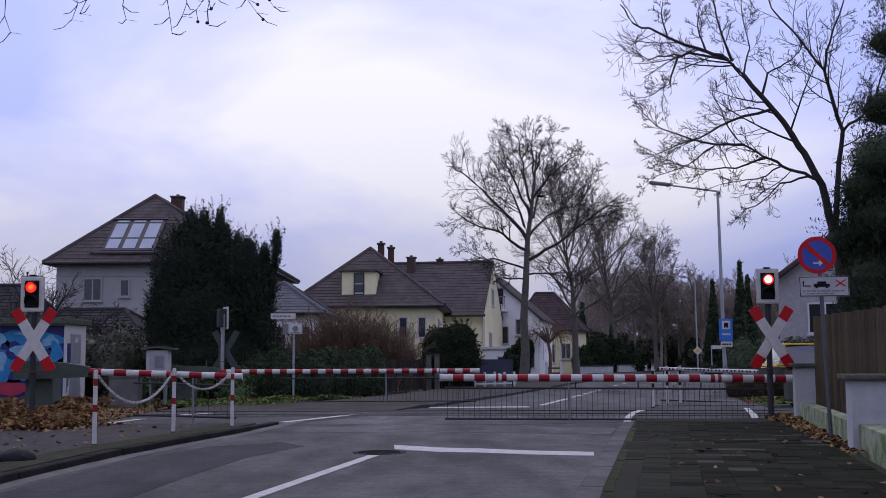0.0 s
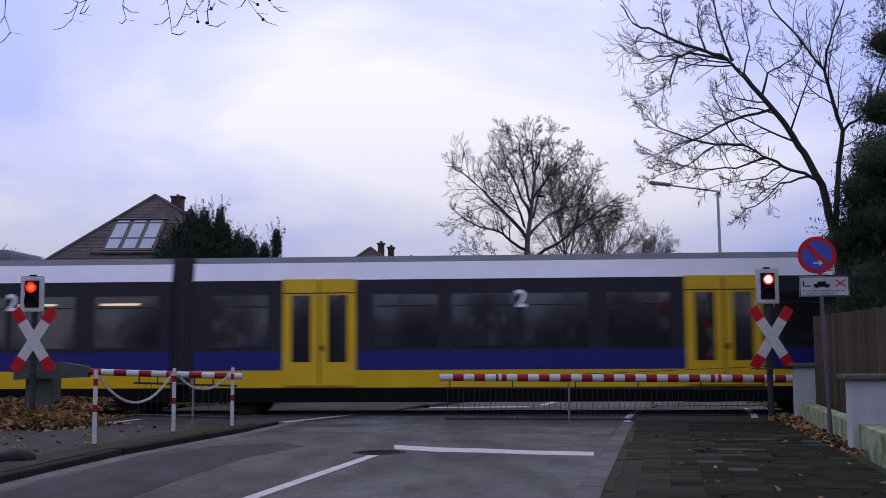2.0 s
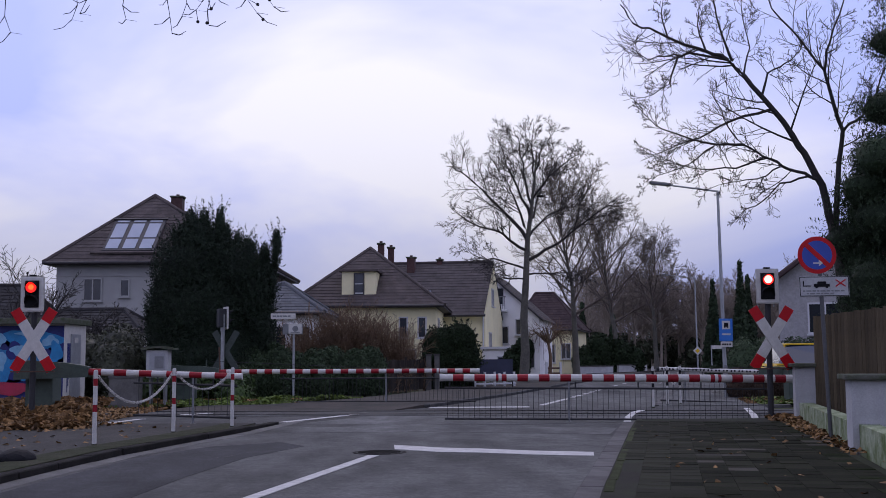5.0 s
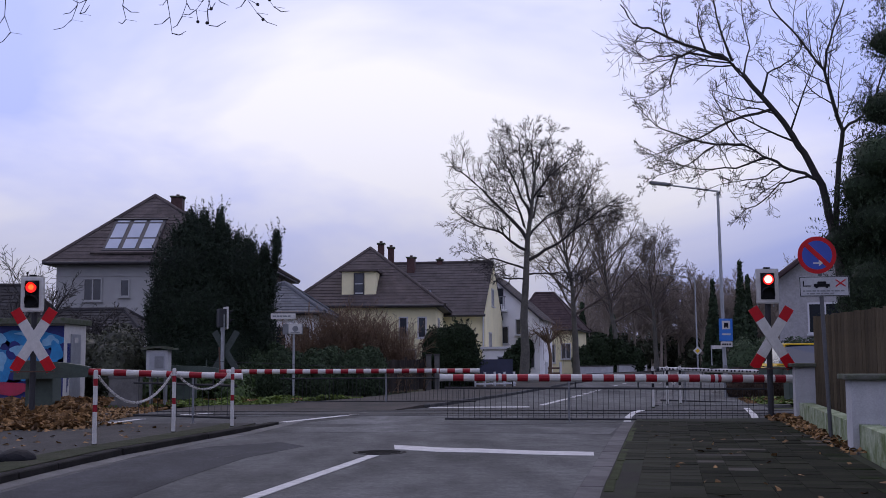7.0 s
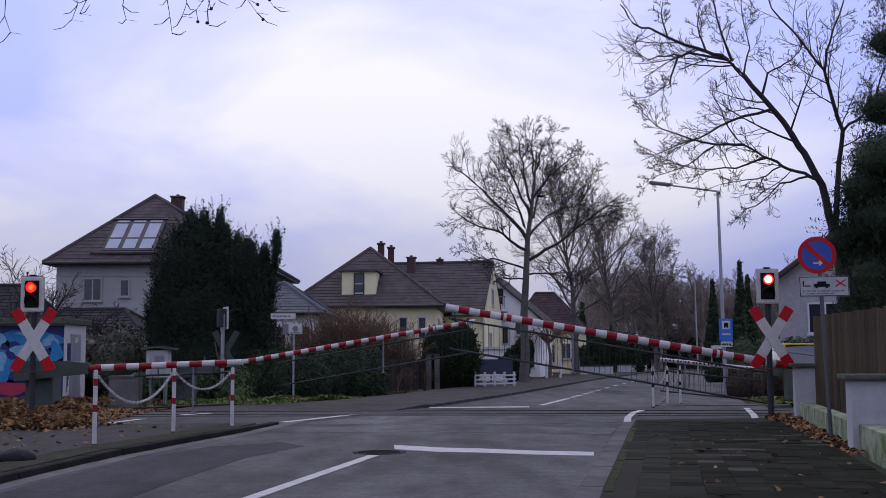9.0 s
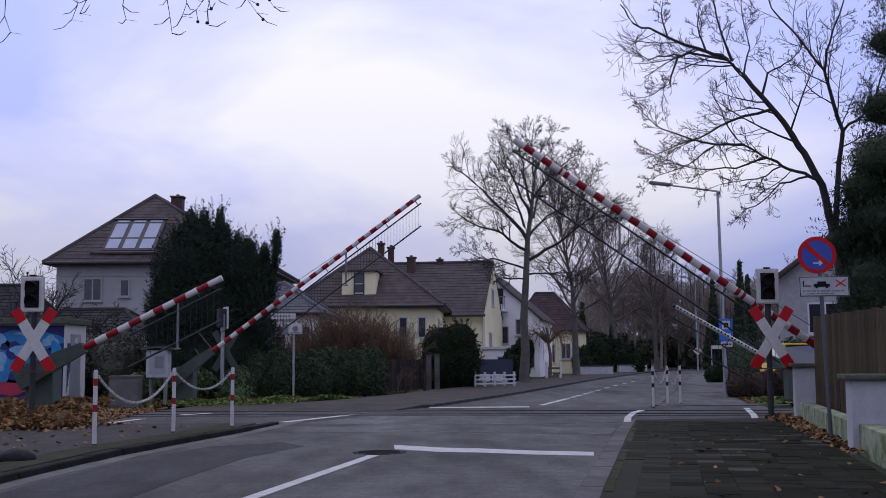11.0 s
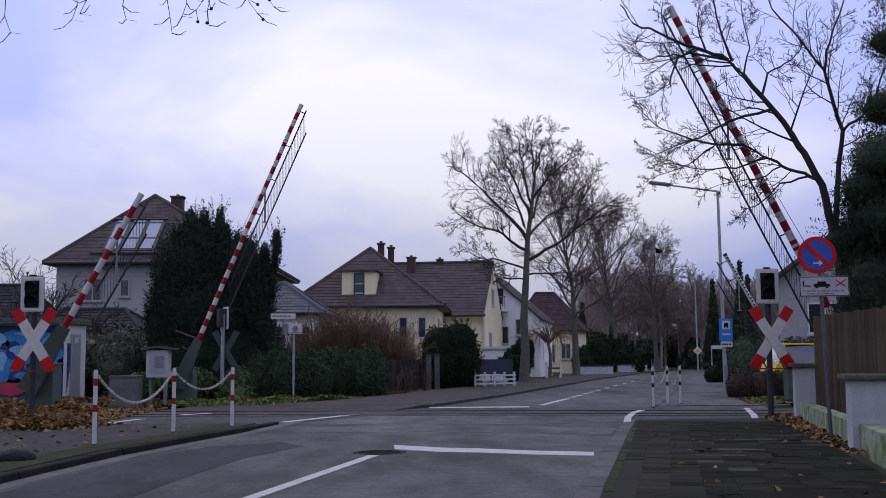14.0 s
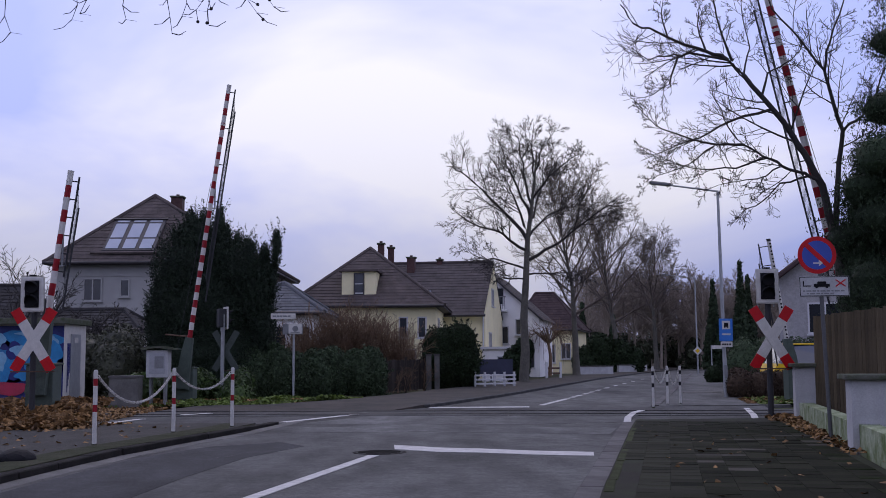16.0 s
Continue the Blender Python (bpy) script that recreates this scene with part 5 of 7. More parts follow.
def crossing_signal(x, y, height, cross_z, ground, label, turned=False, post=DARK_METAL):
    t = thing("crossing_signal", pose(x, y, 0, 0, 0, 118 if turned else 0), label, "signal", "crossing signals")
    tubepart("post", (0.02, 0, ground - 0.1), (0.02, 0, height + 0.2), 0.055, post, t, seg=14)
    for dx in (-0.16, 0.14):
        tubepart("bracket", (dx, 0.02, height - 0.38), (dx, 0.02, height + 0.1), 0.016, ZINC, t, seg=6)
    bd = boxpart("backing_board", (-0.215, -0.1, height - 0.33), (0.215, -0.06, height + 0.33), WHITE_PAINT, t, 0.035, "white rounded backing board")
    boxpart("dark_field", (-0.13, -0.115, height - 0.25), (0.13, -0.095, height + 0.25), BLACK, t, 0.006, "black lamp field")
    boxpart("lamp_case", (-0.15, -0.06, height - 0.27), (0.15, 0.16, height + 0.27), DARK_METAL if turned else GREY_POST, t, 0.03)
    boxpart("cable_hood", (-0.06, -0.09, height + 0.33), (0.06, -0.03, height + 0.36), BLACK, t, 0.006)
    for k, dz in enumerate((0.125, -0.125)):
        z = height + dz
        v, f = [], []
        n = 13
        for i in range(n):
            a = math.pi * (-0.12 + 1.24 * i / (n - 1))
            c, s2 = math.cos(a) * 0.118, math.sin(a) * 0.118
            v += [(c, -0.11, z + s2), (c, -0.11 - 0.2 * max(0.35, math.sin(a)), z + s2 - 0.02)]
        f = [(2 * i, 2 * i + 2, 2 * i + 3, 2 * i + 1) for i in range(n - 1)]
        vis = raw("visor", v, f, BLACK, t, True, "black lamp visor")
        sol = vis.modifiers.new("thick", "SOLIDIFY")
        sol.thickness = 0.006
        bm = bmesh.new()
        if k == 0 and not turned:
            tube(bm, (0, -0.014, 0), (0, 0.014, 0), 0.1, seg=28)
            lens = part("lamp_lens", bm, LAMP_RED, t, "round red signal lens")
            # black back of the disc stands in for the unlit lamp once turned
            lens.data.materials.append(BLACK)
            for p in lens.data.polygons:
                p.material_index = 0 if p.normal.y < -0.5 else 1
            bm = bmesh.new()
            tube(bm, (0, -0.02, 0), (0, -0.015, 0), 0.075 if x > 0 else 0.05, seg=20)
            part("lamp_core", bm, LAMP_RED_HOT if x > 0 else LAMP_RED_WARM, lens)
            # added black ring that keeps the turned lens's red glow off the housing
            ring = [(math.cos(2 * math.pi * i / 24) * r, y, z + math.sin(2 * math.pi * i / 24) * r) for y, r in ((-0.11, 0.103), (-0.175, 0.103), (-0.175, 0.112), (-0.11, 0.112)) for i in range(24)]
            raw("glow_guard", ring, [(a * 24 + i, a * 24 + (i + 1) % 24, (a + 1) * 24 + (i + 1) % 24, (a + 1) * 24 + i) for a in range(3) for i in range(24)], BLACK, t)
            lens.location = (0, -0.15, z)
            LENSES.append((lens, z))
        else:
            tube(bm, (0, -0.14, z), (0, -0.115, z), 0.1, seg=24)
            part("dark_lens", bm, BLACK, t)
    hold = new("warning_cross")
    hold.parent = t
    hold.matrix_basis = pose(0.05, -0.1, cross_z, 0, 0, 50 if turned else 0)
    hold["label"] = "red and white diagonal warning cross"
    cross_boards(hold, 0, turned)
    boxpart("cross_rod", (-0.36, -0.12, cross_z - 0.59), (0.46, -0.1, cross_z - 0.565), RUST, t)
    return t


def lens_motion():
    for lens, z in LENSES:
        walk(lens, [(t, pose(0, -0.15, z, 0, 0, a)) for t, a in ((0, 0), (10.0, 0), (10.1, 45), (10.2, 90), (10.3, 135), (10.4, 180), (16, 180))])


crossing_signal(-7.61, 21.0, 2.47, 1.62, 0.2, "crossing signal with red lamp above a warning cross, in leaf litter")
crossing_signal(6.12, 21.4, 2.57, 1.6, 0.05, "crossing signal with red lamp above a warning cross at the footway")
crossing_signal(-6.42, 33.0, 2.45, 1.5, 0.0, "grey back of a crossing signal facing the far road", True, ZINC)


def round_disc(parent, name, r, y0, y1, material, z=0, x=0, label=""):
    return tubepart(name, (x, y0, z), (x, y1, z), r, material, parent, seg=40, label=label)


def no_stopping_sign():
    t = thing("no_parking_sign", pose(5.42, 16.14, 0, 0, 0, -8), "round red and blue no parking sign above a white plate", "traffic sign", "traffic signs")
    tubepart("post", (0.05, 0.03, 0), (-0.03, 0.03, 2.72), 0.029, SIGN_POST, t, seg=12)
    d = round_disc(t, "sign_disc", 0.268, -0.012, 0.0, RED_SIGN, 2.69, -0.06, "round red-rimmed blue disc")
    round_disc(d, "blue_field", 0.208, -0.016, -0.0125, BLUE_SIGN, 2.69, -0.06)
    bm = box(bmesh.new(), (-0.215, -0.0205, -0.034), (0.215, -0.0165, 0.034), m=pose(-0.06, 0, 2.69, 0, 45, 0))
    part("red_bar", bm, RED_SIGN, d)
    bm = bmesh.new()
    box(bm, (-0.12, -0.0205, 2.565), (0.0, -0.0165, 2.583))
    box(bm, (-0.03, -0.0206, -0.009), (0.03, -0.0166, 0.009), m=pose(-0.015, 0, 2.59, 0, 40, 0))
    box(bm, (-0.03, -0.0207, -0.009), (0.03, -0.0167, 0.009), m=pose(-0.015, 0, 2.558, 0, -40, 0))
    part("white_arrow", bm, WHITE_PAINT, d)
    p = boxpart("plate", (-0.32, -0.012, 2.095), (0.37, 0.0, 2.385), PIER, t, 0.003, "white plate with a tow truck symbol and text bars")
    for lo, hi in (((-0.315, 2.37), (0.365, 2.38)), ((-0.315, 2.1), (0.365, 2.11)), ((-0.315, 2.11), (-0.305, 2.37)), ((0.355, 2.11), (0.365, 2.37))):
        boxpart("plate_border", (lo[0], -0.015, lo[1]), (hi[0], -0.0125, hi[1]), BLACK, p)
    for z, x0, x1 in ((2.165, -0.27, 0.3), (2.128, -0.22, 0.16)):
        x = x0
        k = 0
        while x < x1:
            w = 0.03 + 0.02 * ((k * 5) % 3)
            boxpart("text_bar", (x, -0.015, z), (x + w, -0.0125, z + 0.02), GREY_POST, p)
            x += w + 0.015
            k += 1
    bm = bmesh.new()
    box(bm, (-0.12, -0.0155, 2.235), (0.1, -0.0125, 2.275), 0.006)
    box(bm, (-0.07, -0.0156, 2.275), (0.05, -0.0126, 2.31), 0.012)
    for x in (-0.08, 0.06):
        tube(bm, (x, -0.0157, 2.232), (x, -0.0127, 2.232), 0.02, seg=12)
    box(bm, (-0.27, -0.0155, 2.24), (-0.16, -0.0125, 2.255))
    box(bm, (-0.27, -0.0156, 2.25), (-0.255, -0.0126, 2.32))
    part("tow_symbol", bm, BLACK, p)
    bm = bmesh.new()
    for a in (35, -35):
        box(bm, (-0.085, -0.0175 - 0.0005 * (a > 0), -0.009), (0.085, -0.0155, 0.009), m=pose(0.25, 0, 2.285, 0, a, 0))
    part("red_cross", bm, RED_SIGN, p)
    for z in (2.3, 2.6):
        boxpart("clip", (-0.05, -0.002, z), (0.05, 0.065, z + 0.03), ZINC, t)


no_stopping_sign()


def name_sign():
    t = thing("street_sign", pose(-4.57, 34.6, 0, 0, 0, 4), "grey post with street name plate and a white square sign", "traffic sign", "traffic signs")
    tubepart("post", (0, 0, 0), (0, 0, 2.35), 0.035, ZINC, t)
    p = boxpart("name_plate", (-0.7, -0.02, 2.47), (0.05, 0.0, 2.64), WHITE_PAINT, t, 0.004, "white name plate with dark bars")
    x = -0.64
    for w in (0.12, 0.1, 0.09, 0.14, 0.11):
        boxpart("text_bar", (x, -0.024, 2.53), (x + w - 0.02, -0.021, 2.58), GREY_POST, p)
        x += w
    boxpart("plate_stay", (-0.04, -0.01, 2.3), (-0.01, 0.02, 2.47), ZINC, t)
    boxpart("square_sign", (-0.16, -0.04, 2.02), (0.24, -0.02, 2.33), WHITE_PAINT, t, 0.01, "white square sign with a dark round symbol")
    tubepart("symbol", (0.05, -0.046, 2.17), (0.05, -0.041, 2.17), 0.09, GREY_POST, t, seg=20)
    boxpart("symbol_bar", (-0.09, -0.046, 2.05), (0.19, -0.041, 2.07), GREY_POST, t)
    boxpart("sign_box", (-0.34, 0.03, 2.0), (0.27, 0.12, 2.32), GREY_POST, t, 0.01)


name_sign()


def street_lamp(x, y, h, reach, label, sign=False):
    t = thing("street_lamp", pose(x, y, 0), label, "street lamp", "street lamps")
    tubepart("pole", (0, 0, -0.05), (-0.08, 0, h), 0.07, ZINC, t, 0.042, 12)
    boxpart("access_door", (-0.05, -0.09, 0.6), (0.05, -0.075, 1.0), GREY_POST, t, 0.005)
    tubepart("arm", (-0.08, 0, h - 0.02), (-reach, 0, h + 0.22), 0.03, ZINC, t, 0.025, 8)
    bm = bmesh.new()
    box(bm, (-0.34, -0.12, -0.05), (0.34, 0.12, 0.05), 0.045, pose(-reach, 0, h + 0.23, 0, 7, 0))
    part("lantern", bm, GREY_POST, t, "flat grey lantern head")
    return t


street_lamp(8.72, 35.2, 6.45, 1.88, "tall grey street lamp with a short arm")
street_lamp(18.8, 84, 7.15, 2.2, "tall grey street lamp far along the road")


def bus_stop():
    t = thing("stop_sign_board", pose(8.74, 35.04, 0), "blue and white stop sign fixed to the lamp pole", "sign", "traffic signs")
    p = boxpart("blue_board", (-0.22, -0.03, 1.73), (0.2, 0.0, 2.43), BLUE_LIGHT, t, 0.03, "blue board with a white field")
    boxpart("white_field", (-0.13, -0.036, 2.1), (0.12, -0.031, 2.36), WHITE_PAINT, p, 0.004)
    bm = bmesh.new()
    box(bm, (-0.07, -0.042, 2.17), (0.06, -0.037, 2.3), 0.01)
    for x in (-0.05, 0.03):
        tube(bm, (x + 0.005, -0.042, 2.16), (x + 0.005, -0.037, 2.16), 0.02)
    part("vehicle_symbol", bm, BLACK, p)
    boxpart("text_bar", (-0.14, -0.036, 1.92), (0.13, -0.031, 1.97), WHITE_PAINT, p)
    w = boxpart("white_plate", (-0.18, -0.03, 1.55), (0.18, -0.005, 1.72), WHITE_PAINT, t, 0.004)
    for x in (-0.14, -0.07, 0.0, 0.08):
        boxpart("text_bar", (x, -0.036, 1.61), (x + 0.05, -0.031, 1.66), BLACK, w)
    boxpart("clamp", (-0.06, -0.01, 1.9), (0.06, 0.05, 1.95), ZINC, t)
    q = thing("priority_sign", pose(18.78, 83.9, 0), "yellow and white diamond sign on the far lamp pole", "traffic sign", "traffic signs")
    tubepart("post", (0, 0.03, 0), (0, 0.03, 2.2), 0.03, ZINC, q)
    bm = box(bmesh.new(), (-0.24, -0.02, -0.24), (0.24, 0.0, 0.24), 0.01, pose(0, 0, 1.72, 0, 45, 0))
    part("diamond", bm, WHITE_PAINT, q)
    bm = box(bmesh.new(), (-0.12, -0.03, -0.12), (0.12, -0.021, 0.12), 0.0, pose(0, 0, 1.72, 0, 45, 0))
    part("yellow_field", bm, T_YELLOW, q)
    n = thing("street_sign", pose(19.6, 83, 0), "white street name plate on a thin post", "traffic sign", "traffic signs")
    tubepart("post", (0, 0, 0), (0, 0, 2.1), 0.04, ZINC, n)
    boxpart("name_plate", (-0.05, -0.02, 1.85), (0.75, 0.0, 2.1), WHITE_PAINT, n, 0.004)


bus_stop()

# ---- posts and chains ----
def chain(parent, a, b, sag, link=0.055, material=WHITE_PAINT):
    """Links hung between two points, each turned a quarter from the next."""
    a, b = Vector(a), Vector(b)
    n = max(6, int(((b - a).length + sag * 0.7) / link))
    pts = [a.lerp(b, i / n) - Vector((0, 0, sag * 4 * (i / n) * (1 - i / n))) for i in range(n + 1)]
    bm = bmesh.new()
    for i in range(n):
        p, q = pts[i], pts[i + 1]
        mid = (p + q) / 2
        d = (q - p)
        m = Matrix.Translation(mid) @ d.to_track_quat("X", "Z").to_matrix().to_4x4() @ Matrix.Rotation(i * math.pi / 2, 4, "X")
        L, w, r = d.length * 0.68, 0.02, 0.0075
        ring = [(-L, -w * 0.5), (-L * 0.6, -w), (L * 0.6, -w), (L, -w * 0.5), (L, w * 0.5), (L * 0.6, w), (-L * 0.6, w), (-L, w * 0.5)]
        vs = [[bm.verts.new(m @ Vector((x + ox, y, oz))) for ox, oz in ((0, r), (r * 0.5, -r), (-r, -r * 0.2))] for x, y in ring]
        for k in range(8):
            s0, s1 = vs[k], vs[(k + 1) % 8]
            for j in range(3):
                bm.faces.new((s0[j], s0[(j + 1) % 3], s1[(j + 1) % 3], s1[j]))
    return part("chain", bm, material, parent, "hanging white plastic chain")


def chain_fence(points, sags, zbase, h, label, bands, dark=RED_PAINT):
    """Red and white posts, each a thing, and the chains between them."""
    for x, y in points:
        t = thing("barrier_post", pose(x, y, zbase), label, "post", "chain posts")
        z = -0.1
        for i, b in enumerate(bands + [h]):
            tubepart("band", (0, 0, z), (0, 0, b), 0.031, WHITE_PAINT if i % 2 == 0 else dark, t, seg=14)
            z = b
        tubepart("foot_collar", (0, 0, -0.02), (0, 0, 0.025), 0.048, MOSS_DARK, t, 0.036, 12)
        tubepart("cap", (0, 0, h), (0, 0, h + 0.02), 0.031, WHITE_PAINT, t, 0.02, 14)
    for (a, b), sag in zip(zip(points, points[1:]), sags):
        c = thing("post_chain", pose(0, 0, 0), "white plastic chain hanging between striped posts", "chain", "post chains")
        chain(c, (a[0] + 0.03, a[1], zbase + h - 0.06), (b[0] - 0.03, b[1], zbase + h - 0.06), sag)


chain_fence([(-4.83, 15.79), (-4.37, 18.45), (-3.7, 19.94)], [0.42, 0.28], 0.07, 1.02, "white post with red bands beside the kerb", [0.46, 0.56, 0.82, 0.92])
chain_fence([(5.22, 28.4), (5.89, 30.0), (6.29, 30.3)], [0.35, 0.4], 0.0, 1.0, "white post with black bands at the far footway", [0.5, 0.6, 0.8, 0.9], BLACK)
# ---- boxes and hut beside the rails ----
def cabinets():
    t = thing("utility_box", pose(-7.62, 30.4, 0), "pale grey meter box with a curved lid on legs", "cabinet")
    boxpart("body", (-0.29, -0.2, 0.78), (0.29, 0.2, 1.5), PIER, t, 0.015)
    boxpart("door", (-0.2, -0.215, 0.88), (0.22, -0.2, 1.42), ZINC, t, 0.006, "grey box door")
    boxpart("vent", (-0.06, -0.222, 1.02), (0.18, -0.216, 1.34), GREY_POST, t)
    bm = bmesh.new()
    for i in range(6):
        a = -0.4 + i * 0.14
        box(bm, (a, -0.3, 1.5 + 0.06 * math.sin((i + 0.5) / 6 * math.pi)), (a + 0.15, 0.3, 1.55 + 0.06 * math.sin((i + 0.5) / 6 * math.pi)))
    part("lid", bm, CAP, t, "arched weathered lid")
    for x in (-0.22, 0.16):
        boxpart("leg", (x, -0.1, -0.1), (x + 0.06, 0.1, 0.78), GREY_POST, t)
    c = thing("cable_cabinet", pose(-8.35, 29.9, 0), "low weathered concrete cable cabinet", "cabinet")
    boxpart("body", (-0.38, -0.25, -0.1), (0.38, 0.25, 0.78), GUTTER, c, 0.02)
    boxpart("lid", (-0.4, -0.27, 0.78), (0.4, 0.27, 0.84), KERB, c, 0.012)
    boxpart("door", (-0.32, -0.262, 0.08), (0.32, -0.25, 0.72), GUTTER, c, 0.004)
    r = thing("rubber_base", pose(-4.98, 13.4, 0.08), "black rubber sign base lying on the footway", "sign base")
    bm = bmesh.new()
    for cx, rx, rz in ((-0.3, 0.3, 0.1), (-0.02, 0.22, 0.13)):
        bmesh.ops.create_icosphere(bm, subdivisions=3, radius=1, matrix=Matrix.Translation((cx, 0, 0.01)) @ Matrix.Diagonal((rx, 0.24, rz, 1)))
    for v in bm.verts:
        v.co.z = max(0.0, v.co.z + 0.02 * noise.noise(v.co * 9))
    part("block", bm, BLACK, r)


cabinets()


def graffiti_hut():
    t = thing("trackside_hut", pose(-14.2, 29.9, 0), "small white trackside hut covered in blue graffiti", "hut")
    boxpart("wall", (0, 0, -0.1), (4.2, 0.2, 2.2), WHITE_PAINT, t)
    boxpart("wall", (0, 1.6, -0.1), (4.2, 1.8, 2.2), WHITE_PAINT, t)
    boxpart("wall", (4.0, 0.2, -0.1), (4.2, 1.6, 2.2), WHITE_PAINT, t, 0, "pale end wall")
    boxpart("wall", (0, 0.2, -0.1), (0.2, 1.6, 2.2), WHITE_PAINT, t)
    boxpart("roof", (-0.2, -0.3, 2.2), (4.3, 2.0, 2.36), CAP, t, 0.02, "flat mossy roof edge")
    d = boxpart("door", (4.2, 0.5, 0.0), (4.23, 1.3, 1.95), ZINC, t, 0.005, "grey steel door")
    boxpart("notice", (4.23, 0.75, 1.72), (4.235, 1.05, 1.86), WHITE_PAINT, d)
    g1 = mat("graffiti_cyan", (0.014, 0.22, 0.48), 0.6, vary=0.3, scale=3)
    g2 = mat("graffiti_blue", (0.012, 0.02, 0.16), 0.6, vary=0.3, scale=3)
    g3 = mat("graffiti_pale", (0.2, 0.42, 0.6), 0.6, vary=0.25, scale=4)
    g4 = mat("graffiti_red", (0.4, 0.02, 0.06), 0.6, vary=0.3, scale=3)
    rg = random.Random(4)
    boxpart("painted_ground", (1.2, -0.003, 0.2), (4.19, -0.001, 2.16), g2, t, 0, "dark blue spray-painted ground")

    def blob(cx, cz, rx, rz, y, ma, hole=0.0):
        n = 22
        ph = rg.uniform(0, 6)
        v = []
        for i in range(n):
            a = 2 * math.pi * i / n
            k = 1 + 0.18 * math.sin(3 * a + ph) + 0.1 * math.sin(5 * a + 2 * ph)
            x = min(max(cx + rx * k * math.cos(a), 0.02), 4.19)
            z = min(max(cz + rz * k * math.sin(a), 0.0), 2.18)
            v.append((x, -y, z))
        raw("graffiti_shape", v, [tuple(range(n))], ma, t)
    shapes = ((2.2, 1.2, 2.0, 0.8, g2), (3.35, 1.72, 0.72, 0.36, g1), (2.66, 1.12, 0.36, 0.52, g2), (2.64, 1.14, 0.28, 0.44, g1), (2.58, 1.25, 0.1, 0.26, g3), (2.95, 1.5, 0.28, 0.22, g2), (3.0, 1.52, 0.2, 0.14, g3),
              (3.55, 1.1, 0.4, 0.42, g2), (3.5, 1.15, 0.28, 0.3, g1), (3.4, 1.28, 0.08, 0.14, g3), (3.85, 1.75, 0.22, 0.14, g3), (4.0, 1.45, 0.16, 0.3, g1), (2.9, 0.52, 0.55, 0.17, g4), (3.75, 0.5, 0.4, 0.25, g2), (2.5, 1.8, 0.16, 0.2, g3), (3.25, 1.95, 0.3, 0.06, g3), (3.15, 0.85, 0.2, 0.12, g1), (1.2, 1.2, 0.6, 0.5, g1), (0.6, 1.1, 0.3, 0.5, g3))
    for i, (cx, cz, rx, rz, ma) in enumerate(shapes):
        blob(cx, cz, rx, rz, 0.003 + 0.003 * i, ma)
    for k in range(5):
        boxpart("paint_drip", (4.203, 0.25 + 0.06 * k, 0.4 + 0.17 * k), (4.207, 0.29 + 0.06 * k, 1.7), g2, t)


graffiti_hut()

# ---- garden wall, fence and plants by the footway ----
def garden_wall():
    def pier(x, y, w, h, rz, z0=0.0):
        p = thing("gate_pier", pose(x, y, z0, 0, 0, rz), "white rendered pier with a dark weathered cap", "pier", "garden piers")
        boxpart("shaft", (0, 0, -0.1), (w, w, h), PIER, p, 0.012)
        boxpart("cap", (-0.09, -0.09, h), (w + 0.09, w + 0.09, h + 0.07), CAP, p, 0.02, "dark mossy cap stone")
        return p
    pier(6.47, 20.95, 0.42, 1.05, -11)
    pier(5.08, 14.2, 0.46, 0.95, -11)
    w = thing("garden_wall", pose(0, 0, 0), "low mossy rendered garden wall between piers", "wall")
    def run(x0, y0, x1, y1, h, t=0.24):
        d = Vector((x1 - x0, y1 - y0, 0))
        n = Vector((d.y, -d.x, 0)).normalized() * t
        prism("wall_run", [(x0, y0), (x1, y1), (x1 + n.x, y1 + n.y), (x0 + n.x, y0 + n.y)], -0.1, h, PIER_MOSS, w)
    run(5.24, 14.66, 6.53, 20.95, 0.4)
    run(3.6, 7.0, 5.16, 14.2, 0.4)


garden_wall()


def board_fence():
    t = thing("board_fence", pose(0, 0, 0), "tall weathered brown board fence behind the low wall", "fence")
    a, b = Vector((6.82, 20.85, 0)), Vector((7.25, 11.5, 0))
    d = (b - a)
    n = 66
    ang = math.degrees(math.atan2(d.y, d.x))
    me = None
    rg = random.Random(9)
    for i in range(n):
        p = a + d * (i / n)
        if me is None:
            bm = box(bmesh.new(), (0, -0.012, 0.0), (0.134, 0.012, 2.1), 0.003)
            o = part("board", bm, WOOD_FENCE, t)
            me = o.data
        else:
            o = new("board", me)
            o.parent = t
        o.matrix_basis = pose(p.x, p.y, rg.uniform(-0.015, 0.015) - 0.12 * (1 - i / n), 0, 0, ang + rg.uniform(-1.5, 1.5))
    for z in (0.4, 1.75):
        bm = box(bmesh.new(), (0, 0.014, z), (d.length, 0.07, z + 0.09), m=pose(a.x, a.y, 0, 0, 0, ang))
        part("rail", bm, WOOD_FENCE, t)


board_fence()


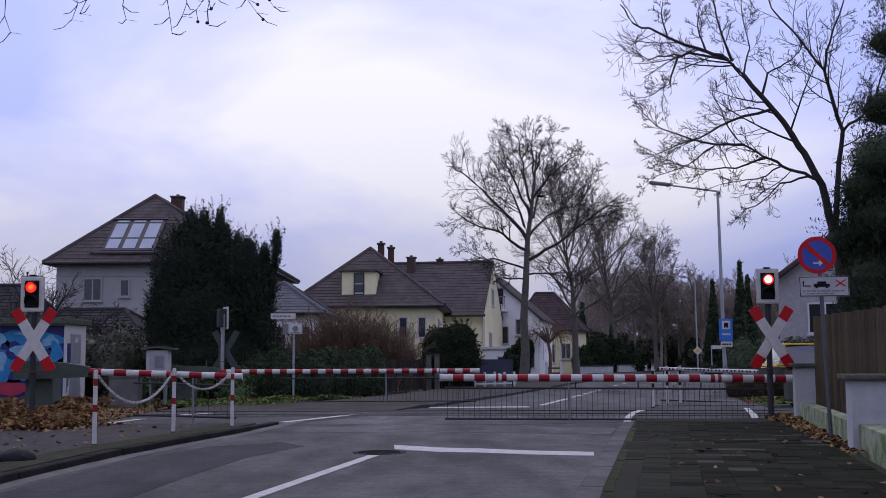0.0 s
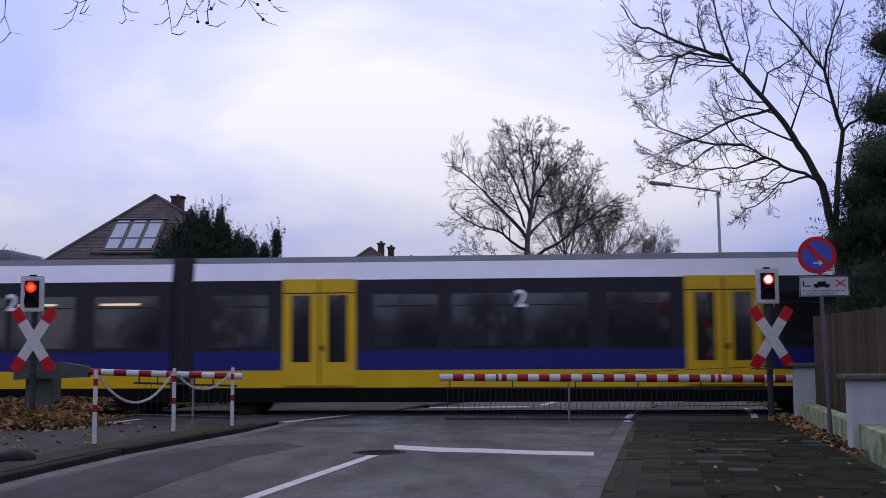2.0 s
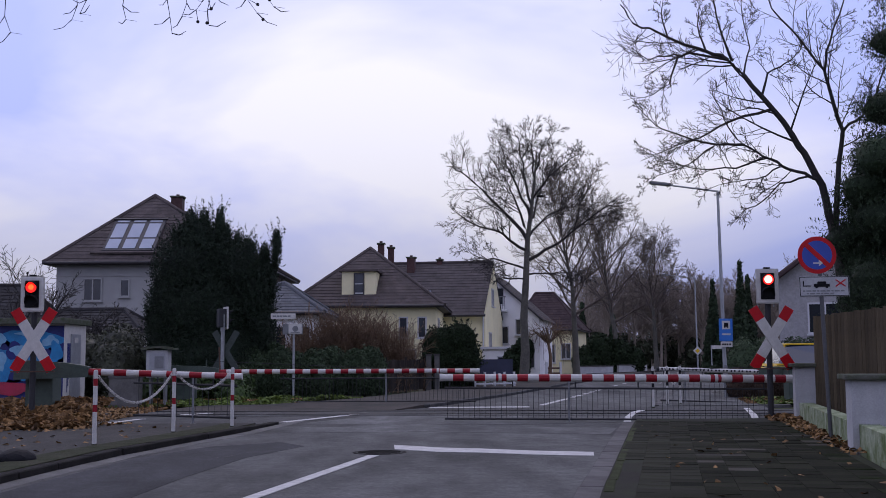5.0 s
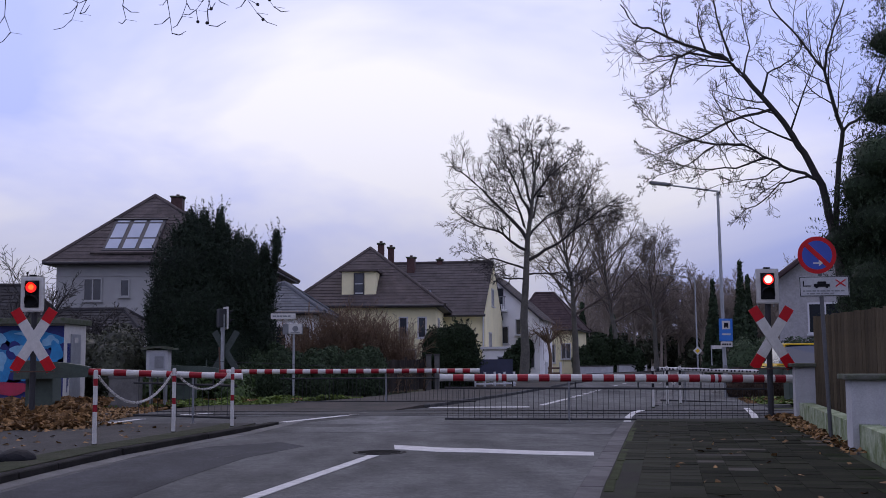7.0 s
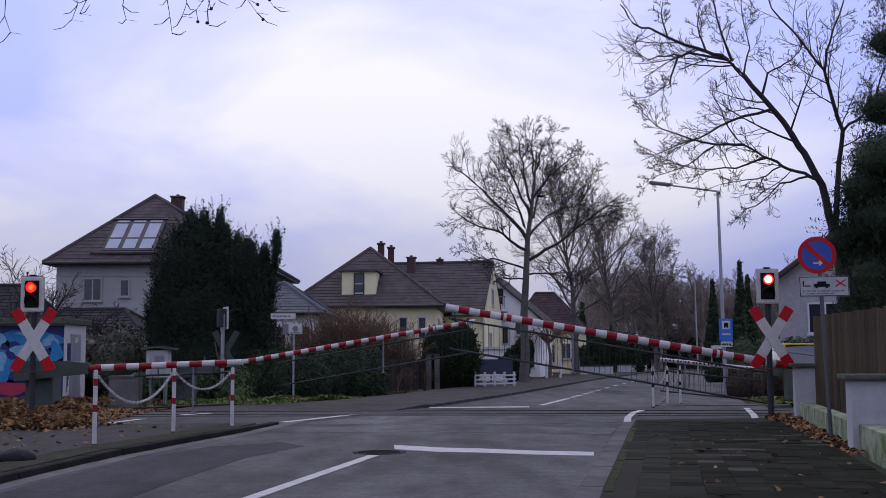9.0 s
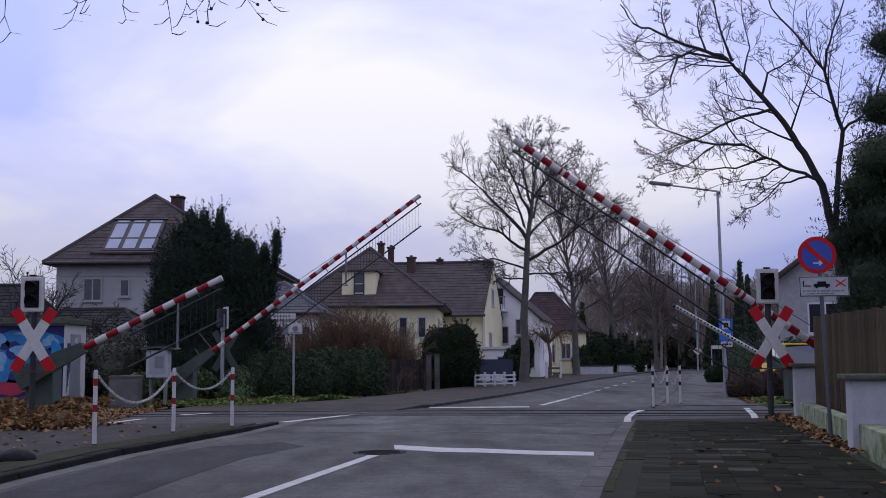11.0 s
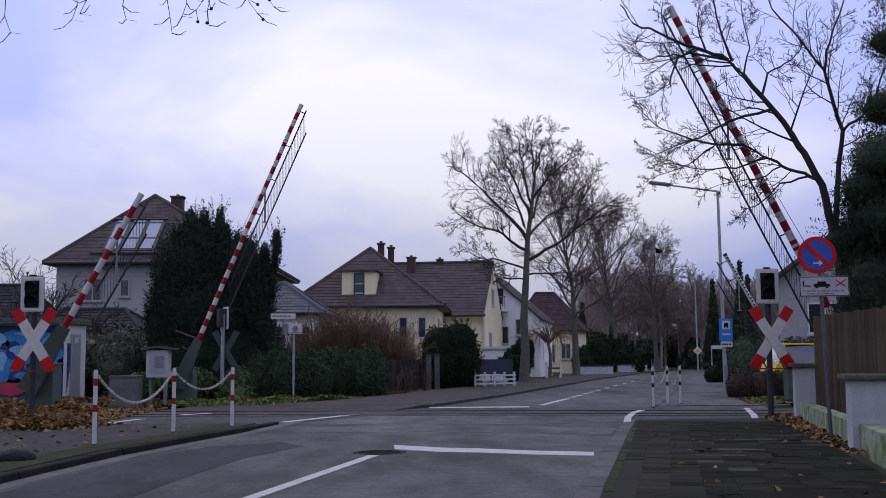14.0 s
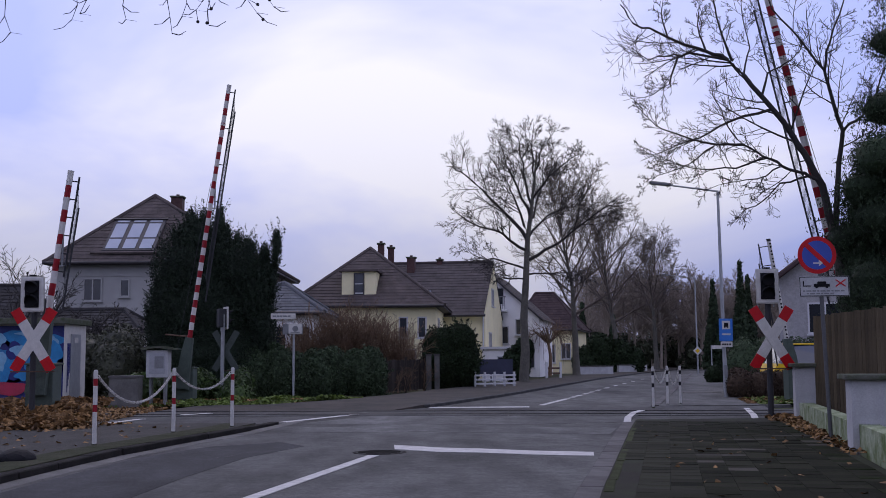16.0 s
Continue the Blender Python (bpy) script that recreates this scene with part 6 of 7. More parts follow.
def right_tree():
    """Bare tree behind the fence; main limbs set out, the rest grown."""
    t = thing("bare_tree", pose(7.56, 21.35, 0), "bare dark tree with long arching limbs behind the fence", "tree", "bare street trees")
    w = Wood(77)
    V = Vector
    trunk = [V((0, 0, -0.1)), V((0.0, 0, 1.2)), V((0.02, 0, 2.4)), V((-0.08, 0, 3.2)), V((-0.18, 0, 3.8)), V((-0.24, 0, 4.15))]
    w.limb(trunk, [0.19, 0.12, 0.108, 0.092, 0.075, 0.05], 10)
    raw("trunk", w.v, w.f, BARK, t, True)
    c = Wood(78, 0.006)
    spec = [(0, 0, 0, 0, 0), (14, 0.44, 50, 0.05, 0.03), (6, 0.5, 46, 0.08, 0.06), (3, 0.55, 42, 0.08, 0.08), (0, 0, 0, 0.09, 0.09)]

    def limb(r, depth, *points):
        limb_along(c, points, r, depth, 0.56, spec, 7, 0.014)
    limb(0.081, 0.0, (-0.16, 3.7), (-0.32, 4.5), (-0.64, 5.12), (-0.92, 5.57), (-1.25, 6.02), (-1.75, 6.64), (-2.05, 6.95), (-2.47, 7.12), (-2.91, 7.26), (-3.41, 7.51), (-3.86, 7.68), (-4.1, 8.05))
    limb(0.039, 0.0, (-0.36, 4.56), (-0.64, 4.73), (-1.08, 4.87), (-1.41, 5.04), (-1.8, 5.29), (-2.08, 5.63), (-2.3, 6.13), (-2.41, 6.45))
    limb(0.029, -0.3, (-1.8, 5.29), (-2.36, 5.26), (-3.08, 5.4), (-3.58, 5.57), (-3.97, 5.94))
    limb(0.024, 0.3, (-0.58, 4.67), (-1.08, 4.56), (-1.41, 4.22), (-1.75, 4.05), (-2.0, 3.8))
    limb(0.031, 0.0, (-2.05, 6.95), (-2.64, 7.06), (-3.08, 7.06), (-3.58, 6.95), (-3.9, 7.2))
    limb(0.023, -0.2, (-3.0, 7.03), (-3.19, 6.47), (-3.52, 6.25), (-4.13, 6.1))
    limb(0.031, 0.4, (-1.25, 5.97), (-1.97, 5.8), (-2.53, 5.52), (-3.08, 5.35), (-3.6, 5.15))
    limb(0.031, -0.5, (-1.97, 6.92), (-2.16, 7.37), (-2.3, 7.93), (-2.45, 8.7))
    limb(0.024, 0.5, (-2.47, 7.12), (-2.6, 7.65), (-2.5, 8.5))
    limb(0.027, 0.5, (-1.41, 6.25), (-1.27, 6.7), (-0.86, 6.95), (-0.53, 7.2), (-0.3, 7.7))
    limb(0.060, 0.3, (-0.1, 3.6), (0.03, 4.95), (0.14, 5.57), (-0.08, 6.25), (-0.19, 6.75), (-0.58, 7.37), (-1.08, 8.05), (-1.3, 8.9))
    limb(0.031, -0.3, (-0.19, 6.75), (-0.08, 7.26), (0.2, 8.1), (0.25, 8.8))
    limb(0.034, 0.2, (0.14, 5.57), (0.53, 5.85), (0.8, 6.2), (1.1, 6.95), (1.2, 8.0))
    limb(0.020, 0.4, (-1.75, 6.64), (-1.6, 7.2), (-1.75, 7.9), (-1.7, 8.7))
    limb(0.020, 0.4, (-3.2, 7.4), (-3.3, 7.9), (-3.2, 8.6))
    limb(0.022, -0.3, (-1.41, 5.04), (-2.0, 4.8), (-2.7, 4.75), (-3.4, 4.9), (-3.9, 5.15))
    limb(0.018, 0.3, (-2.36, 5.26), (-2.8, 4.95), (-3.4, 4.75), (-3.75, 4.45))
    limb(0.018, -0.3, (-1.08, 4.87), (-1.6, 4.6), (-2.2, 4.5), (-2.8, 4.3))
    raw("crown", c.v, c.f, TWIG, t, True, "bare limbs and long thin twigs")


right_tree()


def dark_conifer():
    rg = random.Random(12)
    lumps = []
    for i in range(34):
        z = 1.2 + 9.0 * i / 33
        r = 2.3 - 0.165 * z
        a = i * 2.4
        lumps.append((r * 0.7 * math.cos(a), r * 0.7 * math.sin(a), z, 0.6 + rg.random() * 0.3, 0.7, 0.35 + rg.random() * 0.25))
    lumps += [(-1.75 + 0.5 * rg.random(), -0.6 + 1.4 * rg.random(), 1.3 + 0.27 * i, 0.45, 0.5, 0.4) for i in range(14)]
    bush("conifer_tree", pose(9.4, 20.6, 0), lumps, 130000, 0.034, 13, CONIFER, "dark drooping conifer behind the board fence", "tree", 0.7, 0.8, 0.8, "", 4200, 0.5, -0.25, 0.28)


dark_conifer()


def plane_overhang():
    """A street tree beside the footway whose low twigs with seed balls hang into view from above."""
    t = thing("plane_tree", pose(-6.4, 6.6, 0), "plane tree with seed balls on twigs overhanging the road", "tree", "bare street trees")
    V = Vector
    w = Wood(91)
    w.limb([V((0, 0, -0.1)), V((0, 0, 1.5)), V((0.1, 0, 3)), V((0.3, 0, 4.2)), V((0.4, 0, 6.5)), V((0.4, 0, 9))], [0.3, 0.24, 0.22, 0.2, 0.14, 0.06], 12)
    raw("trunk", w.v, w.f, BARK_PLANE, t, True)
    c = Wood(92)
    main = [V((0.3, 0, 4.1)), V((1.6, 0.2, 4.5)), V((3.0, 0.4, 4.5)), V((4.4, 0.4, 4.35)), V((5.6, 0.5, 4.2))]
    c.limb(main, [0.11, 0.09, 0.07, 0.05, 0.025], 8)
    balls = bmesh.new()
    # twig feet by distance along the road: x, lowest z
    for x, zl, nb in ((-2.7, 3.28, 0), (-2.38, 3.36, 0), (-2.28, 3.4, 0), (-1.98, 3.36, 0), (-1.82, 3.27, 0), (-1.72, 3.38, 0), (-1.5, 3.42, 3), (-1.37, 3.32, 2), (-1.2, 3.4, 3), (-1.12, 3.44, 2)):
        top = V((x + 6.4 + c.rng.uniform(-0.25, 0.25), 0.4 + c.rng.uniform(-0.15, 0.15), 4.35))
        low = V((x + 6.4 + c.rng.uniform(-0.04, 0.04), 0.4, zl))
        pts = []
        for i in range(8):
            k = i / 7
            pts.append(top.lerp(low, k) + V((0.07 * math.sin(k * 5 + x * 9) * (0.3 + k), 0, 0.05 * math.sin(k * 7))))
        pts.append(pts[-1] + V((0.07, 0, -0.012)))
        c.limb(pts, [0.0055 - 0.0005 * i for i in range(9)], 4)
        for j in range(4):
            i = 4 + j
            d = V((c.rng.choice((-1, 1)) * c.rng.uniform(0.05, 0.13), c.rng.uniform(-0.05, 0.05), c.rng.uniform(-0.1, 0.05)))
            q = [pts[i], pts[i] + d * 0.5 + V((0, 0, -0.02)), pts[i] + d]
            c.limb(q, [0.004, 0.003, 0.0022], 3)
        for j in range(nb):
            i = 5 + j
            hook = pts[min(i, 8)] + V((c.rng.uniform(-0.08, 0.08), 0, -c.rng.uniform(0.02, 0.1)))
            c.limb([pts[min(i, 8)], hook], [0.0025, 0.002], 3)
            bmesh.ops.create_icosphere(balls, subdivisions=2, radius=0.011, matrix=Matrix.Translation(hook))
    raw("crown", c.v, c.f, TWIG, t, True, "low hanging twigs")
    part("seed_balls", balls, TWIG, t, "small round dark seed balls")["kind"] = "stuff"


plane_overhang()


def parked_car():
    t = thing("parked_car", pose(12.9, 38.5, 0.02), "yellow parked estate car behind the hedge", "car")
    prof = [(-1.9, 0.35), (-1.95, 0.75), (-1.85, 1.0), (1.0, 0.98), (1.9, 0.85), (2.0, 0.6), (1.95, 0.35)]
    cab = [(-1.8, 1.0), (-1.55, 1.55), (-1.3, 1.62), (0.2, 1.62), (0.45, 1.57), (1.05, 0.99)]
    def ext(name, pts, w0, w1, ma):
        n = len(pts)
        v = [(x, -w0 if z < 1.3 else -w1, z) for x, z in pts] + [(x, w0 if z < 1.3 else w1, z) for x, z in pts]
        return raw(name, v, [tuple(range(n)), tuple(range(2 * n - 1, n - 1, -1))] + [(i, (i + 1) % n, (i + 1) % n + n, i + n) for i in range(n)], ma, t)
    ext("body", prof, 0.88, 0.88, T_YELLOW)
    ext("glasshouse", cab, 0.84, 0.68, T_GLASS)
    boxpart("roof", (-1.5, -0.66, 1.6), (0.35, 0.66, 1.67), T_YELLOW, t, 0.03)
    for x in (-1.62, -0.45, 0.5):
        tubepart("pillar", (x, -0.85, 1.0), (x * 0.93 - 0.05, -0.69, 1.6), 0.04, T_YELLOW, t, seg=6)
    for x in (-1.25, 1.25):
        for s in (-1, 1):
            wh = tubepart("wheel", (x, s * 0.7, 0.31), (x, s * 0.9, 0.31), 0.32, BLACK, t, seg=20)
            tubepart("rim", (x, s * 0.89, 0.31), (x, s * 0.91, 0.31), 0.2, ZINC, wh, seg=16)


parked_car()

# ---- hedges, far garden fences and woods ----
def white_fence():
    t = thing("garden_fence", pose(1.3, 47.2, 0, 0, 0, 25), "low white slatted garden fence by the footway", "fence")
    for i in range(5):
        boxpart("post", (i * 0.46 - 0.04, -0.04, 0), (i * 0.46 + 0.04, 0.04, 0.68), FRAME_WHITE, t, 0.006)
    for z in (0.16, 0.33, 0.5):
        boxpart("slat", (0.0, -0.075, z), (1.9, -0.042, z + 0.07), FRAME_WHITE, t, 0.004)
    b = thing("tarpaulin_screen", pose(1.25, 50.0, 0, 0, 0, 12), "dark blue tarpaulin screen behind the white fence", "screen")
    boxpart("cloth", (-0.05, 0, 0.55), (1.85, 0.03, 1.2), mat("tarpaulin", (0.03, 0.035, 0.07), 0.6, vary=0.3, scale=3), b)
    for x in (0, 0.85, 1.7):
        boxpart("stake", (x, 0.032, 0), (x + 0.05, 0.08, 1.15), FRAME_DARK, b)
    for x in (-0.58, -0.26):
        p = thing("gate_pillar", pose(x, 44.5, 0), "grey stone gate pillar at the hedge", "pier", "gate pillars")
        boxpart("shaft", (-0.1, -0.1, 0), (0.1, 0.1, 1.36), GUTTER, p, 0.01)
        boxpart("cap", (-0.13, -0.13, 1.36), (0.13, 0.13, 1.42), KERB, p, 0.01)
    g = thing("garden_gate", pose(6.0, 66.8, 0, 0, 0, 20), "small white garden gate with posts", "gate")
    for x in (0, 0.9):
        boxpart("post", (x, -0.06, 0), (x + 0.12, 0.06, 1.0), FRAME_WHITE, g, 0.01)
    for z in (0.3, 0.6):
        boxpart("bar", (0.12, -0.03, z), (0.9, 0.03, z + 0.1), RUST, g, 0.01)
    for x, y, l, rz in ((9.6, 80, 3.2, 35), (16.0, 97, 4.0, 60), (14.2, 92, 2.0, 35)):
        q = thing("low_wall", pose(x, y, 0, 0, 0, rz), "low pale garden wall at the footway", "wall", "low walls")
        boxpart("wall", (0, 0, 0), (l, 0.25, 0.6), PIER, q, 0.01)
        boxpart("coping", (-0.03, -0.03, 0.6), (l + 0.03, 0.28, 0.68), KERB, q, 0.01)


white_fence()
bush("clipped_hedge", pose(0, 0, 0), [(9.15 + 0.22 * i, 35.2 + 0.9 * i, 0.36, 0.42, 0.6, 0.5) for i in range(7)] + [(9.2 + 0.4 * i, 35.1, 0.34, 0.4, 0.4, 0.48) for i in range(4)], 12000, 0.04, 15, BROWN_HEDGE, "low brown clipped hedge beside the far footway", "hedge", 0.85, 0.92)
bush("clipped_bush", pose(13.3, 56, 0), [(0, 0, 0.35, 0.42, 0.4, 0.45), (0.35, 0.2, 0.3, 0.3, 0.35, 0.38)], 3000, 0.06, 16, DARK_GREEN, "round green clipped bush by the footway", "bush", 0.85, 0.9)
bush("green_hedge", pose(0, 0, 0), [(11.3 + 0.9 * i, 42.5 + 0.3 * math.sin(i * 2), 0.95, 0.8, 0.7, 1.0) for i in range(9)], 24000, 0.055, 17, IVY, "tall green garden hedge before the white house", "hedge", 0.8, 0.88)
bush("evergreen_bush", pose(3.9, 60.5, 0), [(0, 0, 0.9, 0.7, 0.7, 1.0), (0.4, 0, 1.7, 0.5, 0.5, 0.6)], 3500, 0.12, 18, DARK_GREEN, "dark evergreen bush in the front garden", "bush", 0.8, 0.85)
bush("evergreen_shrubbery", pose(13.2, 92.5, 0), [(-1.7, 0, 0.9, 1.0, 0.8, 1.3), (-0.4, 0.6, 1.5, 1.2, 0.9, 1.7), (1.1, 0.8, 1.2, 1.2, 0.9, 1.5), (2.4, 1.2, 0.9, 1.0, 0.9, 1.2)], 9000, 0.13, 27, DARK_GREEN, "dark evergreen shrubbery beside the red-roofed house", "bush", 0.75, 0.85)
bush("garden_thicket", pose(0, 0, 0), rng_lumps(19, 22, -12.2, 38.5, 1.0, 3.2, 1.0, 0.6, 0.6, 1.0), 32000, 0.06, 20, mat("thicket_leaf", (0.058, 0.063, 0.034), 0.7, vary=0.4, scale=2, island=0.5), "brown-green garden thicket behind the utility boxes", "bush", 0.75, 0.85)
bush("bramble_bank", pose(0, 0, 0), rng_lumps(22, 14, -7.6, 33.5, 0.35, 1.7, 0.7, 0.2, 0.35, 0.6), 12000, 0.06, 23, SHRUB, "low green brambles around the utility boxes", "bush", 0.75, 0.8)


def garden_fruit_trees():
    spec = [(0, 0, 0, 0, 0), (8, 0.55, 45, 0.13, 0.02), (6, 0.5, 45, 0.15, 0.03), (4, 0.5, 45, 0.15, 0.03), (0, 0, 0, 0.15, 0.02)]
    for x, y, h, sd in ((-13.6, 42, 4.4, 61), (-15.8, 43, 4.6, 62), (-17.2, 44, 5.6, 63), (-11.6, 42, 4.0, 64)):
        t = thing("fruit_tree", pose(x, y, 0), "small bare garden fruit tree", "tree", "garden trees")
        w = Wood(sd, 0.012)
        for k in range(4):
            w.grow((0, 0, 0.1), (w.rng.gauss(0, 0.35), w.rng.gauss(0, 0.3), 1), h * w.rng.uniform(0.6, 0.9), 0.07, 1, spec)
        raw("crown", w.v, w.f, TWIG, t, True)
    # weeping bare tree before the red-roofed house
    t = thing("weeping_tree", pose(7.3, 78, 0), "small weeping bare tree in the front garden", "tree", "garden trees")
    w = Wood(66)
    w.limb([Vector((0, 0, 0)), Vector((0.05, 0, 1.4)), Vector((-0.1, 0, 2.3))], [0.14, 0.11, 0.09], 8)
    for k in range(26):
        a = k * 2.4
        r = w.rng.uniform(0.8, 2.0)
        p0 = Vector((-0.1, 0, 2.2))
        tip = Vector((r * math.cos(a), r * math.sin(a), 2.9 + w.rng.uniform(-0.3, 0.4)))
        pts = [p0, p0.lerp(tip, 0.6) + Vector((0, 0, 0.5)), tip, tip + Vector((0.2 * math.cos(a), 0.2 * math.sin(a), -w.rng.uniform(0.8, 2.0)))]
        w.limb(pts, [0.05, 0.035, 0.02, 0.006], 4)
        w.branch(pts, [0.04, 0.03, 0.02, 0.01], 2.2, 2, spec)
    raw("crown", w.v, w.f, TWIG_RED, t, True)


garden_fruit_trees()


def far_woods():
    spec = [(0, 0, 0, 0, 0), (7, 0.5, 40, 0.1, 0.04), (6, 0.5, 40, 0.12, 0.04), (4, 0.5, 40, 0.14, 0.03), (0, 0, 0, 0.15, 0.02)]
    rg = random.Random(100)
    w = Wood(101, 0.022)
    for i in range(125):
        y = rg.uniform(112, 150)
        px = rg.uniform(0.125, 0.35)
        x = px * y
        if 0.2 < px < 0.232 and rg.random() < 0.5:
            continue
        h = rg.uniform(9.0, 12.5) if px < 0.21 else rg.uniform(7.5, 11)
        w.limb([Vector((x, y, -0.1)), Vector((x, y, h * 0.4)), Vector((x + rg.gauss(0, 0.3), y, h * 0.75))], [0.15, 0.11, 0.06], 6)
        for k in range(9):
            z = h * (0.25 + 0.45 * k / 9)
            w.grow((x, y, z), (rg.gauss(0, 0.7), rg.gauss(0, 0.7), 0.9), h * rg.uniform(0.25, 0.45), 0.08, 1, spec)
    # haze over the distant woods comes from this pale twig colour
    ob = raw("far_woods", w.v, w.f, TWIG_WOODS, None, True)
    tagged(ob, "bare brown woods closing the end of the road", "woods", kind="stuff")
    l = rng_lumps(102, 46, 27, 126, 1.3, 14, 9, 1.0, 1.0, 2.2)
    l += rng_lumps(104, 40, 30, 150, 2.0, 18, 4, 1.2, 1.5, 3.0)
    v, f = leaf_cloud(l, 44000, 0.3, 103, 0.0, 0.5)
    ob = raw("far_shrubs", v, f, WOOD_LEAF)
    tagged(ob, "dark evergreen shrubs under the far woods", "woods", kind="stuff")
    for x, y, h, sd in ((24.2, 92, 8.6, 1), (25.6, 95, 7.6, 2), (22.9, 96, 7.4, 3), (13.0, 106, 6.0, 4), (16.2, 108, 5.0, 5)):
        lumps = [(0, 0, h * k / 12, max(0.16, 1.15 * (1 - k / 12.5)), max(0.16, 1.15 * (1 - k / 12.5)), h / 14) for k in range(1, 13)]
        bush("spruce_tree", pose(x, y, 0), lumps, 5000, 0.18, 200 + sd, CONIFER, "slender dark spruce among the far trees", "tree", 0.6, 0.7, 0.5)


far_woods()


def road_end_woods():
    """Trees and hedges along the street behind the camera, mirrored in the train's panes."""
    l = rng_lumps(302, 46, 0, -34, 2.4, 46, 5, 1.6, 1.6, 3.6)
    v, f = leaf_cloud(l, 16000, 0.4, 303, 0.0, 0.5)
    tagged(raw("far_shrubs", v, f, DARK_GREEN), "dark hedges and shrubs closing the street", "woods", kind="stuff")
    w = Wood(304, 0.03)
    for i in range(16):
        x, y, h = -44 + i * 5.8 + w.rng.uniform(-1.5, 1.5), -30 + w.rng.uniform(-4, 4), w.rng.uniform(7, 11)
        w.limb([Vector((x, y, -0.1)), Vector((x, y, h * 0.45)), Vector((x, y, h * 0.8))], [0.24, 0.17, 0.08], 6)
        for k in range(8):
            w.grow((x, y, h * (0.3 + 0.06 * k)), (w.rng.gauss(0, 0.7), w.rng.gauss(0, 0.7), 0.8), h * 0.36, 0.09, 2, [(0, 0, 0, 0, 0), (6, 0.5, 40, 0.1, 0.04), (6, 0.5, 40, 0.12, 0.04), (4, 0.5, 40, 0.14, 0.03), (0, 0, 0, 0.15, 0.02)])
    tagged(raw("far_woods", w.v, w.f, TWIG_FAR, None, True), "bare trees along the street", "woods", kind="stuff")


road_end_woods()

# ---- litter and grass ----
scatter_leaves("leaf_litter", [(-11, 18.3), (-6.3, 19.5), (-6.6, 22.7), (-13, 22.9)], 17000, 0.085, 41, LEAF_DEAD, "heaped brown fallen leaves round the signal", 0.1, 0.16, "stuff", 0.36)
scatter_leaves("leaf_litter", [(-8.4, 22.8), (-6.9, 23.0), (-6.9, 29.5), (-8.8, 29.5)], 2200, 0.06, 51, LEAF_DEAD, "brown leaves trodden along the footway edge", 0.0, 0.04)
scatter_leaves("leaf_litter", [(-11, 17.7), (-6.1, 18.9), (-5.7, 21.0), (-11, 19.5)], 900, 0.06, 52, LEAF_DEAD, "loose leaves fringing the heap on the footway", 0.085, 0.05)
bank = raw("leaf_bank", [(-11, 18.2, -0.1), (-6.8, 19.5, -0.1), (-7.0, 23.3, -0.1), (-13.5, 24.0, -0.1), (-7.7, 22.3, 0.34), (-12.5, 22.6, 0.4)], [(0, 1, 4, 5), (1, 2, 4), (2, 3, 5, 4), (3, 0, 5)], EARTH)
tagged(bank, "low earth bank under the fallen leaves", "ground", kind="structure")
scatter_leaves("leaf_litter", [(-9.0, 29.6), (-3.5, 30.6), (-4.5, 33.5), (-10, 33)], 4500, 0.08, 42, LEAF_DEAD, "brown fallen leaves under the barrier", 0.02, 0.12)
scatter_leaves("leaf_litter", [(4.75, 13.6), (5.2, 13.6), (6.5, 20.9), (6.1, 20.9)], 700, 0.05, 43, LEAF_DEAD, "brown fallen leaves along the garden wall", 0.09, 0.05)
scatter_leaves("leaf_litter", [(5.9, 20.6), (6.5, 20.2), (6.7, 22.0), (6.2, 22.0)], 420, 0.07, 44, LEAF_DEAD, "brown fallen leaves around the signal post", 0.09, 0.08)
scatter_leaves("leaf_litter", [(8.0, 30.0), (11, 30.0), (11.5, 33.5), (8.6, 33.5)], 1600, 0.07, 45, LEAF_DEAD, "brown leaves on the far verge", 0.02, 0.06)
scatter_leaves("leaf_litter", [(2.0, 8), (4.2, 9), (6.2, 20), (3.3, 20)], 60, 0.045, 46, LEAF_DEAD, "few scattered leaves on the pavement", 0.09, 0.0)
scatter_leaves("leaf_litter", [(-9, 13), (-5.2, 13), (-4.3, 20), (-9, 20)], 160, 0.05, 47, LEAF_DEAD, "few scattered leaves on the opposite footway", 0.085, 0.0)
scatter_leaves("verge_grass", [(-6.9, 29.0), (-4.6, 29.6), (-2.4, 34.4), (-6.8, 35.0)], 18000, 0.07, 48, GRASS, "bright green grass verge along the hedge", 0.05, 0.16)
scatter_leaves("verge_grass", [(-9.5, 29.4), (-6.4, 30.2), (-6.0, 32.6), (-9.5, 32)], 3500, 0.08, 49, GRASS, "grass tufts by the utility boxes", 0.02, 0.12)
scatter_leaves("verge_grass", [(8.2, 29.5), (11.5, 30), (11.5, 32.5), (8.8, 33.5)], 3500, 0.08, 50, GRASS, "grass tufts behind the far footway", 0.02, 0.1)
def mossy_strip():
    l, r = shift(near(ROAD_L, 6, 20.8), -0.75), shift(near(ROAD_L, 6, 20.8), -0.165)
    l, r = along2(l), along2(r)
    v = []
    for (xa, ya), (xb, yb) in zip(l, r):
        z = 0.094 - 0.03 * max(0, (ya - 18.0) / 2.8)
        v += [(xa, ya, 0.03), (xa + 0.06, ya, 0.09), (xb, yb, z), (xb, yb, -0.1)]
    n = len(l)
    f = [(4 * i + k, 4 * i + 4 + k, 4 * i + 5 + k, 4 * i + 1 + k) for i in range(n - 1) for k in range(3)]
    return raw("moss_strip", v, [q[::-1] for q in f], MOSS_DARK)


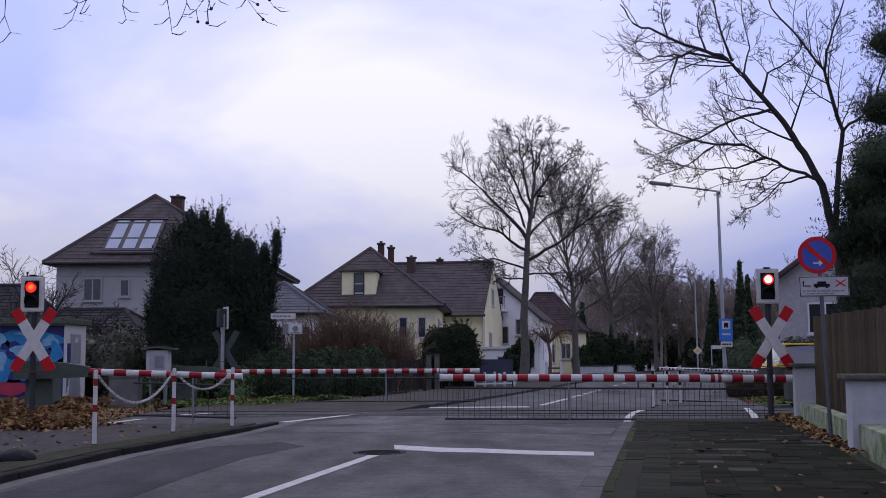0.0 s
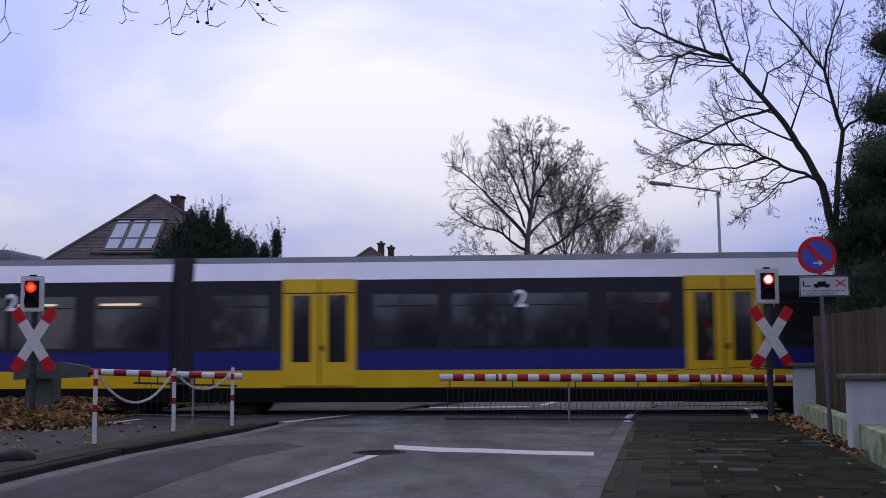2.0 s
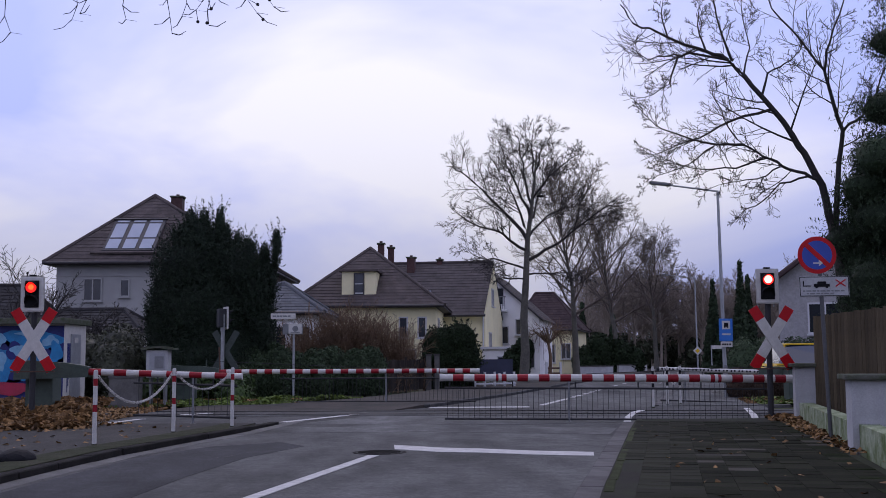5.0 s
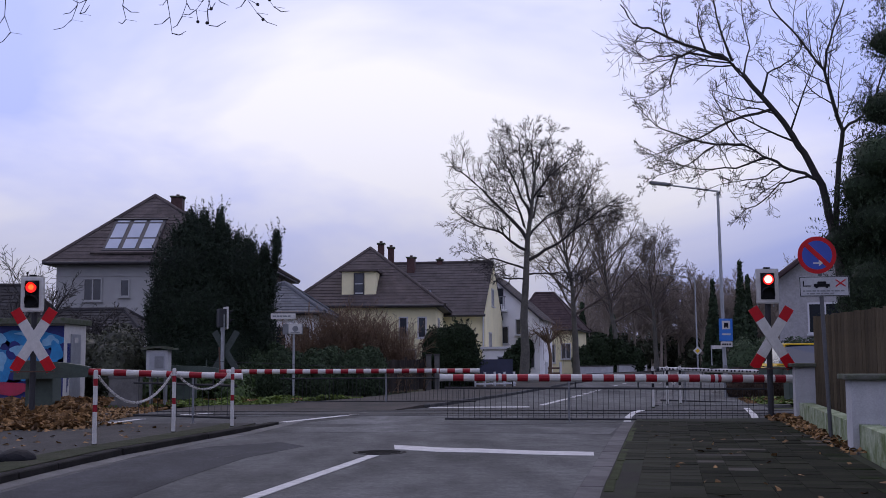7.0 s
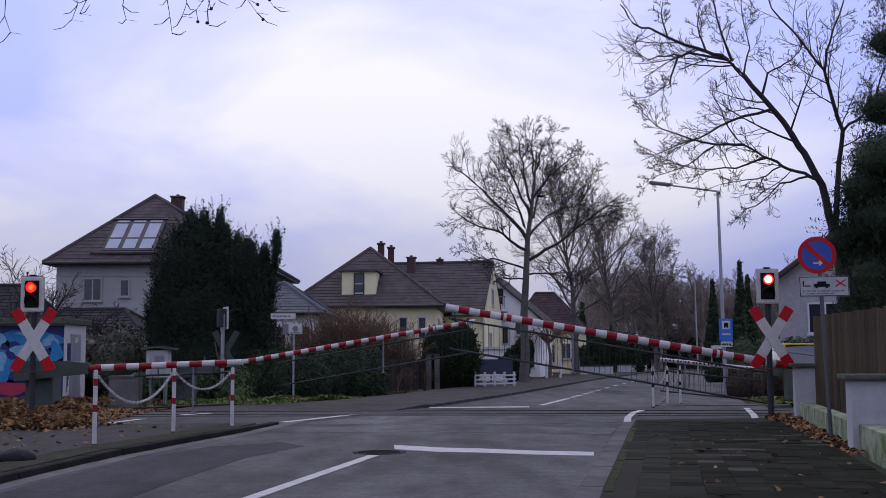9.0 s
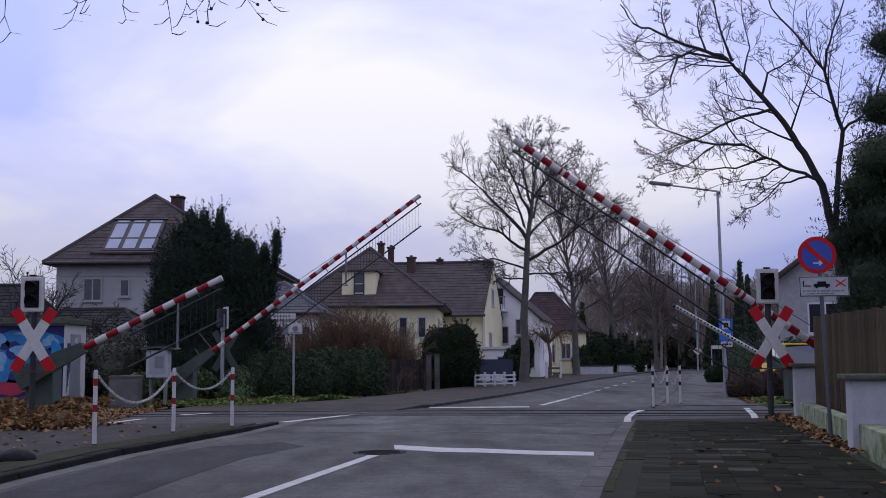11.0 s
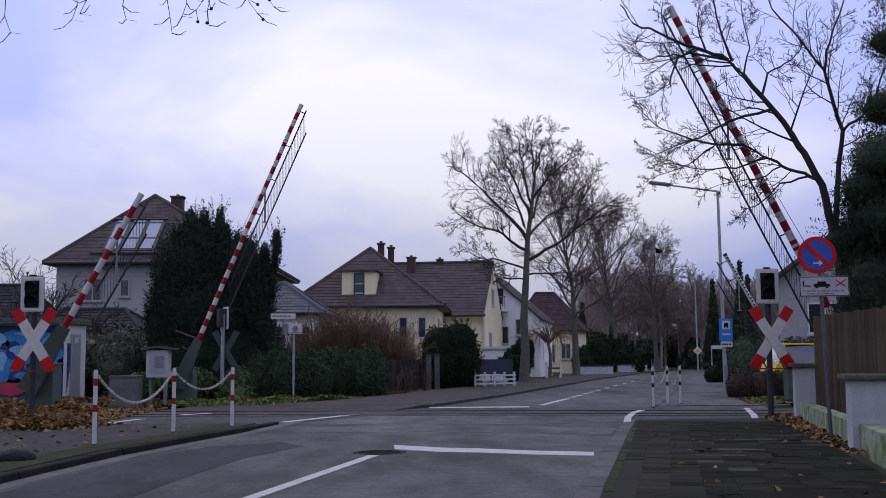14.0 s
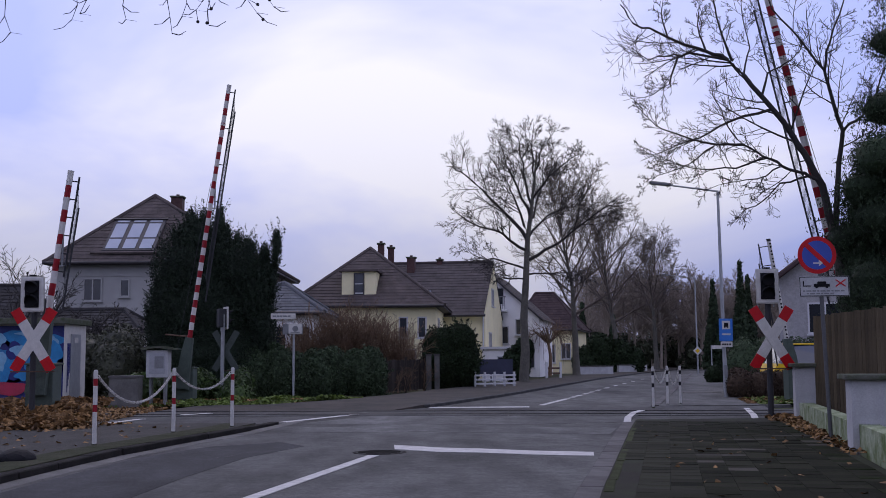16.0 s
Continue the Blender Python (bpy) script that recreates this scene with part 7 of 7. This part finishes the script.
def along2(pts):
    """A plan line cut into short steps."""
    out = []
    for (xa, ya), (xb, yb) in zip(pts, pts[1:]):
        m = max(1, int((yb - ya) / 0.4))
        out += [(xa + (xb - xa) * k / m, ya + (yb - ya) * k / m) for k in range(m)]
    return out + [pts[-1]]


moss = mossy_strip()
tagged(moss, "mossy strip between the kerb and the footway", "verge", kind="structure")

# ---- a bird crossing behind the trees ----
BIRD_ROWS = [(0, 4.75, 54.6, 9.1, 0), (11.3, 4.75, 54.6, 9.1, 0), (11.7, 5.5, 54, 9.9, 6), (12, 5.95, 54, 10.18, 8), (12.4, 6.6, 54, 9.87, -6), (12.8, 7.5, 54, 9.26, 8), (13.2, 8.46, 54, 8.31, -8), (13.4, 8.92, 54, 7.7, 5), (14.0, 10.34, 54, 6.3, -5), (14.4, 11.64, 54, 6.03, 6), (15, 13.8, 54, 5.4, 0), (16, 18.2, 54.5, 4.6, 0)]
bird = thing("bird", pose(4.75, 54.6, 9.1), "small dark bird flying past the trees", "bird")
BIRD_WINGS = []


def make_bird():
    bm = bmesh.new()
    bmesh.ops.create_icosphere(bm, subdivisions=2, radius=1, matrix=Matrix.Diagonal((0.07, 0.2, 0.065, 1)))
    part("body", bm, BLACK, bird)
    raw("tail", [(-0.03, -0.12, 0), (0.03, -0.12, 0), (0.06, -0.27, 0.01), (-0.06, -0.27, 0.01), (0, -0.18, -0.015)], [(0, 1, 2, 3), (0, 4, 1), (3, 2, 4)], BLACK, bird)
    for s in (-1, 1):
        v = [(s * 0.04, 0.1, 0), (s * 0.22, 0.12, 0.01), (s * 0.45, -0.03, 0), (s * 0.23, -0.08, 0), (s * 0.04, -0.1, 0), (s * 0.2, 0.03, 0.025)]
        w = raw("wing", v, [(0, 1, 5), (1, 2, 5), (2, 3, 5), (3, 4, 5), (4, 0, 5), (4, 3, 2, 1, 0)], BLACK, bird)
        BIRD_WINGS.append((w, s))


make_bird()

# ---- road wear ----
def patches():
    for nm, pts, ma, z, lb in (
        ("asphalt_patch", [(-2.9, 22.3), (3.5, 22.0), (4.3, 25.0), (-1.6, 25.1)], ASPHALT_PATCH, 0.0035, "dark resurfaced strip beside the rails"),
        ("asphalt_patch", [(-4.3, 8.5), (-2.9, 9.2), (-2.75, 12.2), (-2.5, 14.6), (-2.0, 16.4), (-2.45, 17.2), (-3.35, 16.4), (-3.9, 14.6), (-4.15, 11.5)], ASPHALT_DARK, 0.003, "dark oily stretch in the far lane"),
        ("asphalt_patch", [(-1.2, 27.6), (4.8, 27.3), (5.1, 28.6), (-0.6, 28.6)], ASPHALT_PATCH, 0.0035, "dark strip beyond the rails"),
        ("asphalt_patch", [(-3.2, 19.3), (-0.4, 19.5), (2.7, 18.6), (3.1, 20.4), (-0.3, 21.2), (-3.1, 20.9)], ASPHALT_LIGHT, 0.003, "pale worn strip before the crossing"),
    ):
        tagged(prism(nm, pts, z - 0.004, z, ma), lb, "road patch", "road patches")
    # round manhole cover
    t = thing("manhole_cover", pose(-0.86, 15.25, 0.002), "worn iron manhole cover beside the stop line", "manhole")
    tubepart("rim", (0, 0, -0.02), (0, 0, 0.002), 0.36, KERB_DARK, t, seg=28)
    lid = tubepart("lid", (0, 0, -0.02), (0, 0, 0.004), 0.31, ASPHALT_PATCH, t, seg=28)
    for k in range(7):
        y = -0.24 + 0.08 * k
        h = math.sqrt(0.29 ** 2 - y * y)
        boxpart("rib", (-h, y - 0.018, 0.004), (h, y + 0.018, 0.01), KERB_DARK, lid, 0.003)


patches()


def cracks():
    """Tarred seams and fine cracks in the asphalt."""
    rg = random.Random(55)
    seams = [((-3.8, 17.3), (-0.6, 17.1), 0.008, 0.1), ((-3.0, 21.2), (3.2, 20.9), 0.03, 0.05), ((-0.5, 30.5), (5.2, 30.2), 0.03, 0.06),
             ((2.2, 31), (8.6, 58), 0.025, 0.06), ((-2.9, 14.5), (-2.0, 16.4), 0.008, 0.15), ((-1.6, 17.4), (0.4, 18.3), 0.012, 0.12), ((0.2, 16.6), (1.9, 16.2), 0.009, 0.1)]
    for (xa, ya), (xb, yb), w, wob in seams:
        n = 26
        d = Vector((xb - xa, yb - ya, 0))
        nn = Vector((d.y, -d.x, 0)).normalized()
        l, r = [], []
        off = 0.0
        for i in range(n + 1):
            off = off * 0.8 + rg.gauss(0, wob * 0.5)
            p = Vector((xa, ya, 0)) + d * (i / n) + nn * off
            k = w * rg.uniform(0.4, 1.1)
            l.append((p + nn * k)[:2])
            r.append((p - nn * k)[:2])
        v = [(x, y, 0.0045) for x, y in l] + [(x, y, 0.0045) for x, y in r]
        f = [(i, i + 1, n + 2 + i, n + 1 + i) for i in range(n)]
        raw("crack", v, f, DARK_METAL, road, label="dark tarred crack")


cracks()


# ---- kerbs ----
def along(pts, step):
    """Points at even steps along a plan line."""
    out, carry = [], 0.0
    for (xa, ya), (xb, yb) in zip(pts, pts[1:]):
        ln = math.hypot(xb - xa, yb - ya)
        d = carry
        while d < ln:
            k = d / ln
            out.append((xa + (xb - xa) * k, ya + (yb - ya) * k, math.degrees(math.atan2(yb - ya, xb - xa))))
            d += step
        carry = d - ln
    return out


def kerb_row(owner, name, line, width, side, z0, z1, material, step, seed, sink=None):
    """Stones laid end to end beside a line, each an object."""
    rg = random.Random(seed)
    bm = box(bmesh.new(), (0.006, min(0, side * width), z0), (step - 0.006, max(0, side * width), z1))
    es = [e for e in bm.edges if all(v.co.z > z1 - 1e-4 for v in e.verts)]
    bmesh.ops.bevel(bm, geom=es, offset=0.012, segments=1, affect="EDGES")
    me = None
    for x, y, a in along(line, step):
        if me is None:
            o = part(name, bm, material, owner)
            me = o.data
        else:
            o = new(name, me)
            o.parent = owner
        o.matrix_basis = pose(x, y, rg.uniform(-0.006, 0.006) - (0.01 * max(0, y - sink) if sink else 0), rg.uniform(-0.6, 0.6), 0, a + rg.uniform(-0.5, 0.5))


kerb_row(pavement_r, "gutter_stone", near(ROAD_R, 5, 21.4), 0.27, -1, -0.15, 0.03, KERB, 1.0, 3)
kerb_row(pavement_r, "kerb_stone", shift(near(ROAD_R, 5, 21.4), 0.27), 0.1, -1, -0.15, 0.088, KERB_MOSS, 1.0, 4)
kerb_row(pavement_l, "kerb_stone", near(ROAD_L, 6, 21.0), 0.16, 1, -0.15, 0.088, KERB_DARK, 1.0, 5, 18.0)
kerb_row(pavement_l, "gutter_stone", near(ROAD_L, 6, 22.2), 0.26, -1, -0.15, 0.008, GUTTER, 1.0, 6)
kerb_row(pavement_lf, "kerb_stone", near(ROAD_L, 29.0, 90), 0.17, 1, -0.15, 0.088, ASPHALT_PATCH, 1.0, 7)
kerb_row(pavement_rf, "kerb_stone", near(ROAD_R, 29.5, 90), 0.2, -1, -0.15, 0.03, KERB, 1.0, 8)


# ---- paving slabs ----
def paving():
    rg = random.Random(31)
    ax, ay = 2.06, 10.2
    ux, uy = math.sin(radians(11.2)), math.cos(radians(11.2))
    meshes = []
    for ma in (SLAB, SLAB_PALE, SLAB_GREY, SLAB_MOSS):
        bm = box(bmesh.new(), (-0.1455, -0.1455, -0.03), (0.1455, 0.1455, 0.0))
        es = [e for e in bm.edges if all(v.co.z > -1e-4 for v in e.verts)]
        bmesh.ops.bevel(bm, geom=es, offset=0.003, segments=1, affect="EDGES")
        me = bpy.data.meshes.new("slab")
        bm.to_mesh(me)
        bm.free()
        me.materials.append(ma)
        meshes.append(me)
    pale = {(1, 12), (2, 12), (2, 15), (3, 15), (6, 18), (7, 18), (6, 20), (7, 20), (8, 17), (8, 19), (3, 21), (4, 21), (5, 24), (6, 24), (7, 27), (1, 9), (2, 6), (6, 26), (7, 25), (9, 22), (10, 22), (4, 28), (9, 14)}
    count = 0
    rest = {0: ([], []), 2: ([], []), 3: ([], [])}
    for r in range(-14, 37):
        for c in range(-5, 14):
            off = c * 0.294 + 0.1
            x = ax + ux * r * 0.294 + uy * off
            y = ay + uy * r * 0.294 - ux * off
            lim = near(WALL_LINE, min(max(y, -5), 21), 21.5)[0][0] - 0.15
            edge = near(ROAD_R, min(max(y, -5), 21), 21.5)[0][0] + 0.43
            if x > lim or x < edge or y > 21.2:
                continue
            worn = 2 if c + rg.uniform(-0.9, 0.9) < 0.6 else 3 if c + rg.uniform(-1.5, 1.5) > 6.5 else 0
            z = 0.0905 + rg.uniform(-0.003, 0.003)
            if 0 <= r < 26 and count < 300:
                o = new("paving_slab", meshes[1 if (c, r) in pale else worn])
                o.parent = pavement_r
                o.matrix_basis = pose(x, y, z, rg.uniform(-0.6, 0.6), rg.uniform(-0.6, 0.6), -11.2 + rg.uniform(-0.5, 0.5))
                count += 1
            else:
                m = pose(x, y, z, rg.uniform(-0.5, 0.5), rg.uniform(-0.5, 0.5), -11.2)
                rest_v, rest_f = rest[worn]
                s = len(rest_v)
                rest_v += [m @ Vector((p, q, w)) for w in (0, -0.03) for p, q in ((-0.144, -0.144), (0.144, -0.144), (0.144, 0.144), (-0.144, 0.144))]
                rest_f += [(s, s + 1, s + 2, s + 3)] + [(s + 4 + i, s + 4 + (i + 1) % 4, s + (i + 1) % 4, s + i) for i in range(4)]
    for k, ma in ((0, SLAB), (2, SLAB_GREY), (3, SLAB_MOSS)):
        o = raw("paving_rest", *rest[k], ma, pavement_r)
        o["kind"] = "stuff"


paving()


# ---- everything that moves ----
def motions():
    v = 20.98
    seen = {0.5: -5.35, 1.0: 5.34, 1.5: 15.38, 2.0: 26.28, 2.5: 36.28, 3.0: 47.15}
    times = [0.0, 0.5, 1.0, 1.5, 2.0, 2.5, 3.0] + [3.5 + 0.5 * i for i in range(26)]
    walk(train, [(t, TRACK @ pose(seen.get(t, -5.35 + v * (t - 0.5)), 0, 0)) for t in times])
    walk(bird, [(t, pose(x, y, z, 0, roll, 60)) for t, x, y, z, roll in BIRD_ROWS])
    for wing, s in BIRD_WINGS:
        walk(wing, [(t * 0.25, pose(0, 0, 0.02, 0, s * (0 if t < 46 else 28 if t % 2 else -22), 0)) for t in range(65)])
    barrier_motion()
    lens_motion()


motions()
